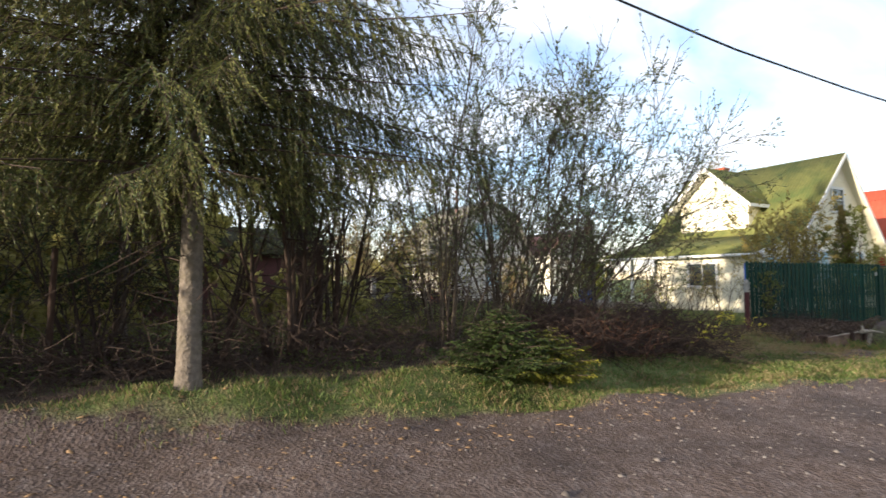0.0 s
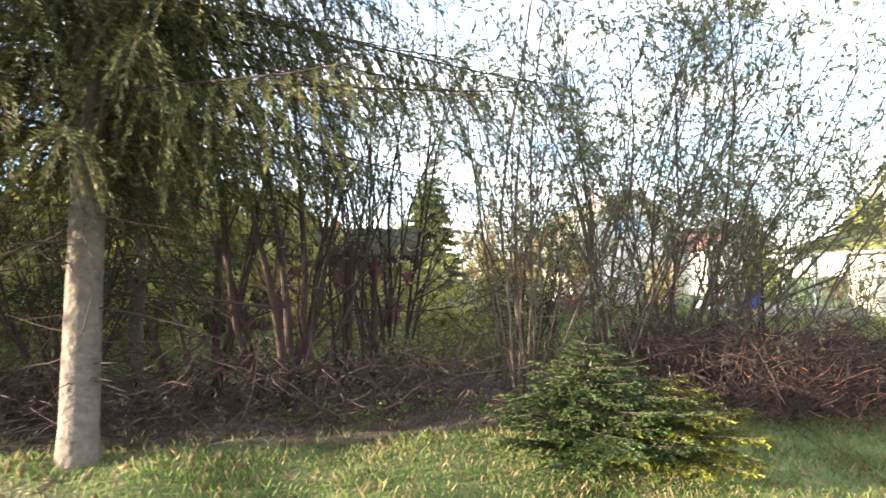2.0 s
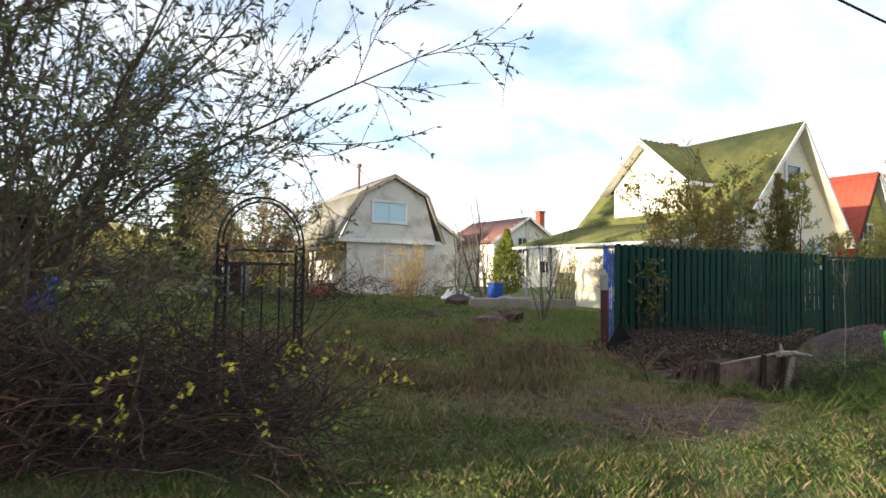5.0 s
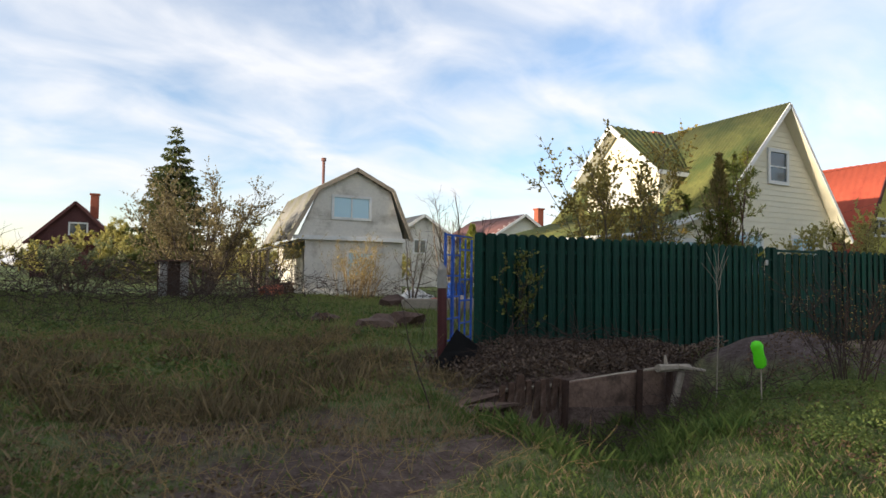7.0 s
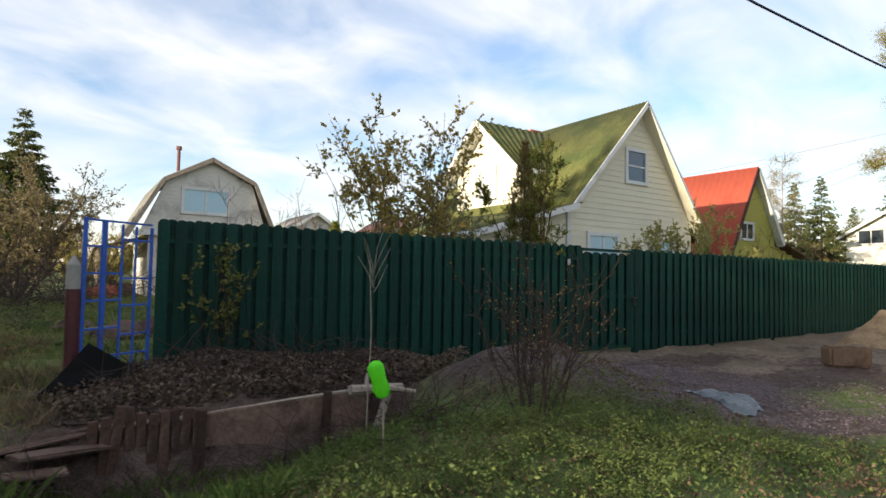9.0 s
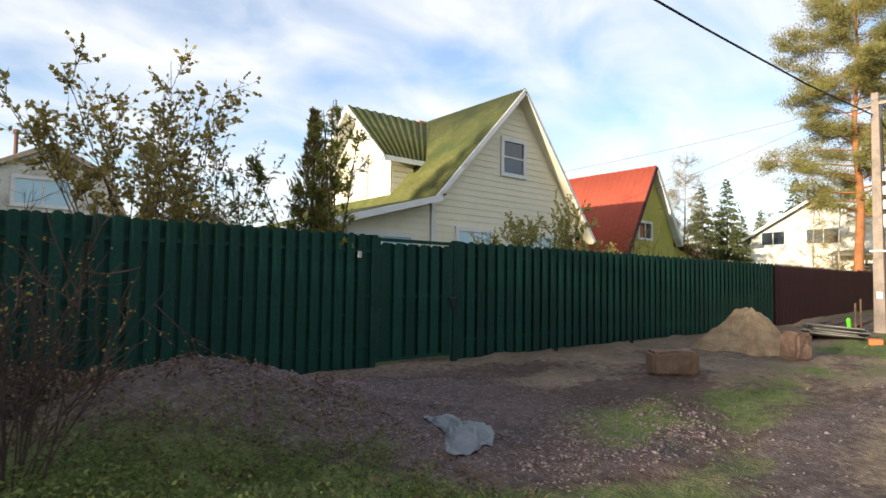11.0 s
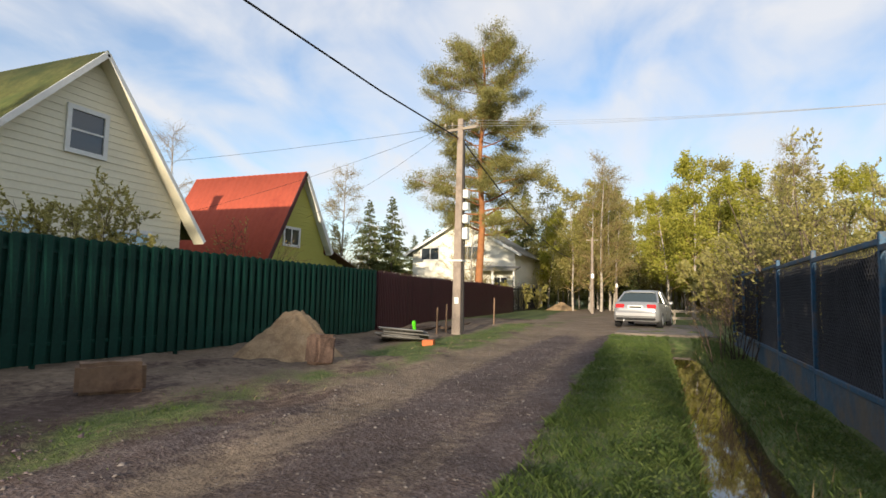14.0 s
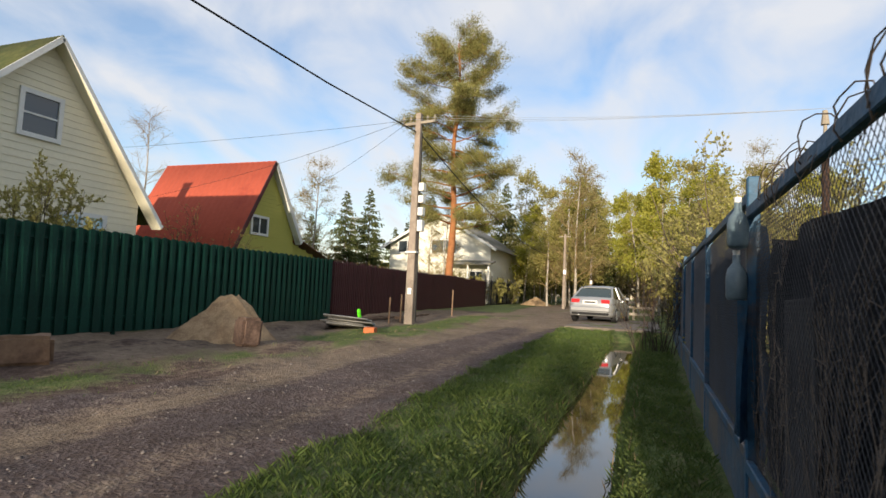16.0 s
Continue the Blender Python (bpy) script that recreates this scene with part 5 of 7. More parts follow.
shrub("bare_tree", 6.11, 11.41, 0.2, "small bare leafless fruit tree", "tree", 72, BARK, LEAF_OCHRE, stems=5, spread=0.4, height=2.9, kids=9, twigs=6, r0=0.02, leaf_n=0, twig_len=0.2, base_r=0.1)
shrub("garden_shrub", 9.6, 11.6, 0.15, "pale twiggy shrub before the porch", "shrub", 73, BARK, LEAF_OCHRE, stems=14, spread=0.5, height=2.3, kids=8, twigs=6, r0=0.012, leaf_n=3, leaf=(0.05, 0.03), base_r=0.5)
shrub("bare_tree", 14.8, 28.0, 0.3, "bare leafless garden tree", "tree", 48, BARK, LEAF_OCHRE, stems=3, spread=0.3, height=5.3, kids=12, twigs=6, r0=0.06, leaf_n=0, twig_len=0.2, base_r=0.1)
shrub("bare_tree", 11.3, 22.0, 0.3, "bare leafless garden tree", "tree", 49, BARK, LEAF_OCHRE, stems=4, spread=0.4, height=4.6, kids=10, twigs=6, r0=0.045, leaf_n=0, twig_len=0.2, base_r=0.1)
shrub("garden_shrub", 7.0, 21.6, 0.25, "ochre stalks of last year's growth", "shrub", 50, TWIG_OCHRE, LEAF_OCHRE, stems=60, spread=0.35, height=2.3, kids=4, twigs=3, r0=0.012, leaf_n=2, leaf=(0.08, 0.03), base_r=0.8)
shrub("fruit_tree", 8.6, 19.6, 0.25, "leafing garden tree before the clapboard house", "tree", 51, BARK, LEAF_WILLOW, stems=4, spread=0.6, height=3.3, kids=8, twigs=5, r0=0.035, leaf_n=2, leaf=(0.07, 0.03), base_r=0.15)
shrub("fruit_tree", 1.6, 26.0, 0.3, "wide ochre fruit tree in bud", "tree", 52, BARK, LEAF_BROWN, stems=20, spread=0.95, height=5.0, kids=12, twigs=10, r0=0.04, leaf_n=7, leaf=(0.09, 0.06), leaf_from=0.0, base_r=0.4)
shrub("garden_shrub", -2.9, 26.5, 0.3, "dark evergreen garden shrub", "shrub", 53, BARK, LEAF_WILLOW, stems=16, spread=0.9, height=2.2, kids=9, twigs=7, r0=0.03, leaf_n=5, leaf=(0.10, 0.06), leaf_from=0.0, base_r=0.6)
shrub("garden_shrub", 3.8, 24.5, 0.3, "brown twiggy garden shrub", "shrub", 54, TWIG, LEAF_OCHRE, stems=16, spread=0.8, height=2.8, kids=8, twigs=6, r0=0.02, leaf_n=2, leaf=(0.08, 0.05), base_r=0.6)
shrub("climber", 4.75, 6.92, 0.3, "fresh green climbing plant on the fence", "plant", 55, TWIG, LEAF_FIELD, stems=6, spread=0.16, height=1.6, kids=6, twigs=3, r0=0.006, leaf_n=7, leaf=(0.05, 0.035), leaf_from=0.0, base_r=0.15)
shrub("bank_shrub", 6.37, 3.5, gz(6.37, 3.5) - 0.03, "dark bare shrub on the weedy bank", "shrub", 56, TWIG, LEAF_OCHRE, stems=20, spread=0.42, height=1.4, kids=6, twigs=4, r0=0.006, leaf_n=1, leaf=(0.02, 0.012), base_r=0.16, twig_len=0.2)
spruce("spruce_tree", 0.75, 39.6, 0.3, "tall ragged spruce behind the gardens", 7, NEEDLE_DARK, height=10.2, base=1.0, reach=3.3, trunk_r=0.16, step=0.42, per=9, twig_gap=0.09, needle=(0.22, 0.075), needles=20, droop=0.22, hang=0.6)

# behind the wire fence on the other side
shrub("hedge_tree", 21.5, -4.6, -0.05, "dense dark leafing shrub tree", "tree", 57, BARK, LEAF_BIRCH, stems=18, spread=0.75, height=3.8, kids=12, twigs=9, r0=0.03, leaf_n=7, leaf=(0.07, 0.045), leaf_from=0.0, base_r=0.5, lean=(0, 0.1, 0))
shrub("hedge_tree", 17.8, -5.0, -0.05, "dense dark leafing shrub tree", "tree", 58, BARK, LEAF_BIRCH, stems=12, spread=0.7, height=2.7, kids=10, twigs=8, r0=0.026, leaf_n=6, leaf=(0.065, 0.04), leaf_from=0.0, base_r=0.5)
shrub("hedge_tree", 25.8, -4.4, -0.05, "leafing shrub tree by the parked car", "tree", 59, BARK, LEAF_BIRCH, stems=14, spread=0.7, height=3.4, kids=11, twigs=8, r0=0.03, leaf_n=7, leaf=(0.07, 0.045), leaf_from=0.0, base_r=0.5)
shrub("bare_shrub", 22.3, -2.85, -0.05, "dark bare shrub against the wire fence", "shrub", 60, TWIG, LEAF_OCHRE, stems=24, spread=0.35, height=1.9, kids=6, twigs=5, r0=0.009, leaf_n=1, leaf=(0.03, 0.02), base_r=0.5)
shrub("vine", 11.4, -3.14, 0.2, "dry leafless vine over the wire fence", "plant", 62, VINE, LEAF_OCHRE, stems=30, spread=0.7, height=1.25, kids=6, twigs=4, r0=0.004, leaf_n=0, base_r=0.8, curve=0.02, flat=0.03)
lines_v = []
rngv = np.random.default_rng(88)
for i in range(16):
    x0 = rngv.uniform(10.2, 12.1)
    r, ph = rngv.uniform(0.06, 0.16), rngv.uniform(-0.3, 0.6)
    lines_v.append([(np.array((x0 + r * (math.cos(ph + 0.42 * k) * 1.3), -3.11 + 0.02 * math.sin(k), 1.50 + r * math.sin(ph + 0.42 * k) + rngv.normal(0, 0.008))), 0.0026 * (1 - 0.06 * k)) for k in range(9)])
v_, f_ = tubes(lines_v, 5)
t = thing("vine", 0, 0, 0, "curling dry vine stems along the top rail", "plant")
raw("stem", v_, f_, VINE, t)["kind"] = "stuff"
shrub("vine", 10.0, -3.13, 0.2, "dry leafless vine over the wire fence", "plant", 63, VINE, LEAF_OCHRE, stems=24, spread=0.7, height=1.2, kids=6, twigs=4, r0=0.004, leaf_n=0, base_r=0.6, flat=0.03)


# tall pine beside the road
def pine(x, y, z, seed):
    rng = np.random.default_rng(seed)
    t = thing("pine_tree", x, y, z, "tall pine with an orange upper trunk", "tree")
    H = 17.1
    trunk = [(np.array((0.12 * math.sin(i * 0.8), 0.1 * math.sin(i * 1.1), H * i / 12 - 0.1)), 0.26 * (1 - 0.9 * i / 12) + 0.015) for i in range(13)]
    v, f = tubes([trunk], 10)
    raw("trunk", v, f, PINE_BARK, t, smooth=True)
    wood, nc, nd = [], [], []
    for i in range(74):
        s = 0.30 + 0.70 * (i / 74) ** 0.9
        p, d, r = pick(trunk, min(s, 0.995))
        a = i * 2.4 + rng.normal(0, 0.3)
        prof = 0.95 if s < 0.55 else (1.0 if s < 0.75 else 1.0 - (s - 0.75) * 2.4)
        L = 4.4 * prof * rng.uniform(0.6, 1.05)
        if 0.52 < s < 0.60:
            L *= 0.55
        line = wander(rng, p, (math.cos(a), math.sin(a), rng.uniform(-0.05, 0.35)), L, max(r * 0.35, 0.02), 0.012, 7, 0.12, 0.02)
        wood.append(line)
        for k in range(int(7 + L * 2.4)):
            q, dq, _ = pick(line, rng.uniform(0.35, 1.0))
            w = dq + rng.normal(0, 0.5, 3)
            sl = wander(rng, q, w, rng.uniform(0.4, 1.0), 0.012, 0.005, 3, 0.15, 0.05)
            wood.append(sl)
            for u in (0.45, 0.75, 1.0):
                c0, dd, _ = pick(sl, min(u, 0.999))
                m = 66
                nc.append(c0 + rng.normal(0, 0.22, (m, 3)) * np.array((1, 1, 0.5)))
                nd.append(rng.normal(0, 1, (m, 3)) + np.array((0, 0, 0.5)))
    v, f = tubes(wood, 4)
    raw("limbwork", v, f, PINE_BARK, t)["kind"] = "stuff"
    lv, lf = leaves(rng, np.concatenate(nc), np.concatenate(nd), 0.13, 0.030, 0.3)
    raw("crown", lv, lf, NEEDLE_PINE, t)
    return t


pine(42.3, 9.1, 0.0, 8)


# woods beyond: a few model trees, then copies at their own places
def birch(seed, H, leaf_mat, dens, label, twigs=5, leaf=(0.18, 0.135), thick=0.004):
    rng = np.random.default_rng(seed)
    t = thing("birch_tree", 0, 0, -50, label, "tree", "trees of the woods beyond")
    trunk = wander(rng, (0, 0, -0.1), (0, 0, 1), H, 0.13, 0.015, 10, 0.03, 0.03)
    v, f = tubes([trunk], 7)
    raw("trunk", v, f, BIRCH_BARK, t, smooth=True)
    wood, lc, ld = [], [], []
    for i in range(46):
        s = rng.uniform(0.16, 0.98)
        p, d, r = pick(trunk, s)
        a = rng.uniform(0, 6.28)
        L = H * 0.24 * (1.15 - s) * rng.uniform(0.6, 1.2) + 0.4
        line = wander(rng, p, (math.cos(a), math.sin(a), rng.uniform(0.4, 1.2)), L, max(r * 0.4, 0.012), 0.006, 5, 0.12, 0.0)
        wood.append(line)
        for k in range(twigs):
            q, dq, _ = pick(line, rng.uniform(0.3, 1))
            sl = wander(rng, q, dq + rng.normal(0, 0.6, 3), rng.uniform(0.5, 1.1), thick, thick / 2, 3, 0.15, -0.10)
            wood.append(sl)
            for u in rng.uniform(0, 1, dens):
                c0, dd, _ = pick(sl, u)
                lc.append(c0 + rng.normal(0, 0.16, 3)); ld.append(dd)
    v, f = tubes(wood, 3)
    raw("limbwork", v, f, TWIG_OCHRE, t)["kind"] = "stuff"
    lv, lf = leaves(rng, np.array(lc), np.array(ld), leaf[0], leaf[1], 0.8)
    raw("crown", lv, lf, leaf_mat, t)
    return t


models = [birch(101, 13, LEAF_BIRCH, 28, "slender birch in new leaf"), birch(102, 12, LEAF_YOUNG, 30, "bright yellow-green birch in new leaf"), birch(103, 13, LEAF_BIRCH_PALE, 9, "pale birch still mostly bare", 16, (0.10, 0.06), 0.012), birch(105, 13, LEAF_BIRCH_PALE, 1, "tall leafless grey birch with fine twigs", 12, (0.07, 0.05), 0.009)]
far_spruce = spruce("spruce_tree", 0, 0, -50, "dark pointed spruce of the woods beyond", 104, NEEDLE_DARK, height=11, base=0.8, reach=3.3, trunk_r=0.14, step=0.42, per=8, twig_gap=0.15, needle=(0.26, 0.10), needles=9, droop=0.25, hang=0.7)
far_spruce["group"] = "trees of the woods beyond"
rng = np.random.default_rng(9)


def plant(model, x, y, s):
    m = pose(x, y, 0.0, 0, 0, rng.uniform(0, 360)) @ Matrix.Diagonal((s, s, s * rng.uniform(0.92, 1.1), 1))
    return copy_thing(model, m)


# the grove that closes the road, both sides
for i in range(30):
    plant(models[int(rng.choice([0, 0, 1, 1, 2]))], rng.uniform(62, 92), rng.uniform(-16, 8) if i % 3 else rng.uniform(3, 8), rng.uniform(0.85, 1.15))
for x, y, k, s in ((49, -3.2, 1, 0.85), (52, -5.0, 1, 0.9), (46, -6.5, 1, 0.8), (55, -1.8, 1, 0.8), (48, -9.5, 0, 0.66), (44, -12.0, 0, 0.55), (40, -9, 2, 0.45), (58, -6, 0, 0.95), (57, -10, 2, 0.95), (38, -14, 0, 0.42), (34, -12, 0, 0.34),
                   (66, 9.5, 1, 0.8), (62, 6.4, 0, 0.85), (70, 11, 0, 1.0), (48.5, 11.8, 2, 0.62), (51, 14.0, 2, 0.6), (39.6, 17.5, 2, 0.75), (41, 34, 3, 1.0)):
    plant(models[k], x, y, s)
for x, y, s in ((51.0, 21.8, 0.8), (53.5, 20.9, 0.85), (48.5, 23.5, 0.62), (75, 14, 1.2), (80, 4, 1.3), (66, 20, 1.1), (95, 6, 1.4)):
    plant(far_spruce, x, y, s)
for i in range(34):
    x = rng.uniform(-45, 75)
    plant(models[int(rng.choice([0, 2, 2]))], x, rng.uniform(70, 95), rng.uniform(0.4, 0.62))
for i in range(8):
    plant(models[int(rng.choice([0, 2]))] if i % 3 else far_spruce, rng.uniform(66, 90), rng.uniform(24, 40), rng.uniform(0.7, 0.9))
for i in range(26):
    plant(models[int(rng.choice([1, 1, 0]))], rng.uniform(50, 82), rng.uniform(-15, -1.5), rng.uniform(0.55, 0.9))
for i in range(12):
    plant(models[int(rng.choice([0, 1, 2]))], rng.uniform(72, 100), rng.uniform(3, 24), rng.uniform(0.7, 1.1))
for i in range(26):
    plant(models[int(rng.choice([1, 1, 0, 2]))], rng.uniform(88, 120), rng.uniform(-8, 22), rng.uniform(0.5, 0.95))
for i in range(16):
    plant(models[int(rng.choice([1, 0, 1]))], rng.uniform(62, 96), rng.uniform(3.4, 9.5) if i % 2 else rng.uniform(-9, -1.5), rng.uniform(0.6, 0.95))
# low growth along the edge of the woods and between the gardens
low = shrub("underwood", 0, 0, -50, "low yellow-green underwood shrub in leaf", "shrub", 71, BARK, LEAF_BIRCH, stems=10, spread=0.8, height=3.0, kids=6, twigs=4, r0=0.02, leaf_n=11, leaf=(0.20, 0.13), leaf_from=0.0, base_r=0.8)
low["group"] = "underwood shrubs"
for i in range(40):
    plant(low, rng.uniform(44, 95), rng.uniform(-16, -2.2) if i % 2 else rng.uniform(9.5, 30), rng.uniform(0.7, 1.3))
for i in range(24):
    plant(low, rng.uniform(92, 112), rng.uniform(-8, 20), rng.uniform(1.0, 1.8))
for i in range(34):
    plant(low, rng.uniform(-30, 40), rng.uniform(46, 66), rng.uniform(0.8, 1.6))
# the last two shrubs are unseen, added to keep low sun off the thicket
for x, y, s in ((-9, 17, 0.8), (-6.5, 20, 0.9), (-12, 30, 1.4), (4, 33, 1.0), (13, 33, 0.9), (32, -7, 1.3), (29, -6.5, 1.1), (36, -5.5, 1.2), (40, -4.5, 1.2), (13.2, 9.5, 0.5), (-14, 8.5, 0.7), (-12, 9.5, 0.75), (-10.2, 9.2, 0.7), (-7.6, 10.2, 0.7), (-16, 10.5, 0.8), (-5.2, 10.6, 0.6), (-18.5, 6.5, 0.8), (-16.5, 5.0, 0.7), (-15.4, 5.8, 1.0), (-19.2, 5.6, 1.2)):
    plant(low, x, y, s)
# woods to the west and south, behind the walker
# two unseen birches, placed only to shade the grass along the ditch
for x, y, k, s in ((-21, -5.2, 1, 0.62), (-33, -5.6, 1, 0.75)):
    plant(models[k], x, y, s)
for i in range(20):
    plant(far_spruce if i % 2 else models[0], rng.uniform(-90, -65), rng.uniform(-30, 30), rng.uniform(0.7, 0.95))
for i in range(18):
    plant(low, rng.uniform(-24, -5.5), rng.uniform(12, 24), rng.uniform(0.9, 1.5))
# mostly unseen spruces, added west of the thicket so that it lies in shade
for x, y, s in ((-16.2, 7.0, 1.0), (-20.5, 6.0, 1.2), (-15.0, 10.5, 0.95), (-19, 9.5, 1.1), (-11, 13.5, 0.8), (-13, 17, 1.0)):
    plant(far_spruce, x, y, s)
for i in range(8):
    plant(models[i % 3], rng.uniform(-14, 20), rng.uniform(-30, -16), rng.uniform(0.8, 1.0))
for o in models + [far_spruce, low]:
    for c in o.children_recursive:
        bpy.data.objects.remove(c)
    bpy.data.objects.remove(o)


# grass
def grass(name, n, xr, yr, mat, h, label, seed, keep, width=0.0036, lean=0.8, category="grass"):
    rng = np.random.default_rng(seed)
    x, y = rng.uniform(*xr, n), rng.uniform(*yr, n)
    k = rng.uniform(0, 1, n) < keep(x, y)
    x, y = x[k], y[k]
    n = len(x)
    z = ground_z(x, y) - 0.01
    a = rng.uniform(0, 6.283, n)
    tuft = 0.6 + 0.8 * np.clip(0.5 + 0.5 * wobble(x, y, 6.0, 0.7) + rng.normal(0, 0.2, n), 0, 1.2)
    H = h * rng.uniform(0.5, 1.25, n) * tuft
    lx, ly = np.cos(a) * lean * H * rng.uniform(0.2, 1.4, n), np.sin(a) * lean * H * rng.uniform(0.2, 1.4, n)
    b = rng.uniform(0, 6.283, n)
    wx_, wy_ = np.cos(b) * width, np.sin(b) * width
    v = np.stack([np.stack([x - wx_, y - wy_, z], -1), np.stack([x + wx_, y + wy_, z], -1), np.stack([x + lx * 0.4 + wx_ * 0.7, y + ly * 0.4 + wy_ * 0.7, z + H * 0.6], -1),
                  np.stack([x + lx, y + ly, z + H], -1)], 1).reshape(-1, 3)
    f = np.arange(4 * n).reshape(-1, 4)
    return tagged(raw(name, v, f, mat), label, category, kind="stuff")


def on_grass(x, y):
    return cover(x, y)[1] ** 1.5


grass("grass", 60000, (-14, 0), (2.3, 4.2), BLADE, 0.055, "fresh green grass on the bank", 201, on_grass, 0.0022, 0.5)
grass("grass", 40000, (-14, 0), (2.1, 4.2), BLADE_DRY, 0.05, "dry straw among the grass of the bank", 202, on_grass, 0.0022, 0.6)
grass("grass", 90000, (-3.0, 5.0), (1.4, 5.6), BLADE, 0.05, "fresh green grass of the open plot", 203, on_grass, 0.0022, 0.6)
grass("grass", 30000, (-3.0, 5.0), (1.4, 6.6), BLADE_DRY, 0.06, "dry straw among the grass of the plot", 204, on_grass, 0.0018, 0.6)
grass("grass", 110000, (-6, 10), (5.5, 24), BLADE_SUNLIT, 0.12, "rough green grass of the field", 205, on_grass, 0.004, 0.45)
grass("grass", 40000, (-2.0, 3.2), (5.2, 9.8), BLADE_STRAW, 0.16, "beige tussocks of last year's grass in the field", 222, lambda x, y: 0.9 * (wobble(x, y, 1.7, 0.3) > 0.0), 0.0013, 0.4)
grass("grass", 9000, (-5, 6.5), (9, 20), BLADE_DRY, 0.15, "tall dry grass stalks in the field", 206, lambda x, y: 0.75 * on_grass(x, y) * (0.3 + 0.7 * (wobble(x, y, 0.9) > 0)), 0.0016, 0.35)
grass("grass", 7000, (-1.5, 4.0), (4.0, 6.9), BLADE_DRY, 0.10, "dry grass round the pit", 207, lambda x, y: 0.8 * (x < 2.5), 0.0022, 0.5)
grass("grass", 14000, (2.4, 6.0), (3.0, 5.3), BLADE, 0.13, "long grass hanging into the old pit", 223, lambda x, y: 0.8 * (y > pit_edge(x) - 0.2) * (0.3 + 0.7 * (wobble(x, y, 4.0) > -0.2)), 0.0028, 0.6)
grass("grass", 9000, (3.6, 9.0), (1.6, 4.4), BLADE, 0.06, "fresh grass on the weedy bank", 209, on_grass)
grass("grass", 130000, (9.5, 29), (-3.1, 0.2), BLADE, 0.055, "lush short grass beside the ditch", 210, lambda x, y: (y < road_right(x) + 0.05) * (np.abs(y - ditch_mid(x)) > 0.31) * np.clip(1.25 - (x - 9) / 26, 0.25, 1))
grass("reeds", 900, (11, 27), (-2.7, -1.7), BLADE_DRY, 0.16, "dry reed stalks standing in the ditch", 212, lambda x, y: 0.5 * (np.abs(y - ditch_mid(x)) < 0.5), 0.003, 0.3, "reeds")
grass("grass", 26000, (9.5, 33), (1.7, 4.6), BLADE, 0.035, "short worn grass along the road", 213, on_grass, 0.0028)
grass("grass", 8000, (9.6, 15), (2.2, 4.4), BLADE, 0.032, "short worn grass before the gate", 225, on_grass, 0.0024)
grass("grass", 9000, (-3, 33), (0.5, 6.8), BLADE_DRY, 0.05, "trampled dry grass along the road", 214, lambda x, y: 0.4 * on_grass(x, y), 0.0028, 0.9)


def herbs(name, n, xr, yr, mat, size, label, seed, keep, category="weeds", tall=0.06):
    """Low broad-leaved plants: small leaves lying at all angles just above the ground, in patches."""
    rng = np.random.default_rng(seed)
    m = n // 7
    x, y = rng.uniform(*xr, m), rng.uniform(*yr, m)
    k = rng.uniform(0, 1, m) < keep(x, y)
    x, y = np.repeat(x[k], 7), np.repeat(y[k], 7)
    x, y = x + rng.normal(0, size * 1.3, len(x)), y + rng.normal(0, size * 1.3, len(x))
    c = np.stack([x, y, ground_z(x, y) + rng.uniform(0.0, tall, len(x))], -1)
    a = rng.uniform(0, 6.283, len(x))
    d = np.stack([np.cos(a), np.sin(a), rng.uniform(-0.1, 0.9, len(x))], -1)
    lv, lf = leaves(rng, c, d, size * 1.5, size, 0.25)
    return tagged(raw(name, lv, lf, mat), label, category, kind="stuff")


# loose stones and dead leaves
def chips(name, n, xr, yr, mat, size, label, seed, keep, category, flat=0.6):
    rng = np.random.default_rng(seed)
    x, y = rng.uniform(*xr, n), rng.uniform(*yr, n)
    k = rng.uniform(0, 1, n) < keep(x, y)
    x, y = x[k], y[k]
    n = len(x)
    c = np.stack([x, y, ground_z(x, y)], -1)
    s = size * rng.lognormal(0, 0.4, n)[:, None]
    o = np.array([(1, 0, 0), (0, 1, 0), (-1, 0, 0), (0, -1, 0), (0, 0, flat), (0, 0, -flat)], float)
    ang = rng.uniform(0, 6.28, n)
    R = np.zeros((n, 3, 3)); R[:, 0, 0] = R[:, 1, 1] = np.cos(ang); R[:, 0, 1] = -np.sin(ang); R[:, 1, 0] = np.sin(ang); R[:, 2, 2] = 1
    R[:, 2, 0] = rng.normal(0, 0.3, n)
    v = c[:, None] + s[:, None] * np.einsum("nij,kj->nki", R, o) * rng.uniform(0.65, 1.3, (n, 6, 1))
    tri = np.array([(0, 1, 4), (1, 2, 4), (2, 3, 4), (3, 0, 4), (1, 0, 5), (2, 1, 5), (3, 2, 5), (0, 3, 5)])
    f = (np.arange(n)[:, None, None] * 6 + tri[None]).reshape(-1, 3)
    return tagged(raw(name, v.reshape(-1, 3), f, mat), label, category, kind="stuff")


STONE_MIX = leafy("mixed_stones", (0.08, 0.066, 0.06), (0.20, 0.175, 0.165), 0.0, 0.9)
chips("gravel", 16000, (-14, 30), (-2.4, 3.2), STONE_MIX, 0.010, "loose grey gravel on the road", 301, lambda x, y: cover(x, y)[0] * np.clip(1.3 - np.abs(x - 6) / 40, 0.1, 1), "gravel")
STONE_PINK = leafy("pinkish_crushed_stone", (0.10, 0.074, 0.075), (0.23, 0.175, 0.178), 0.0, 0.9)
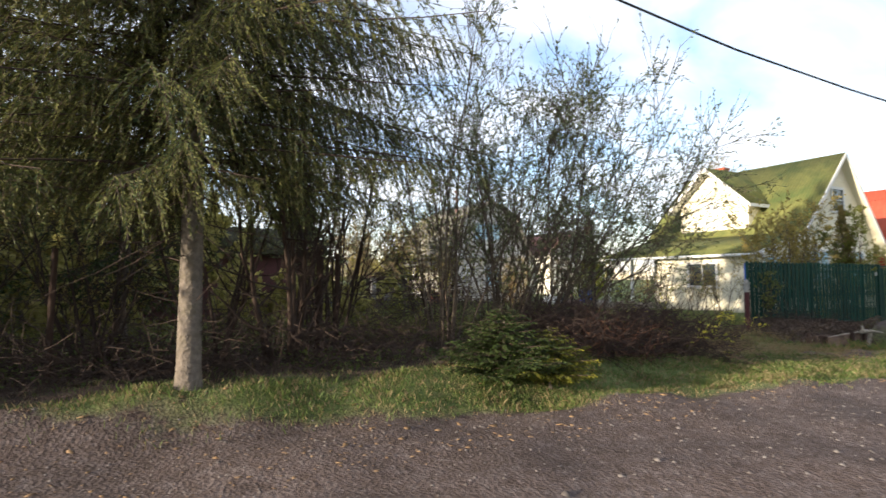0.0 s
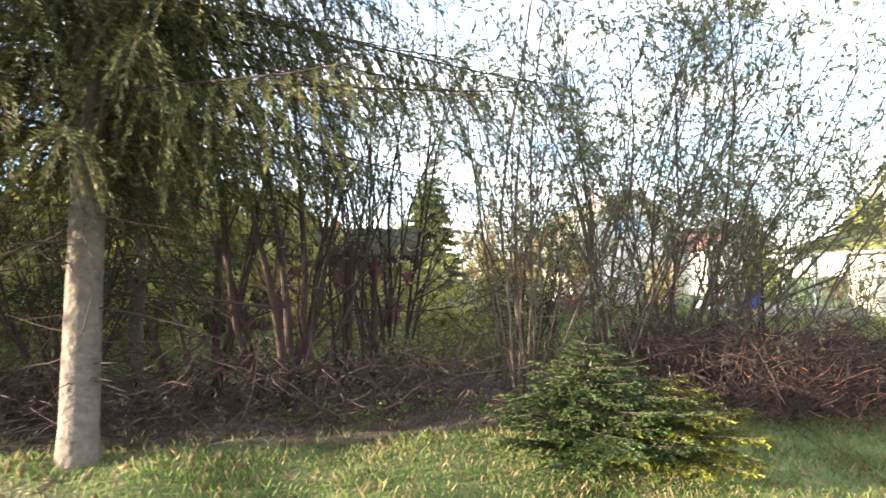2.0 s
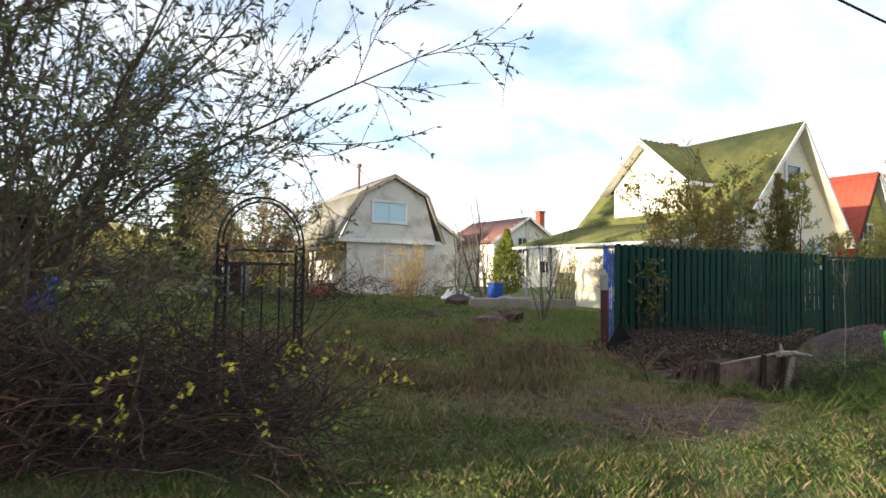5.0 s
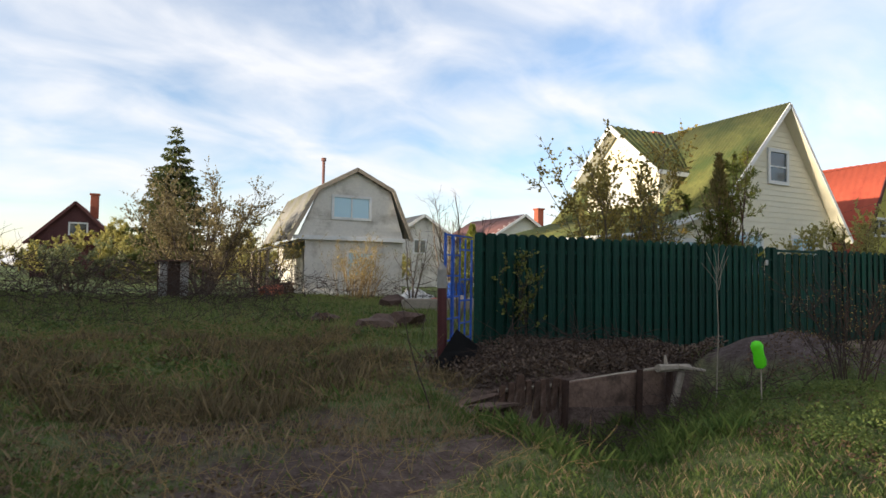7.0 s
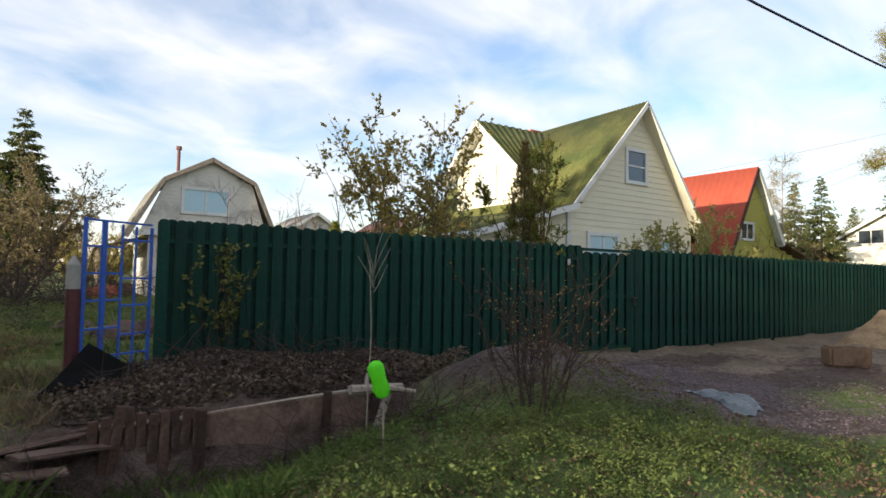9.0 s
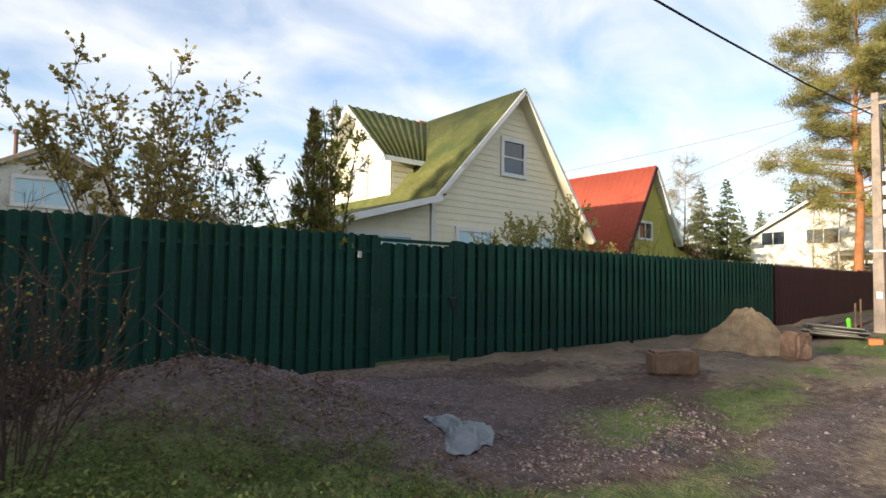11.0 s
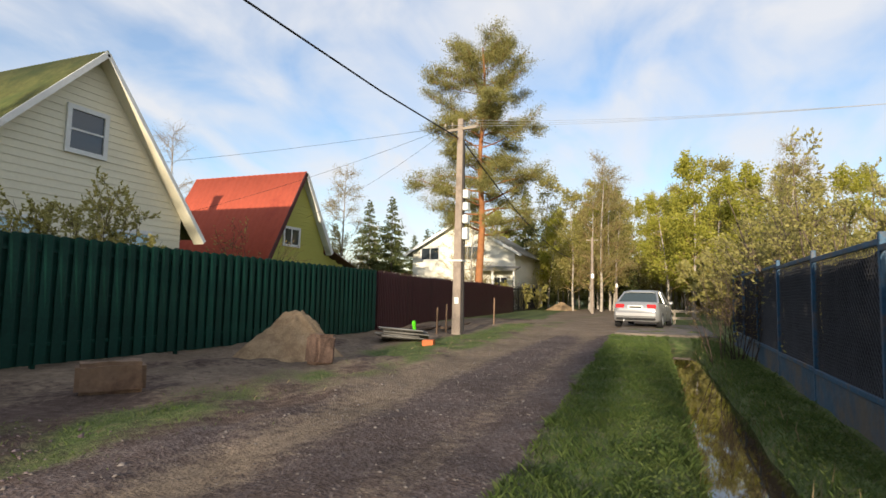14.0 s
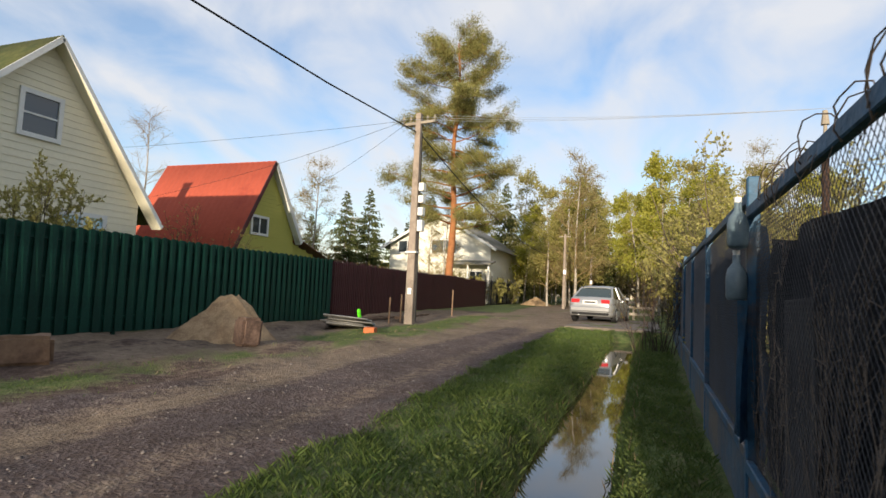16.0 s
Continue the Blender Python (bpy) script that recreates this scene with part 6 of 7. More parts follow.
chips("gravel", 11000, (8.0, 13.0), (2.4, 6.9), STONE_PINK, 0.013, "coarse pinkish grey rubble and crushed stone", 305, lambda x, y: np.clip(cover(x, y)[0], 0, 1) * (y > road_left(x)) * (x + 0.8 * np.minimum(y - 3.7, 0.0) > 8.2) * (0.3 + 0.7 * (wobble(x, y, 1.6) > -0.2)), "gravel")
chips("gravel", 22000, (6.6, 12.0), (2.2, 6.9), STONE_PINK, 0.010, "heaped crushed pinkish grey stone", 302, lambda x, y: np.clip(cover(x, y)[0], 0, 1) * (x + 0.8 * np.minimum(y - 3.7, 0.0) > 7.6), "gravel")
chips("dead_leaf", 7000, (3.2, 7.0), (5.5, 6.95), leafy("litter", (0.04, 0.028, 0.022), (0.13, 0.085, 0.06), 0.1), 0.022, "dark dead leaves heaped along the fence", 303, lambda x, y: 0.9 + 0 * x, "leaves", 0.25)
chips("dead_leaf", 5000, (-14, 6), (1.6, 3.4), leafy("straw_litter", (0.13, 0.08, 0.045), (0.30, 0.19, 0.10), 0.1), 0.016, "brown dead leaves along the road edge", 304, lambda x, y: 0.5 + 0 * x, "leaves", 0.2)
herbs("weeds", 130000, (3.9, 8.6), (1.6, 4.3), LEAF_GREEN, 0.0125, "low green weeds on the bank", 208, lambda x, y: np.exp(-(((x - 6.3) / 2.2) ** 4 + ((y - 3.0) / 0.95) ** 4)) * (0.35 + 0.65 * (wobble(x, y, 3.0) > -0.3)) * (y < pit_edge(x) + 0.5 + 0.12 * wobble(x, y, 5.0)) * (0.25 + 0.75 * (wobble(x, y, 7.0, 1.0) > -0.25)), "weeds", 0.13)
herbs("dead_leaf", 14000, (3.9, 9.0), (1.6, 5.0), leafy("bank_litter", (0.05, 0.032, 0.02), (0.19, 0.12, 0.07), 0.1), 0.02, "brown dead leaves among the weeds of the bank", 218, lambda x, y: 0.7 * (y < pit_edge(x)), "leaves", 0.05)
herbs("weeds", 46000, (9.5, 28), (-3.0, -0.9), LEAF_GREEN, 0.018, "broad-leaved weeds at the ditch edge", 211, lambda x, y: (np.abs(y - ditch_mid(x)) > 0.32) * (0.25 + 0.75 * (wobble(x, y, 2.2) > 0.1)) * (y < -1.2))
herbs("undergrowth", 42000, (-14, -2.5), (5.2, 9.5), LEAF_FIELD, 0.03, "yellow-green growth in the garden behind the thicket", 224, lambda x, y: 0.8 * (wobble(x, y, 1.1, 0.8) > -0.2), "undergrowth", 0.35)
herbs("undergrowth", 24000, (-14, -2.5), (3.7, 6.5), LEAF_GREEN, 0.026, "small green undergrowth in the thicket", 215, lambda x, y: 0.5 * (wobble(x, y, 1.4) > -0.1), "undergrowth", 0.14)
herbs("weeds", 26000, (-2.5, 4.0), (2.0, 6.0), LEAF_GREEN, 0.02, "low weeds in the grass of the plot", 216, lambda x, y: 0.7 * (wobble(x, y, 1.8, 0.4) > 0) * on_grass(x, y))
herbs("dead_leaf", 16000, (3.2, 7.2), (5.5, 6.98), leafy("heap_litter", (0.05, 0.035, 0.026), (0.17, 0.115, 0.08), 0.1), 0.03, "dark curled dead leaves heaped by the fence", 217, lambda x, y: 0.9 + 0 * x, "leaves", 0.16)
herbs("weeds", 60000, (-6, 5.5), (5.8, 17), LEAF_GREEN, 0.045, "patches of low green weeds in the field", 219, lambda x, y: 0.8 * (wobble(x, y, 0.8, 0.9) > 0.05) * on_grass(x, y), "weeds", 0.10)
herbs("weeds", 9000, (3.9, 8.8), (1.6, 4.1), LEAF_GREEN, 0.02, "taller broad-leaved weeds on the bank", 220, lambda x, y: 0.7 * (y < pit_edge(x)) * np.exp(-((x - 6.2) / 2.1) ** 4) * (wobble(x, y, 2.6, 0.5) > 0.1), "weeds", 0.22)
herbs("dead_leaf", 12000, (-2.5, 3.4), (3.0, 7.5), leafy("field_litter", (0.07, 0.046, 0.028), (0.22, 0.15, 0.085), 0.1), 0.022, "brown dead leaves and litter in the rough grass", 221, lambda x, y: 0.8 * (wobble(x, y, 1.5, 2.0) > -0.1), "leaves", 0.05)

# ---- things beside the road ----


def utility_pole():
    t = thing("utility_pole", 25.96, 4.54, 0, "square grey pole with meter boxes and cross-arm", "pole")
    bm = bmesh.new()
    r = bmesh.ops.create_cone(bm, cap_ends=True, segments=4, radius1=0.20, radius2=0.125, depth=6.95, matrix=pose(0, 0, 3.4, 0, 0, 45))
    bmesh.ops.bevel(bm, geom=bm.edges[:], offset=0.015, segments=1, affect="EDGES")
    part("shaft", bm, POLE_WOOD, t)
    bm = bmesh.new(); box(bm, 0, 0, 6.55, 0.09, 1.25, 0.09, pose(0, 0, 0, 0, 0, -12), 0.01); part("crossarm", bm, WOOD_GREY, t)
    for k in (-0.55, -0.3, 0.3, 0.55):
        bm = bmesh.new(); rod(bm, (0.02 * k, k, 6.58), (0.02 * k, k, 6.70), 0.02, 0.02); rod(bm, (0.02 * k, k, 6.68), (0.02 * k, k, 6.78), 0.035, 0.025); part("insulator", bm, WOOD_GREY, t)
    for z, h in ((4.42, 0.26), (4.02, 0.24), (3.62, 0.26), (3.16, 0.36)):
        bm = bmesh.new(); box(bm, 0.02, -0.22, z, 0.24, 0.17, h, bevel=0.012); b = part("meter_box", bm, WHITE_BOX, t)
        bm = bmesh.new(); box(bm, -0.11, -0.22, z, 0.012, 0.13, h * 0.8, bevel=0.003); part("lid", bm, TRIM_WHITE, b)
    bm = bmesh.new(); rod(bm, (-0.02, -0.17, 3.0), (-0.02, -0.14, 6.2), 0.018, seg=6); rod(bm, (0.0, -0.20, 0.1), (0.0, -0.18, 3.0), 0.02, seg=6); part("conduit", bm, BLACK, t)
    bm = bmesh.new(); box(bm, 0, 0, 2.3, 0.37, 0.37, 0.05, pose(0, 0, 0, 0, 0, 0)); part("band", bm, WHITE_BOX, t)
    bm = bmesh.new(); box(bm, -0.19, -0.03, 1.05, 0.02, 0.14, 0.2, bevel=0.004); part("notice", bm, WHITE_BOX, t)
    return t


utility_pole()


def cable(name, pts, r, mat, label):
    cu = bpy.data.curves.new(name, "CURVE")
    cu.dimensions = "3D"
    cu.bevel_depth = r
    cu.bevel_resolution = 1
    sp = cu.splines.new("POLY")
    sp.points.add(len(pts) - 1)
    for p, q in zip(sp.points, pts):
        p.co = (*q, 1)
    cu.materials.append(mat)
    return tagged(new(name, cu), label, "cable", kind="thing")


cable("overhead_cable", [(x, 4.6 if x > 0 else 4.6 + 0.03 * x, float(np.interp(x, [-20, -10, -2.8, 0.2, 4.1, 7.1, 12, 16, 20.6, 26], [7.2, 6.45, 5.98, 5.81, 5.69, 5.66, 5.68, 5.76, 5.91, 6.25]))) for x in np.linspace(26, -20, 60)], 0.020, CABLE, "black overhead cable slung along the road")
cable("overhead_cable", [(26 + 36 * s, 4.5 + 2.0 * s, 6.2 - 1.2 * s - 3.2 * s * (1 - s)) for s in np.linspace(0, 1, 16)], 0.022, CABLE, "black overhead cable running on beyond the pole")
for dx, zz, e in ((-0.5, 6.72, (20.5, 20.5, 4.8)), (0.3, 6.72, (22.6, 14.5, 3.3)), (0.55, 6.5, (33.5, 16.0, 5.0))):
    cable("overhead_wire", [(25.96 + (e[0] - 25.96) * s, 4.54 + dx + (e[1] - 4.54 - dx) * s, zz + (e[2] - zz) * s - 1.0 * s * (1 - s)) for s in np.linspace(0, 1, 12)], 0.005, CABLE, "thin service wire from the pole to a house")
for k, zz in ((-0.5, 6.80), (0.0, 6.76), (0.5, 6.72)):
    cable("overhead_wire", [(25.96 + (19.1 - 25.96) * s, 4.5 + k + (-5.1 + 0.3 * k - 4.5 - k) * s, zz + (4.1 - zz) * s - 0.5 * s * (1 - s)) for s in np.linspace(0, 1, 12)], 0.0035, CABLE_LIGHT, "bare light wire crossing above the road")
    cable("overhead_wire", [(25.96 + 42 * s, 4.5 + k + 2.0 * s, zz - 0.2 * s - 2.0 * s * (1 - s)) for s in np.linspace(0, 1, 12)], 0.0045, CABLE_LIGHT, "bare light wire running on along the road")
for x, y, h in ((19.1, -5.1, 4.05),):
    t = thing("utility_pole", x, y, -0.1, "dark wooden pole with a weathered insulator", "pole")
    bm = bmesh.new(); rod(bm, (0, 0, 0), (0, 0, h - 0.25), 0.065, 0.05, 10); part("shaft", bm, WOOD_DARK, t)
    bm = bmesh.new(); rod(bm, (0, 0, h - 0.25), (0, 0, h - 0.05), 0.03, 0.02); rod(bm, (0, 0, h - 0.1), (0, 0, h + 0.12), 0.06, 0.035); part("insulator", bm, WOOD_GREY, t)
for x, y, h in ((54.0, 3.75, 6.0), (66.0, 2.9, 5.2)):
    t = thing("utility_pole", x, y, 0, "far grey pole with pale boxes", "pole", "far poles along the road")
    bm = bmesh.new(); rod(bm, (0, 0, -0.1), (0, 0, h), 0.13, 0.09, 8); part("shaft", bm, POLE_WOOD, t)
    bm = bmesh.new(); box(bm, -0.15, -0.05, h * 0.5, 0.15, 0.2, 0.35); part("meter_box", bm, WHITE_BOX, t)
    bm = bmesh.new(); box(bm, 0, 0, h - 0.2, 0.08, 0.9, 0.07); part("crossarm", bm, WOOD_GREY, t)


def car():
    c = thing("car", 34.25, -0.72, gz(34, -0.7) + 0.005, "silver saloon car parked beside the road", "car", rz=-7)
    # body sections along the length: x, half width low, half width at belt, floor, belt height
    secs = [(-2.22, 0.70, 0.66, 0.42, 0.70), (-2.17, 0.80, 0.76, 0.28, 0.98), (-1.9, 0.86, 0.80, 0.24, 1.00), (-1.2, 0.87, 0.83, 0.22, 0.96), (0.0, 0.87, 0.84, 0.22, 0.93), (1.0, 0.87, 0.83, 0.22, 0.92), (1.7, 0.86, 0.78, 0.24, 0.82), (2.1, 0.80, 0.70, 0.28, 0.70), (2.2, 0.68, 0.60, 0.38, 0.60)]
    verts, faces = [], []
    for x, wl_, wb, f, b in secs:
        m = f + (b - f) * 0.55
        prof = [(-wl_ * 0.94, f), (-wl_, f + 0.12), (-wl_ * 1.0, m), (-wb, b - 0.05), (-wb + 0.07, b), (0, b + 0.015), (wb - 0.07, b), (wb, b - 0.05), (wl_, m), (wl_, f + 0.12), (wl_ * 0.94, f)]
        verts += [(x, y, z) for y, z in prof]
    n = 11
    for i in range(len(secs) - 1):
        for j in range(n):
            a = i * n + j; b2 = i * n + (j + 1) % n
            faces.append((a, b2, b2 + n, a + n))
    bm = bmesh.new()
    bv = [bm.verts.new(v) for v in verts]
    for f in faces:
        bm.faces.new([bv[k] for k in f])
    bm.faces.new(bv[:n][::-1]); bm.faces.new(bv[-n:])
    bmesh.ops.recalc_face_normals(bm, faces=bm.faces[:])
    for f in bm.faces:
        f.smooth = True
    part("body", bm, CAR_PAINT, c)
    # cabin: glasshouse with roof
    def ring(x, w, z):
        return [(x, -w, z), (x, w, z)]
    lower = [(-1.72, 0.74, 0.99), (-0.9, 0.79, 0.97), (0.55, 0.80, 0.93), (1.18, 0.74, 0.92)]
    upper = [(-1.02, 0.58, 1.40), (-0.65, 0.60, 1.44), (0.20, 0.60, 1.45), (0.42, 0.57, 1.42)]
    bm = bmesh.new()
    L = [[bm.verts.new(p) for p in ring(*s)] for s in lower]
    U = [[bm.verts.new(p) for p in ring(*s)] for s in upper]
    for i in range(3):
        for k in (0, 1):
            bm.faces.new((L[i][k], L[i + 1][k], U[i + 1][k], U[i][k]))
    bm.faces.new((L[0][0], L[0][1], U[0][1], U[0][0])); bm.faces.new((L[3][0], L[3][1], U[3][1], U[3][0]))
    bmesh.ops.recalc_face_normals(bm, faces=bm.faces[:])
    part("glasshouse", bm, CAR_GLASS, c, "dark car windows")
    bm = bmesh.new()
    top = []
    for x, w, z in [(-1.10, 0.60, 1.385), (-0.65, 0.625, 1.455), (0.20, 0.625, 1.465), (0.50, 0.60, 1.415)]:
        top.append([bm.verts.new((x, -w, z - 0.02)), bm.verts.new((x, -w * 0.7, z + 0.02)), bm.verts.new((x, w * 0.7, z + 0.02)), bm.verts.new((x, w, z - 0.02))])
    for i in range(3):
        for k in range(3):
            bm.faces.new((top[i][k], top[i + 1][k], top[i + 1][k + 1], top[i][k + 1]))
    bmesh.ops.recalc_face_normals(bm, faces=bm.faces[:])
    bmesh.ops.solidify(bm, geom=bm.faces[:], thickness=0.03)
    part("roof", bm, CAR_PAINT, c)
    for s in (-1, 1):
        for (a, b) in (((-1.74, 0.755 * s, 0.99), (-1.02, 0.60 * s, 1.40)), ((1.20, 0.75 * s, 0.92), (0.42, 0.585 * s, 1.42)), ((-0.30, 0.80 * s, 0.95), (-0.30, 0.612 * s, 1.44))):
            bm = bmesh.new(); rod(bm, a, b, 0.045, 0.035, 6); part("pillar", bm, CAR_PAINT, c)
        for x in (-1.38, 1.32):
            bm = bmesh.new()
            bmesh.ops.create_cone(bm, cap_ends=True, segments=24, radius1=0.31, radius2=0.31, depth=0.2, matrix=pose(x, 0.78 * s, 0.31, 90, 0, 0))
            bmesh.ops.bevel(bm, geom=[e for e in bm.edges if e.calc_face_angle(0) > 1], offset=0.03, segments=2, affect="EDGES")
            w = part("wheel", bm, BLACK, c)
            bm = bmesh.new(); bmesh.ops.create_cone(bm, cap_ends=True, segments=16, radius1=0.2, radius2=0.18, depth=0.02, matrix=pose(x, 0.885 * s, 0.31, 90 * -s, 0, 0)); part("rim", bm, STEEL, w)
        bm = bmesh.new(); box(bm, -2.17, 0.575 * s, 0.83, 0.09, 0.34, 0.17, bevel=0.03); part("tail_lamp", bm, LAMP_RED, c, "red tail lamp")
        bm = bmesh.new(); box(bm, 0.75, 0.92 * s, 0.98, 0.1, 0.17, 0.12, bevel=0.03); part("mirror", bm, CAR_PAINT, c)
        bm = bmesh.new(); box(bm, -0.32, 0.872 * s, 0.56, 0.012, 0.012, 0.60); part("door_seam", bm, BLACK, c)
    bm = bmesh.new(); box(bm, -2.19, 0, 0.53, 0.14, 1.58, 0.24, bevel=0.06); part("bumper", bm, CAR_PAINT, c)
    bm = bmesh.new(); box(bm, -2.15, 0, 0.37, 0.14, 1.44, 0.12, bevel=0.03); part("diffuser", bm, BLACK, c)
    bm = bmesh.new(); box(bm, -2.235, 0, 0.80, 0.02, 0.56, 0.135, bevel=0.006); p = part("number_plate", bm, WHITE_BOX, c, "white number plate")
    bm = bmesh.new(); box(bm, -2.248, 0, 0.80, 0.006, 0.44, 0.06); part("plate_bar", bm, BLACK, p)
    bm = bmesh.new(); rod(bm, (-2.26, 0.42, 0.30), (-2.0, 0.42, 0.30), 0.03); part("exhaust", bm, STEEL, c)
    return c


car()
bm = bmesh.new(); slab(bm, [(28.4, -3.0, 0.14), (36.5, -3.0, 0.15), (36.5, 0.1, 0.15), (28.4, 0.0, 0.14)], 0.10)
tagged(part("pavement", bm, DRIVE), "dirty concrete drive slab over the ditch", "pavement", kind="structure")
t = thing("wooden_rail", 38.2, -1.9, 0.12, "low pale timber rail beside the drive", "fence")
for k in (-0.9, 0.0, 0.9):
    bm = bmesh.new(); box(bm, 0, k, 0.32, 0.1, 0.1, 0.68); part("post", bm, WOOD_GREY, t)
for z in (0.28, 0.60):
    bm = bmesh.new(); box(bm, -0.07, 0, z, 0.04, 2.1, 0.12); part("rail", bm, WOOD_GREY, t)


# heap of sand, sawn beams, slates
def mound(name, x, y, rx, ry, h, mat, label, category, seed):
    rng = np.random.default_rng(seed)
    V, F = [], []
    R, S = 22, 48
    z0 = gz(x, y)
    for i in range(R + 1):
        s = i / R
        for j in range(S):
            a = j * 2 * math.pi / S
            lump = 1 + 0.10 * math.sin(3 * a + 1) + 0.07 * math.sin(5 * a + 2.2) + 0.04 * math.sin(9 * a)
            px, py = rx * s * math.cos(a) * lump, ry * s * math.sin(a) * lump
            z = h * (max(0.0, 1 - s) ** 0.95) * (1 if s > 0.12 else 0.94) + 0.20 * (noise.noise(Vector((px * 2.6, py * 2.6, seed))) + 0.6 * noise.noise(Vector((px * 8, py * 8, seed + 3)))) * (1 - s)
            V.append((x + px, y + py, gz(x + px, y + py) + z - 0.015))
    for i in range(R):
        for j in range(S):
            a = i * S + j; b = i * S + (j + 1) % S
            F.append((a, a + S, b + S, b))
    return tagged(raw(name, V, F, mat, smooth=True), label, category)


mound("sand_heap", 18.3, 5.0, 0.98, 0.9, 0.90, SAND, "steep heap of ochre sand before the fence", "sand heap", 5)
rngc = np.random.default_rng(12)


def rough_beam(name, m, lx, ly, lz, mat, label, category, seed):
    """A squared log with rounded, knocked edges."""
    bm = bmesh.new()
    box(bm, 0, 0, lz / 2, lx, ly, lz)
    bmesh.ops.bevel(bm, geom=bm.edges[:], offset=min(ly, lz) * 0.14, segments=2, affect="EDGES")
    bmesh.ops.subdivide_edges(bm, edges=[e for e in bm.edges if e.calc_length() > lx * 0.5], cuts=5)
    for v in bm.verts:
        v.co += Vector((noise.noise(v.co * 3 + Vector((seed, 0, 0))), noise.noise(v.co * 4 + Vector((0, seed, 0))), noise.noise(v.co * 5) if v.co.z > 0.05 else 0)) * 0.022
    ob = part(name, bm, mat)
    ob.matrix_basis = m
    return tagged(ob, label, category)


rough_beam("log_block", pose(13.88, 4.20, gz(13.88, 4.2) - 0.01, 0, 0, -34), 0.68, 0.30, 0.35, WOOD_FRESH, "squared pale pine log lying on the grass", "log", 3)
rough_beam("log_block", pose(17.35, 3.82, gz(17.35, 3.82) - 0.03, 4, 0, 64), 0.42, 0.36, 0.50, WOOD_PALE, "dark weathered log block beside the sand", "log", 8)
t = thing("slate_stack", 22.6, 4.75, gz(22.6, 4.7), "stack of grey corrugated slate sheets", "slate", rz=24)
for i in range(5):
    a = corrugated("sheet", [(-0.85, -0.55, 0.03), (0.85, -0.55, 0.03), (0.85, 0.55, 0.03), (-0.85, 0.55, 0.03)], SLATE, t, 0.14, 0.02, 0.02)
    a.matrix_basis = pose(0.05 * rngc.normal(), 0.05 * rngc.normal(), 0.06 + 0.05 * i, 4.0, 8.0, 5 * rngc.normal())
bm = bmesh.new(); box(bm, 0, 0, 0.07, 0.36, 0.26, 0.14, bevel=0.012)
o = part("brick", bm, ORANGE_BRICK); o.matrix_basis = pose(21.6, 3.65, gz(21.6, 3.65), 0, 0, 15); tagged(o, "orange hollow brick lying in the grass", "brick")


def lime_bottle(x, y, z, h, lean, tall):
    t = thing("plastic_marker", x, y, z, "lime green plastic bottle stuck on a thin stake", "bottle")
    bm = bmesh.new(); rod(bm, (0, 0, -0.1), (lean, 0, h), 0.008, 0.006, 6); part("stake", bm, WOOD_GREY, t)
    prof = [(0.0, 0.028), (0.02, 0.05), (0.08, 0.062), (0.16, 0.052), (0.22, 0.056), (0.27, 0.06), (0.31, 0.04), (0.325, 0.01)]
    bm = bmesh.new()
    S = 14
    rings = [[bm.verts.new((r * (1.0 if k % 3 else 0.9) * math.cos(k * 2 * math.pi / S), 0.7 * r * math.sin(k * 2 * math.pi / S), s * tall)) for k in range(S)] for s, r in prof]
    for a, b in zip(rings[:-1], rings[1:]):
        for k in range(S):
            bm.faces.new((a[k], a[(k + 1) % S], b[(k + 1) % S], b[k]))
    bm.faces.new(rings[0][::-1]); bm.faces.new(rings[-1])
    for f in bm.faces:
        f.smooth = True
    b = part("bottle", bm, GREEN_PLASTIC, t); b.matrix_basis = pose(lean, 0, h - 0.06 * tall, 6, -17, -20)
    return t


lime_bottle(5.05, 3.55, gz(5.05, 3.55), 0.42, 0.0, 0.80)
lime_bottle(22.3, 4.3, gz(22.3, 4.3), 0.28, -0.05, 1.05)
for x, y, h in ((26.7, 5.2, 0.95), (30.2, 4.6, 1.0), (25.4, 5.0, 0.8)):
    bm = bmesh.new(); rod(bm, (0, 0, -0.1), (0.04, 0, h), 0.03, 0.028, 6); o = part("stake", bm, WOOD_FRESH); o.matrix_basis = pose(x, y, gz(x, y)); tagged(o, "pale wooden survey stake in the verge", "stake", "stakes on the verge")
for x, y, a, l in ((27.6, 6.1, 4, 4.5), (28.8, 5.6, 6, 4.0), (27.0, 6.5, 2, 3.0)):
    o = rough_beam("plank", pose(x, y, gz(x, y) + 0.01, 0, 0, a), l, 0.16, 0.07, WOOD_FRESH, "sawn plank lying before the maroon fence", "plank", l)

# rotten pit wall, loose boards, post, grid
t = thing("pit_wall", 0, 0, 0, "rotten dark board wall of an old pit", "wall")
rngc = np.random.default_rng(21)
edge_pts = [(3.42, 5.42, 0.13), (4.2, 5.40, 0.14), (5.0, 5.40, 0.19), (5.95, 5.37, 0.24)]
xs = np.arange(3.45, 4.25, 0.085)
for x in xs:
    bm = bmesh.new(); box(bm, 0, 0, -0.28, 0.075, 0.03, 0.80 + 0.10 * rngc.uniform(), bevel=0.006); o = part("board", bm, WOOD_OLD, t); o.matrix_basis = pose(x, 5.38 + 0.02 * rngc.normal(), 0.09 + 0.03 * rngc.normal(), 4 * rngc.normal(), 3 * rngc.normal(), 2 * rngc.normal())
bm = bmesh.new(); box(bm, 5.05, 5.40, -0.20, 1.66, 0.06, 0.80, bevel=0.012)
bmesh.ops.subdivide_edges(bm, edges=bm.edges[:], cuts=3)
for v in bm.verts:
    v.co.z += 0.05 * (v.co.x - 5.05) + (0.015 * noise.noise(v.co * 5)); v.co.y += 0.03 * noise.noise(v.co * 3)
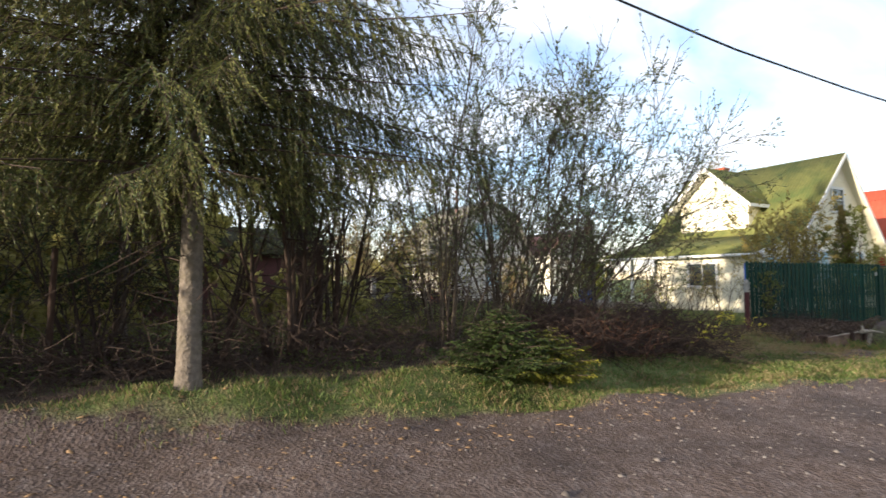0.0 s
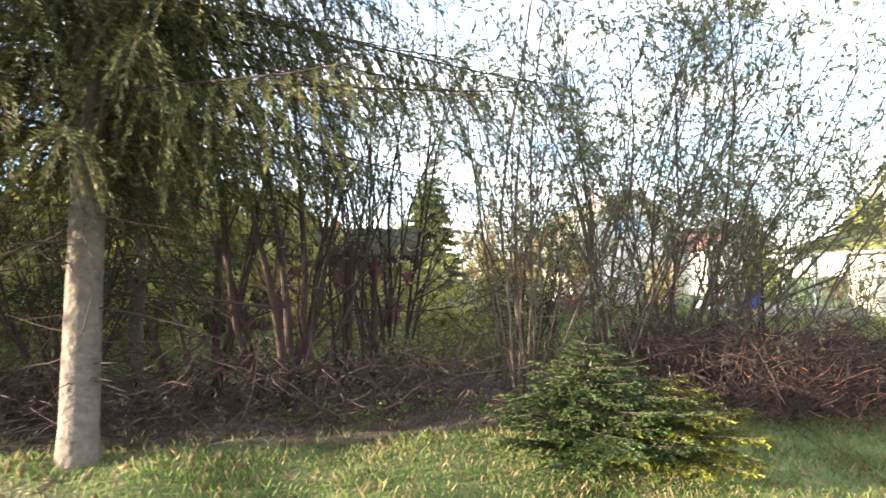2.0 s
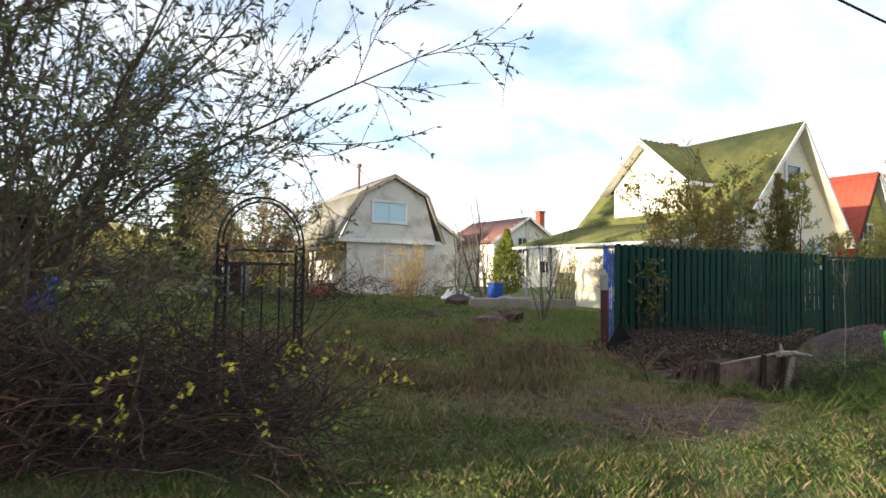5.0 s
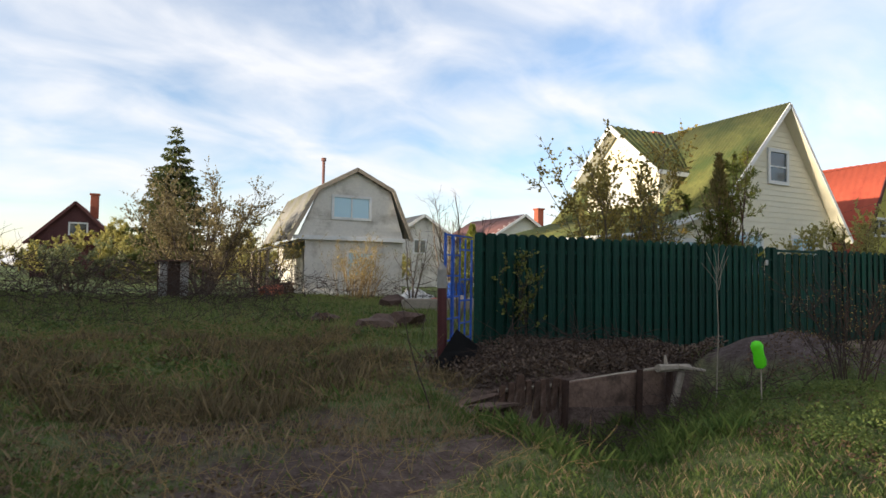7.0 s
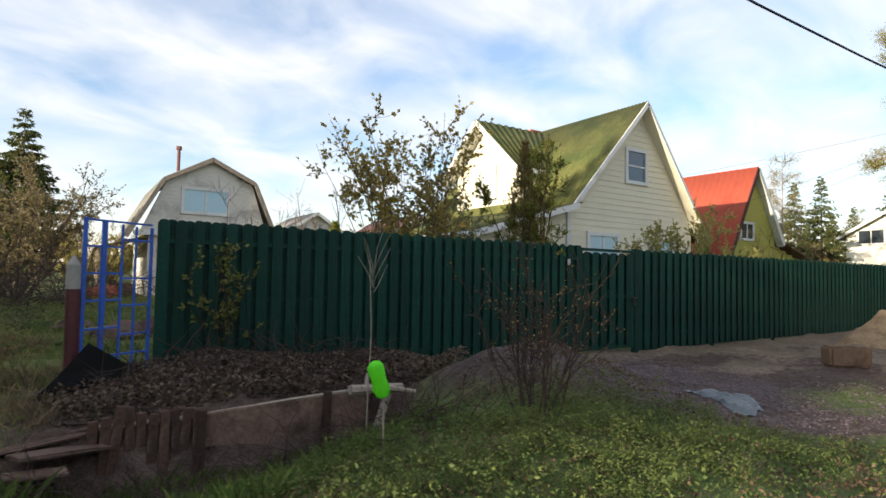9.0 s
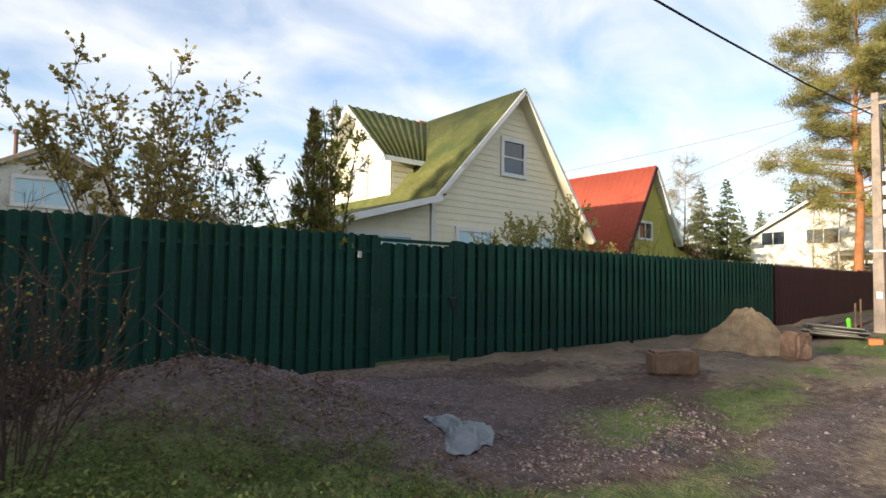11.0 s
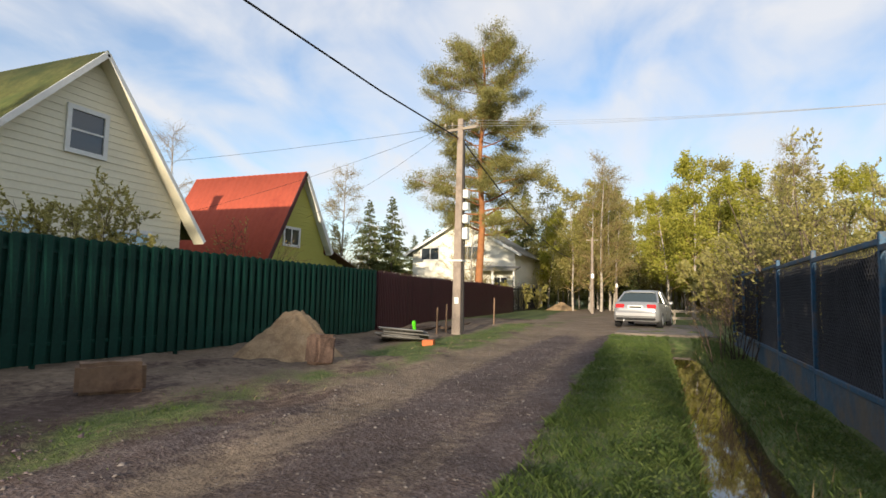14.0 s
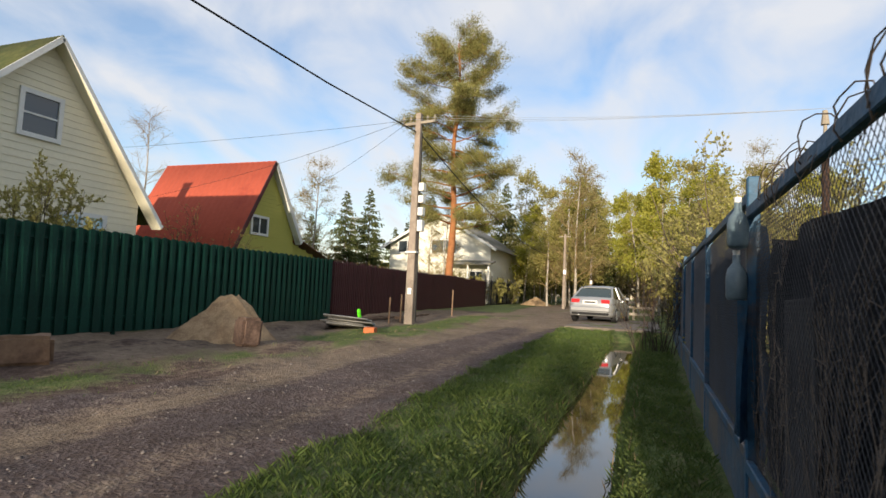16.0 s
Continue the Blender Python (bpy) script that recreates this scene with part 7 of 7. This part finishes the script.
part("board", bm, WOOD_PALE, t, "wide stained board with pale patches")
for x in (4.22, 5.35, 5.86):
    bm = bmesh.new(); rod(bm, (x, 5.32, -0.5), (x + 0.02, 5.31, 0.20 + 0.04 * (x - 4)), 0.045, 0.04, 8); part("post", bm, WOOD_DARK, t)
bm = bmesh.new()
for a, b in zip(edge_pts[:-1], edge_pts[1:]):
    rod(bm, a, b, 0.022, 0.02, 6)
part("cap_strip", bm, WOOD_GREY, t, "pale grey cap strip")
bm = bmesh.new(); rod(bm, (5.80, 5.22, -0.30), (6.0, 5.22, 0.26), 0.05, 0.045, 6); part("brace", bm, WOOD_GREY, t)
bm = bmesh.new(); rod(bm, (5.55, 5.2, 0.27), (6.15, 5.25, 0.24), 0.05, 0.04, 7); rod(bm, (5.75, 5.25, 0.26), (5.78, 5.3, 0.40), 0.03, 0.015, 6); rod(bm, (5.9, 5.2, 0.27), (6.2, 5.05, 0.22), 0.035, 0.02, 6); part("root", bm, WOOD_GREY, t, "bleached forked branch")
for x, y, z, a, b, c, lx, ly in ((2.45, 5.0, 0.06, 8, -6, 20, 0.75, 0.45), (2.2, 4.75, 0.0, 14, 8, -18, 0.5, 0.4), (3.05, 5.55, 0.08, 4, -5, 10, 0.75, 0.42), (2.75, 5.35, 0.0, 12, 6, -8, 0.6, 0.35), (3.25, 5.25, 0.03, -5, 5, 24, 0.62, 0.26), (2.55, 5.15, -0.04, 10, -14, 35, 0.4, 0.3), (2.95, 5.05, -0.05, 6, 3, 5, 0.7, 0.12), (3.35, 5.6, 0.12, 2, -4, -6, 0.5, 0.3), (2.85, 5.15, -0.09, 4, 3, 18, 0.8, 0.14)):
    bm = bmesh.new(); box(bm, 0, 0, 0, lx, ly, 0.03, bevel=0.006)
    bmesh.ops.subdivide_edges(bm, edges=bm.edges[:], cuts=2)
    for v in bm.verts:
        v.co += Vector((0.03 * noise.noise(v.co * 6 + Vector((x, y, 0))), 0.03 * noise.noise(v.co * 7), 0.012 * noise.noise(v.co * 5)))
    o = part("loose_board", bm, WOOD_PALE); o.matrix_basis = pose(x, y, z, a, b, c); tagged(o, "broken rotten board lying by the pit", "board", "loose boards by the pit")
t = thing("old_post", 3.30, 6.54, 0, "leaning dark red post with a pale pointed cap", "post")
bm = bmesh.new(); rod(bm, (0.0, 0, -0.1), (-0.02, 0, 1.20), 0.065, 0.06, 12); part("shaft", bm, PAINT_MAROON, t)
bm = bmesh.new(); rod(bm, (-0.02, 0, 1.20), (-0.025, 0, 1.43), 0.062, 0.06, 12); rod(bm, (-0.025, 0, 1.43), (-0.025, 0, 1.52), 0.06, 0.012, 12); part("cap", bm, SLATE, t, "pale grey pointed cap")
bm = bmesh.new()
sh = [(2.92, 6.35, 0.12), (3.2, 6.36, 0.42), (3.42, 6.4, 0.70), (3.78, 6.46, 0.45), (3.55, 6.36, 0.15), (3.2, 6.3, 0.05)]
vs = [bm.verts.new(p) for p in sh]; bm.faces.new(vs)
bmesh.ops.solidify(bm, geom=bm.faces[:], thickness=0.015)
tagged(part("roofing_sheet", bm, BLACK), "black bent sheet of roofing felt by the post", "sheet")
t = thing("blue_grille", 3.36, 6.62, 0, "bright blue metal bar grille", "grille", rz=math.degrees(math.atan2(0.42, 0.62)))
for x, z0, z1, w in ((0.0, 0.25, 1.90, 0.035), (0.20, 0.35, 1.88, 0.045), (0.40, 0.2, 1.86, 0.022), (0.56, 0.2, 1.85, 0.022), (0.75, 0.15, 1.85, 0.03)):
    bm = bmesh.new(); box(bm, x, 0, (z0 + z1) / 2, w, w * 0.7, z1 - z0); part("upright", bm, BLUE_BRIGHT, t)
for z, a, b in ((1.88, 0, 0.75), (1.62, 0.0, 0.42), (1.70, 0.4, 0.75), (1.35, 0, 0.42), (1.30, 0.4, 0.75), (1.08, 0, 0.4), (1.02, 0.4, 0.75), (0.80, 0, 0.4), (0.72, 0.4, 0.75), (0.52, 0, 0.75)):
    bm = bmesh.new(); box(bm, (a + b) / 2, 0, z, b - a, 0.018, 0.02); part("crossbar", bm, BLUE_BRIGHT, t)
t = thing("dead_stalk", 5.21, 4.14, gz(5.21, 4.14) - 0.02, "single tall dry weed stalk", "plant")
lv, lf = tubes([wander(np.random.default_rng(5), (0, 0, 0), (0.03, 0, 1), 1.45, 0.007, 0.003, 8, 0.03)] + [wander(np.random.default_rng(6 + i), (0.04, 0, 1.2 + 0.03 * i), (math.cos(i * 2), math.sin(i * 2), 2.2), 0.3, 0.003, 0.002, 4, 0.1) for i in range(8)], 5)
raw("stalk", lv, lf, WOOD_GREY, t)
t = thing("dead_stalk", 2.4, 4.9, 0.0, "bent bare sapling by the pit", "plant")
lv, lf = tubes([wander(np.random.default_rng(15), (0, 0, 0), (-0.15, 0.2, 1), 1.25, 0.010, 0.003, 8, 0.06)] + [wander(np.random.default_rng(16 + i), (-0.1, 0.1, 0.5 + 0.12 * i), (math.cos(i * 2.3), math.sin(i * 2.3), 1.0), 0.35, 0.004, 0.002, 4, 0.1) for i in range(5)], 5)
raw("stalk", lv, lf, TWIG, t)


def crumpled(name, x, y, lx, ly, h, mat, label, category, seed, ang=0):
    V, F = [], []
    N = 26
    for i in range(N + 1):
        for j in range(N + 1):
            u, v = i / N - 0.5, j / N - 0.5
            r = math.hypot(u, v) * 2
            k = 1 + 0.25 * math.sin(math.atan2(v, u) * 3 + seed)
            px, py = u * lx * k, v * ly * k
            a = radians(ang)
            wx_, wy_ = x + px * math.cos(a) - py * math.sin(a), y + px * math.sin(a) + py * math.cos(a)
            q = Vector((u * 5, v * 5, seed))
            z = h * max(0, 1 - r) ** 0.35 * (0.6 + 0.9 * abs(noise.noise(q))) + 0.03 * abs(noise.noise(q * 2.3)) + 0.006
            V.append((wx_, wy_, gz(wx_, wy_) + z))
    for i in range(N):
        for j in range(N):
            a = i * (N + 1) + j
            F.append((a, a + N + 1, a + N + 2, a + 1))
    return tagged(raw(name, V, F, mat, smooth=True), label, category)


crumpled("tarpaulin", 9.3, 21.2, 1.7, 0.9, 0.55, TRIM_WHITE, "crumpled white tarpaulin lying in the garden", "tarpaulin", 3.0, 10)
crumpled("plastic_film", 9.42, 3.62, 0.85, 0.42, 0.10, FILM, "crumpled grey-blue plastic film on the gravel", "plastic film", 6.0, 62)
bm = bmesh.new(); box(bm, 0, 0, 0.06, 0.03, 0.03, 0.2); o = part("peg", bm, WOOD_FRESH); o.matrix_basis = pose(9.2, 6.5, gz(9.2, 6.5)); tagged(o, "short wooden peg in the ground by the fence", "peg")

# garden gate arch
t = thing("garden_arch", -2.24, 6.66, 0.42, "black iron garden arch with a low gate", "arch", rz=6)
AW = 0.87
for x in (0.0, AW):
    for dx in (-0.045, 0.045):
        bm = bmesh.new(); rod(bm, (x + dx, 0, -0.1), (x + dx, 0, 1.30), 0.018, 0.018, 6); part("post", bm, IRON, t)
    bm = bmesh.new()
    for k in range(9):
        box(bm, x, 0, 0.06 + 0.15 * k, 0.09, 0.015, 0.03)
    for k in range(8):
        rod(bm, (x - 0.045 * (-1) ** k, 0, 0.06 + 0.15 * k), (x + 0.045 * (-1) ** k, 0, 0.21 + 0.15 * k), 0.008, 0.008, 5)
    part("lattice", bm, IRON, t)
for r in (0.0, 0.05):
    bm = bmesh.new()
    for k in range(14):
        a, b = math.pi * k / 14, math.pi * (k + 1) / 14
        rod(bm, (AW / 2 - (AW / 2 + 0.045 - r) * math.cos(a), 0, 1.30 + (0.53 - r) * math.sin(a)), (AW / 2 - (AW / 2 + 0.045 - r) * math.cos(b), 0, 1.30 + (0.53 - r) * math.sin(b)), 0.012, 0.012, 6)
    part("arch_bar", bm, IRON, t)
for z in (1.08, 1.23):
    bm = bmesh.new(); box(bm, AW / 2, 0, z, AW - 0.1, 0.02, 0.03); part("crossbar", bm, IRON, t)
for x in (0.24, 0.44, 0.64):
    bm = bmesh.new(); rod(bm, (x, 0, 0.0), (x, 0, 1.08), 0.011, 0.011, 6); part("bar", bm, IRON, t)

# thin trunks and posts in the thicket
for x, y, h, r in ((-7.55, 5.0, 1.35, 0.05), (-7.3, 5.1, 1.25, 0.03), (-10.2, 4.2, 1.2, 0.03), (-8.9, 6.5, 1.5, 0.045)):
    bm = bmesh.new(); rod(bm, (0, 0, -0.1), (0.03, 0.02, h), r, r * 0.9, 9); o = part("fence_post", bm, WOOD_DARK); o.matrix_basis = pose(x, y, gz(x, y)); tagged(o, "old dark wooden post in the thicket", "post", "old posts in the thicket")
bm = bmesh.new(); bmesh.ops.create_cone(bm, cap_ends=True, segments=20, radius1=0.27, radius2=0.27, depth=0.8, matrix=pose(0, 0, 0.4)); bmesh.ops.bevel(bm, geom=[e for e in bm.edges if e.calc_face_angle(0) > 1], offset=0.03, segments=2, affect="EDGES")
o = part("barrel", bm, BLUE_BRIGHT); o.matrix_basis = pose(-4.55, 13.3, gz(-4.5, 13.3)); tagged(o, "bright blue plastic barrel in the garden", "barrel")

# clutter of the far gardens
t = thing("garden_booth", 0.05, 23.0, gz(0.5, 23.0) - 0.02, "small grey-blue wooden privy with a dark open doorway", "shed", rz=4)
for x in (0.14, 0.85):
    bm = bmesh.new(); box(bm, x, 0, 0.68, 0.28, 0.06, 1.36, bevel=0.012); part("side_panel", bm, SLATE, t, "grey-blue boarded panel")
# back wall coloured dark to stand for the shade inside the doorway
bm = bmesh.new(); box(bm, 0.5, 0.75, 0.66, 1.0, 0.05, 1.32); part("back_wall", bm, WOOD_DARK, t)
bm = bmesh.new(); slab(bm, [(-0.1, -0.15, 1.42), (1.1, -0.15, 1.42), (1.1, 0.9, 1.34), (-0.1, 0.9, 1.34)], 0.06); part("roof", bm, WOOD_DARK, t)
for x, y in ((11.4, 14.2), (11.2, 16.5)):
    shrub("garden_shrub", x, y, 0.2, "dark leafless shrub by the house wall", "shrub", int(x * 7), TWIG, LEAF_OCHRE, stems=14, spread=0.5, height=1.9, kids=7, twigs=5, r0=0.012, leaf_n=2, leaf=(0.05, 0.03), base_r=0.4)
for x, y, l, a in ((7.6, 15.2, 2.4, -8), (9.4, 15.0, 2.2, 4)):
    rough_beam("plank", pose(x, y, gz(x, y) - 0.02, 0, 0, a), l, 0.3, 0.42, WOOD_GREY, "grey timber edging of a garden bed", "plank", x)
for i, (x, y, s, m_) in enumerate(((3.9, 10.6, 0.42, WOOD_PALE), (4.6, 11.0, 0.42, WOOD_OLD), (3.3, 12.3, 0.3, WOOD_OLD), (6.6, 16.2, 0.5, WOOD_OLD), (9.0, 17.5, 0.4, WOOD_PALE), (9.8, 18.0, 0.45, STONE), (8.3, 17.2, 0.4, RED_BRICK), (4.2, 24.0, 0.6, RED_BRICK))):
    bm = bmesh.new(); bmesh.ops.create_icosphere(bm, subdivisions=2, radius=s)
    for v in bm.verts:
        v.co = Vector((v.co.x, v.co.y * 0.8, v.co.z * 0.55)) * (1 + 0.6 * noise.noise(v.co * 5 + Vector((i, 0, 0))))
    o = part("rubble", bm, m_); o.matrix_basis = pose(x, y, gz(x, y) + s * 0.2); tagged(o, "low heap of garden rubble and sacks", "rubble", "rubble in the gardens")
t = thing("blue_box", 10.6, 20.0, gz(10.6, 20), "small blue garden box with a dark lid", "box")
bm = bmesh.new(); box(bm, 0, 0, 0.4, 0.5, 0.5, 0.8, bevel=0.02); part("body", bm, BLUE_BRIGHT, t)
bm = bmesh.new(); box(bm, 0, 0, 0.83, 0.6, 0.6, 0.06, bevel=0.01); part("lid", bm, ROOF_GREY, t)
for i in range(26):
    bm = bmesh.new(); rod(bm, (0, -0.15, 0), (0, 0.15, 0), 0.07, 0.065, 8); o = part("firewood", bm, WOOD_FRESH); o.matrix_basis = pose(4.55 + 0.15 * (i % 6) + (0.07 if (i // 6) % 2 else 0), 25.6, gz(4.7, 25.6) + 0.06 + 0.13 * (i // 6)); tagged(o, "split firewood log in a stack", "log", "stacked firewood")

# ---- wire fence with netting on the other side of the ditch ----
wf_ = thing("wire_fence", 0, 0, 0, "worn blue framed wire mesh fence with dark netting", "fence")


def wy(x):
    return -3.09 - 0.013 * (x - 9)


def wtop(x):
    return float(np.interp(x, [8, 10.6, 12.3, 15.2, 22, 28], [1.38, 1.47, 1.60, 1.68, 1.82, 1.9]))


posts = [8.3, 10.4, 12.33, 14.85, 17.3, 19.8, 22.3, 24.8, 27.3]
for x in posts:
    bm = bmesh.new(); box(bm, x, wy(x), wtop(x) / 2 + 0.02, 0.055, 0.055, wtop(x) + 0.16, bevel=0.006); part("post", bm, PAINT_BLUE, wf_)
for a, b in zip(posts[:-1], posts[1:]):
    for z in (wtop((a + b) / 2), 0.38):
        bm = bmesh.new(); box(bm, (a + b) / 2, wy((a + b) / 2), z, b - a - 0.05, 0.035, 0.055, bevel=0.005); part("rail", bm, PAINT_BLUE, wf_)
    bm = bmesh.new(); box(bm, (a + b) / 2, wy((a + b) / 2) - 0.02, 0.13, b - a - 0.04, 0.05, 0.5, bevel=0.01); part("plinth_panel", bm, CONCRETE_BLUE, wf_)
    top = wtop((a + b) / 2)
    net_top = top - 0.08 if a > 14 else top - 0.16
    n = 22
    V, F = [], []
    for i in range(n + 1):
        for j in range(7):
            x = a + 0.03 + (b - a - 0.06) * i / n
            V.append((x, wy(x) - 0.055 - 0.03 * math.sin(i * 1.1 + j) * math.sin(j * 0.9), 0.38 + (net_top - 0.38 + 0.018 * math.sin(i * 0.7)) * j / 6))
    for i in range(n):
        for j in range(6):
            k = i * 7 + j
            F.append((k, k + 7, k + 8, k + 1))
    raw("net_sheet", V, F, MESH_BLUE if 12 < a < 14 else MESH_NET, wf_, "sagging faded blue sheet" if 12 < a < 14 else "sagging dark shade net", smooth=True)
    # rhombic wire
    if a < 20:
        V, F = [], []
        pitch, w = (0.036, 0.0010) if a < 14 else (0.08, 0.003)
        z0, z1 = 0.40, top - 0.03
        H = z1 - z0
        for s in (1, -1):
            x = a - H
            while x < b + H:
                xa, xb = x, x + s * H
                za, zb = z0, z1
                lo_, hi_ = a + 0.03, b - 0.03
                ta, tb = 0.0, 1.0
                d = xb - xa
                for lim, sg in ((lo_, 1), (hi_, -1)):
                    tt = (lim - xa) / d
                    if (d > 0) == (sg > 0):
                        ta = max(ta, tt)
                    else:
                        tb = min(tb, tt)
                if tb - ta > 0.01:
                    p0 = (xa + d * ta, z0 + H * ta); p1 = (xa + d * tb, z0 + H * tb)
                    k = len(V)
                    for (px, pz) in (p0, p1):
                        V += [(px - w, wy(px) - 0.012 + 0.003 * s, pz), (px + w, wy(px) - 0.012 + 0.003 * s, pz), (px, wy(px) - 0.012 + 0.003 * s + 2 * w, pz)]
                    F += [(k, k + 1, k + 4, k + 3), (k + 1, k + 2, k + 5, k + 4), (k + 2, k, k + 3, k + 5)]
                x += pitch
        m_ = raw("wire_mesh", V, F, WIRE, wf_)
        m_["kind"] = "stuff"


def hung_bottle(x, z, h):
    t = thing("hung_bottle", x, wy(x) + 0.07, z, "cut milky plastic bottle hung on the fence post", "bottle", "bottles hung on the fence")
    prof = [(0.0, 0.036), (0.015, 0.045), (h * 0.5, 0.046), (h * 0.68, 0.038), (h * 0.82, 0.017), (h, 0.016)]
    bm = bmesh.new(); S = 16
    rings = [[bm.verts.new((r * math.cos(k * 2 * math.pi / S), r * math.sin(k * 2 * math.pi / S), s)) for k in range(S)] for s, r in prof]
    for a, b in zip(rings[:-1], rings[1:]):
        for k in range(S):
            bm.faces.new((a[k], a[(k + 1) % S], b[(k + 1) % S], b[k]))
    bm.faces.new(rings[0][::-1])
    for f in bm.faces:
        f.smooth = True
    part("bottle", bm, PLASTIC_CLEAR, t)
    bm = bmesh.new(); rod(bm, (0, 0, h), (0, 0, h + 0.025), 0.016, 0.016, 12); part("cap", bm, WHITE_BOX, t)


hung_bottle(12.27, 1.36, 0.21)
hung_bottle(12.31, 1.12, 0.21)
bm = bmesh.new()
rows_ = []
for i in range(9):
    u = i / 8
    w2 = 0.03 + 0.07 * u
    rows_.append([bm.verts.new((12.28 + k * w2 + 0.012 * math.sin(7 * u + k), wy(12.3) + 0.05 + 0.02 * math.cos(9 * k + 3 * u), 1.12 - 0.62 * u)) for k in (-1, -0.5, 0, 0.5, 1)])
for a, b in zip(rows_[:-1], rows_[1:]):
    for k in range(4):
        bm.faces.new((a[k], a[k + 1], b[k + 1], b[k]))
bmesh.ops.solidify(bm, geom=bm.faces[:], thickness=0.006)
tagged(part("cloth_strip", bm, PAINT_BLUE), "faded blue cloth strip tied to the fence post", "cloth")
bm = bmesh.new(); box(bm, 0, 0, 0.36, 0.40, 0.012, 0.72, bevel=0.004); o = part("backing_board", bm, material("grey_fibre_board", (0.085, 0.078, 0.075), 0.9, vary=0.4, grain=22, stain=4, bump=0.3)); o.matrix_basis = pose(11.55, wy(11.55) - 0.034, 0.41, 0, 1.5, 0); tagged(o, "dull grey fibre board standing behind the wire mesh", "board")
# dark shed and stored boards behind the netting
bm = bmesh.new(); box(bm, 13.5, -6.2, 1.0, 6.0, 2.4, 2.0, bevel=0.02); t = thing("shed", 0, 0, 0, "dark low shed behind the netting", "shed"); part("wall", bm, WOOD_DARK, t)
bm = bmesh.new(); slab(bm, [(10.3, -7.6, 1.95), (16.7, -7.6, 1.95), (16.7, -4.75, 2.15), (10.3, -4.75, 2.15)], 0.08); part("roof", bm, ROOF_GREY, t)
for x, w, h, a in ((11.4, 0.35, 1.1, 6), (12.0, 0.25, 0.9, -5), (10.6, 0.4, 0.8, 10)):
    bm = bmesh.new(); box(bm, 0, 0, h / 2, w, 0.03, h, bevel=0.006); o = part("stored_board", bm, SLATE); o.matrix_basis = pose(x, -3.6, 0, -8, a, 0); tagged(o, "grey board leaning behind the netting", "board", "boards behind the netting")

# kerb-side debris near the far drive
mound("sand_heap", 63.0, 7.6, 2.0, 1.4, 0.8, SAND, "pale heap of sand beside the far drive", "sand heap", 9)
bm = bmesh.new(); slab(bm, [(50, 7.2, 0.12), (62, 8.2, 0.12), (62, 9.2, 0.12), (50, 8.8, 0.12)], 0.1); tagged(part("pavement", bm, SLATE), "pale concrete strip along the iron fence", "pavement", kind="structure")
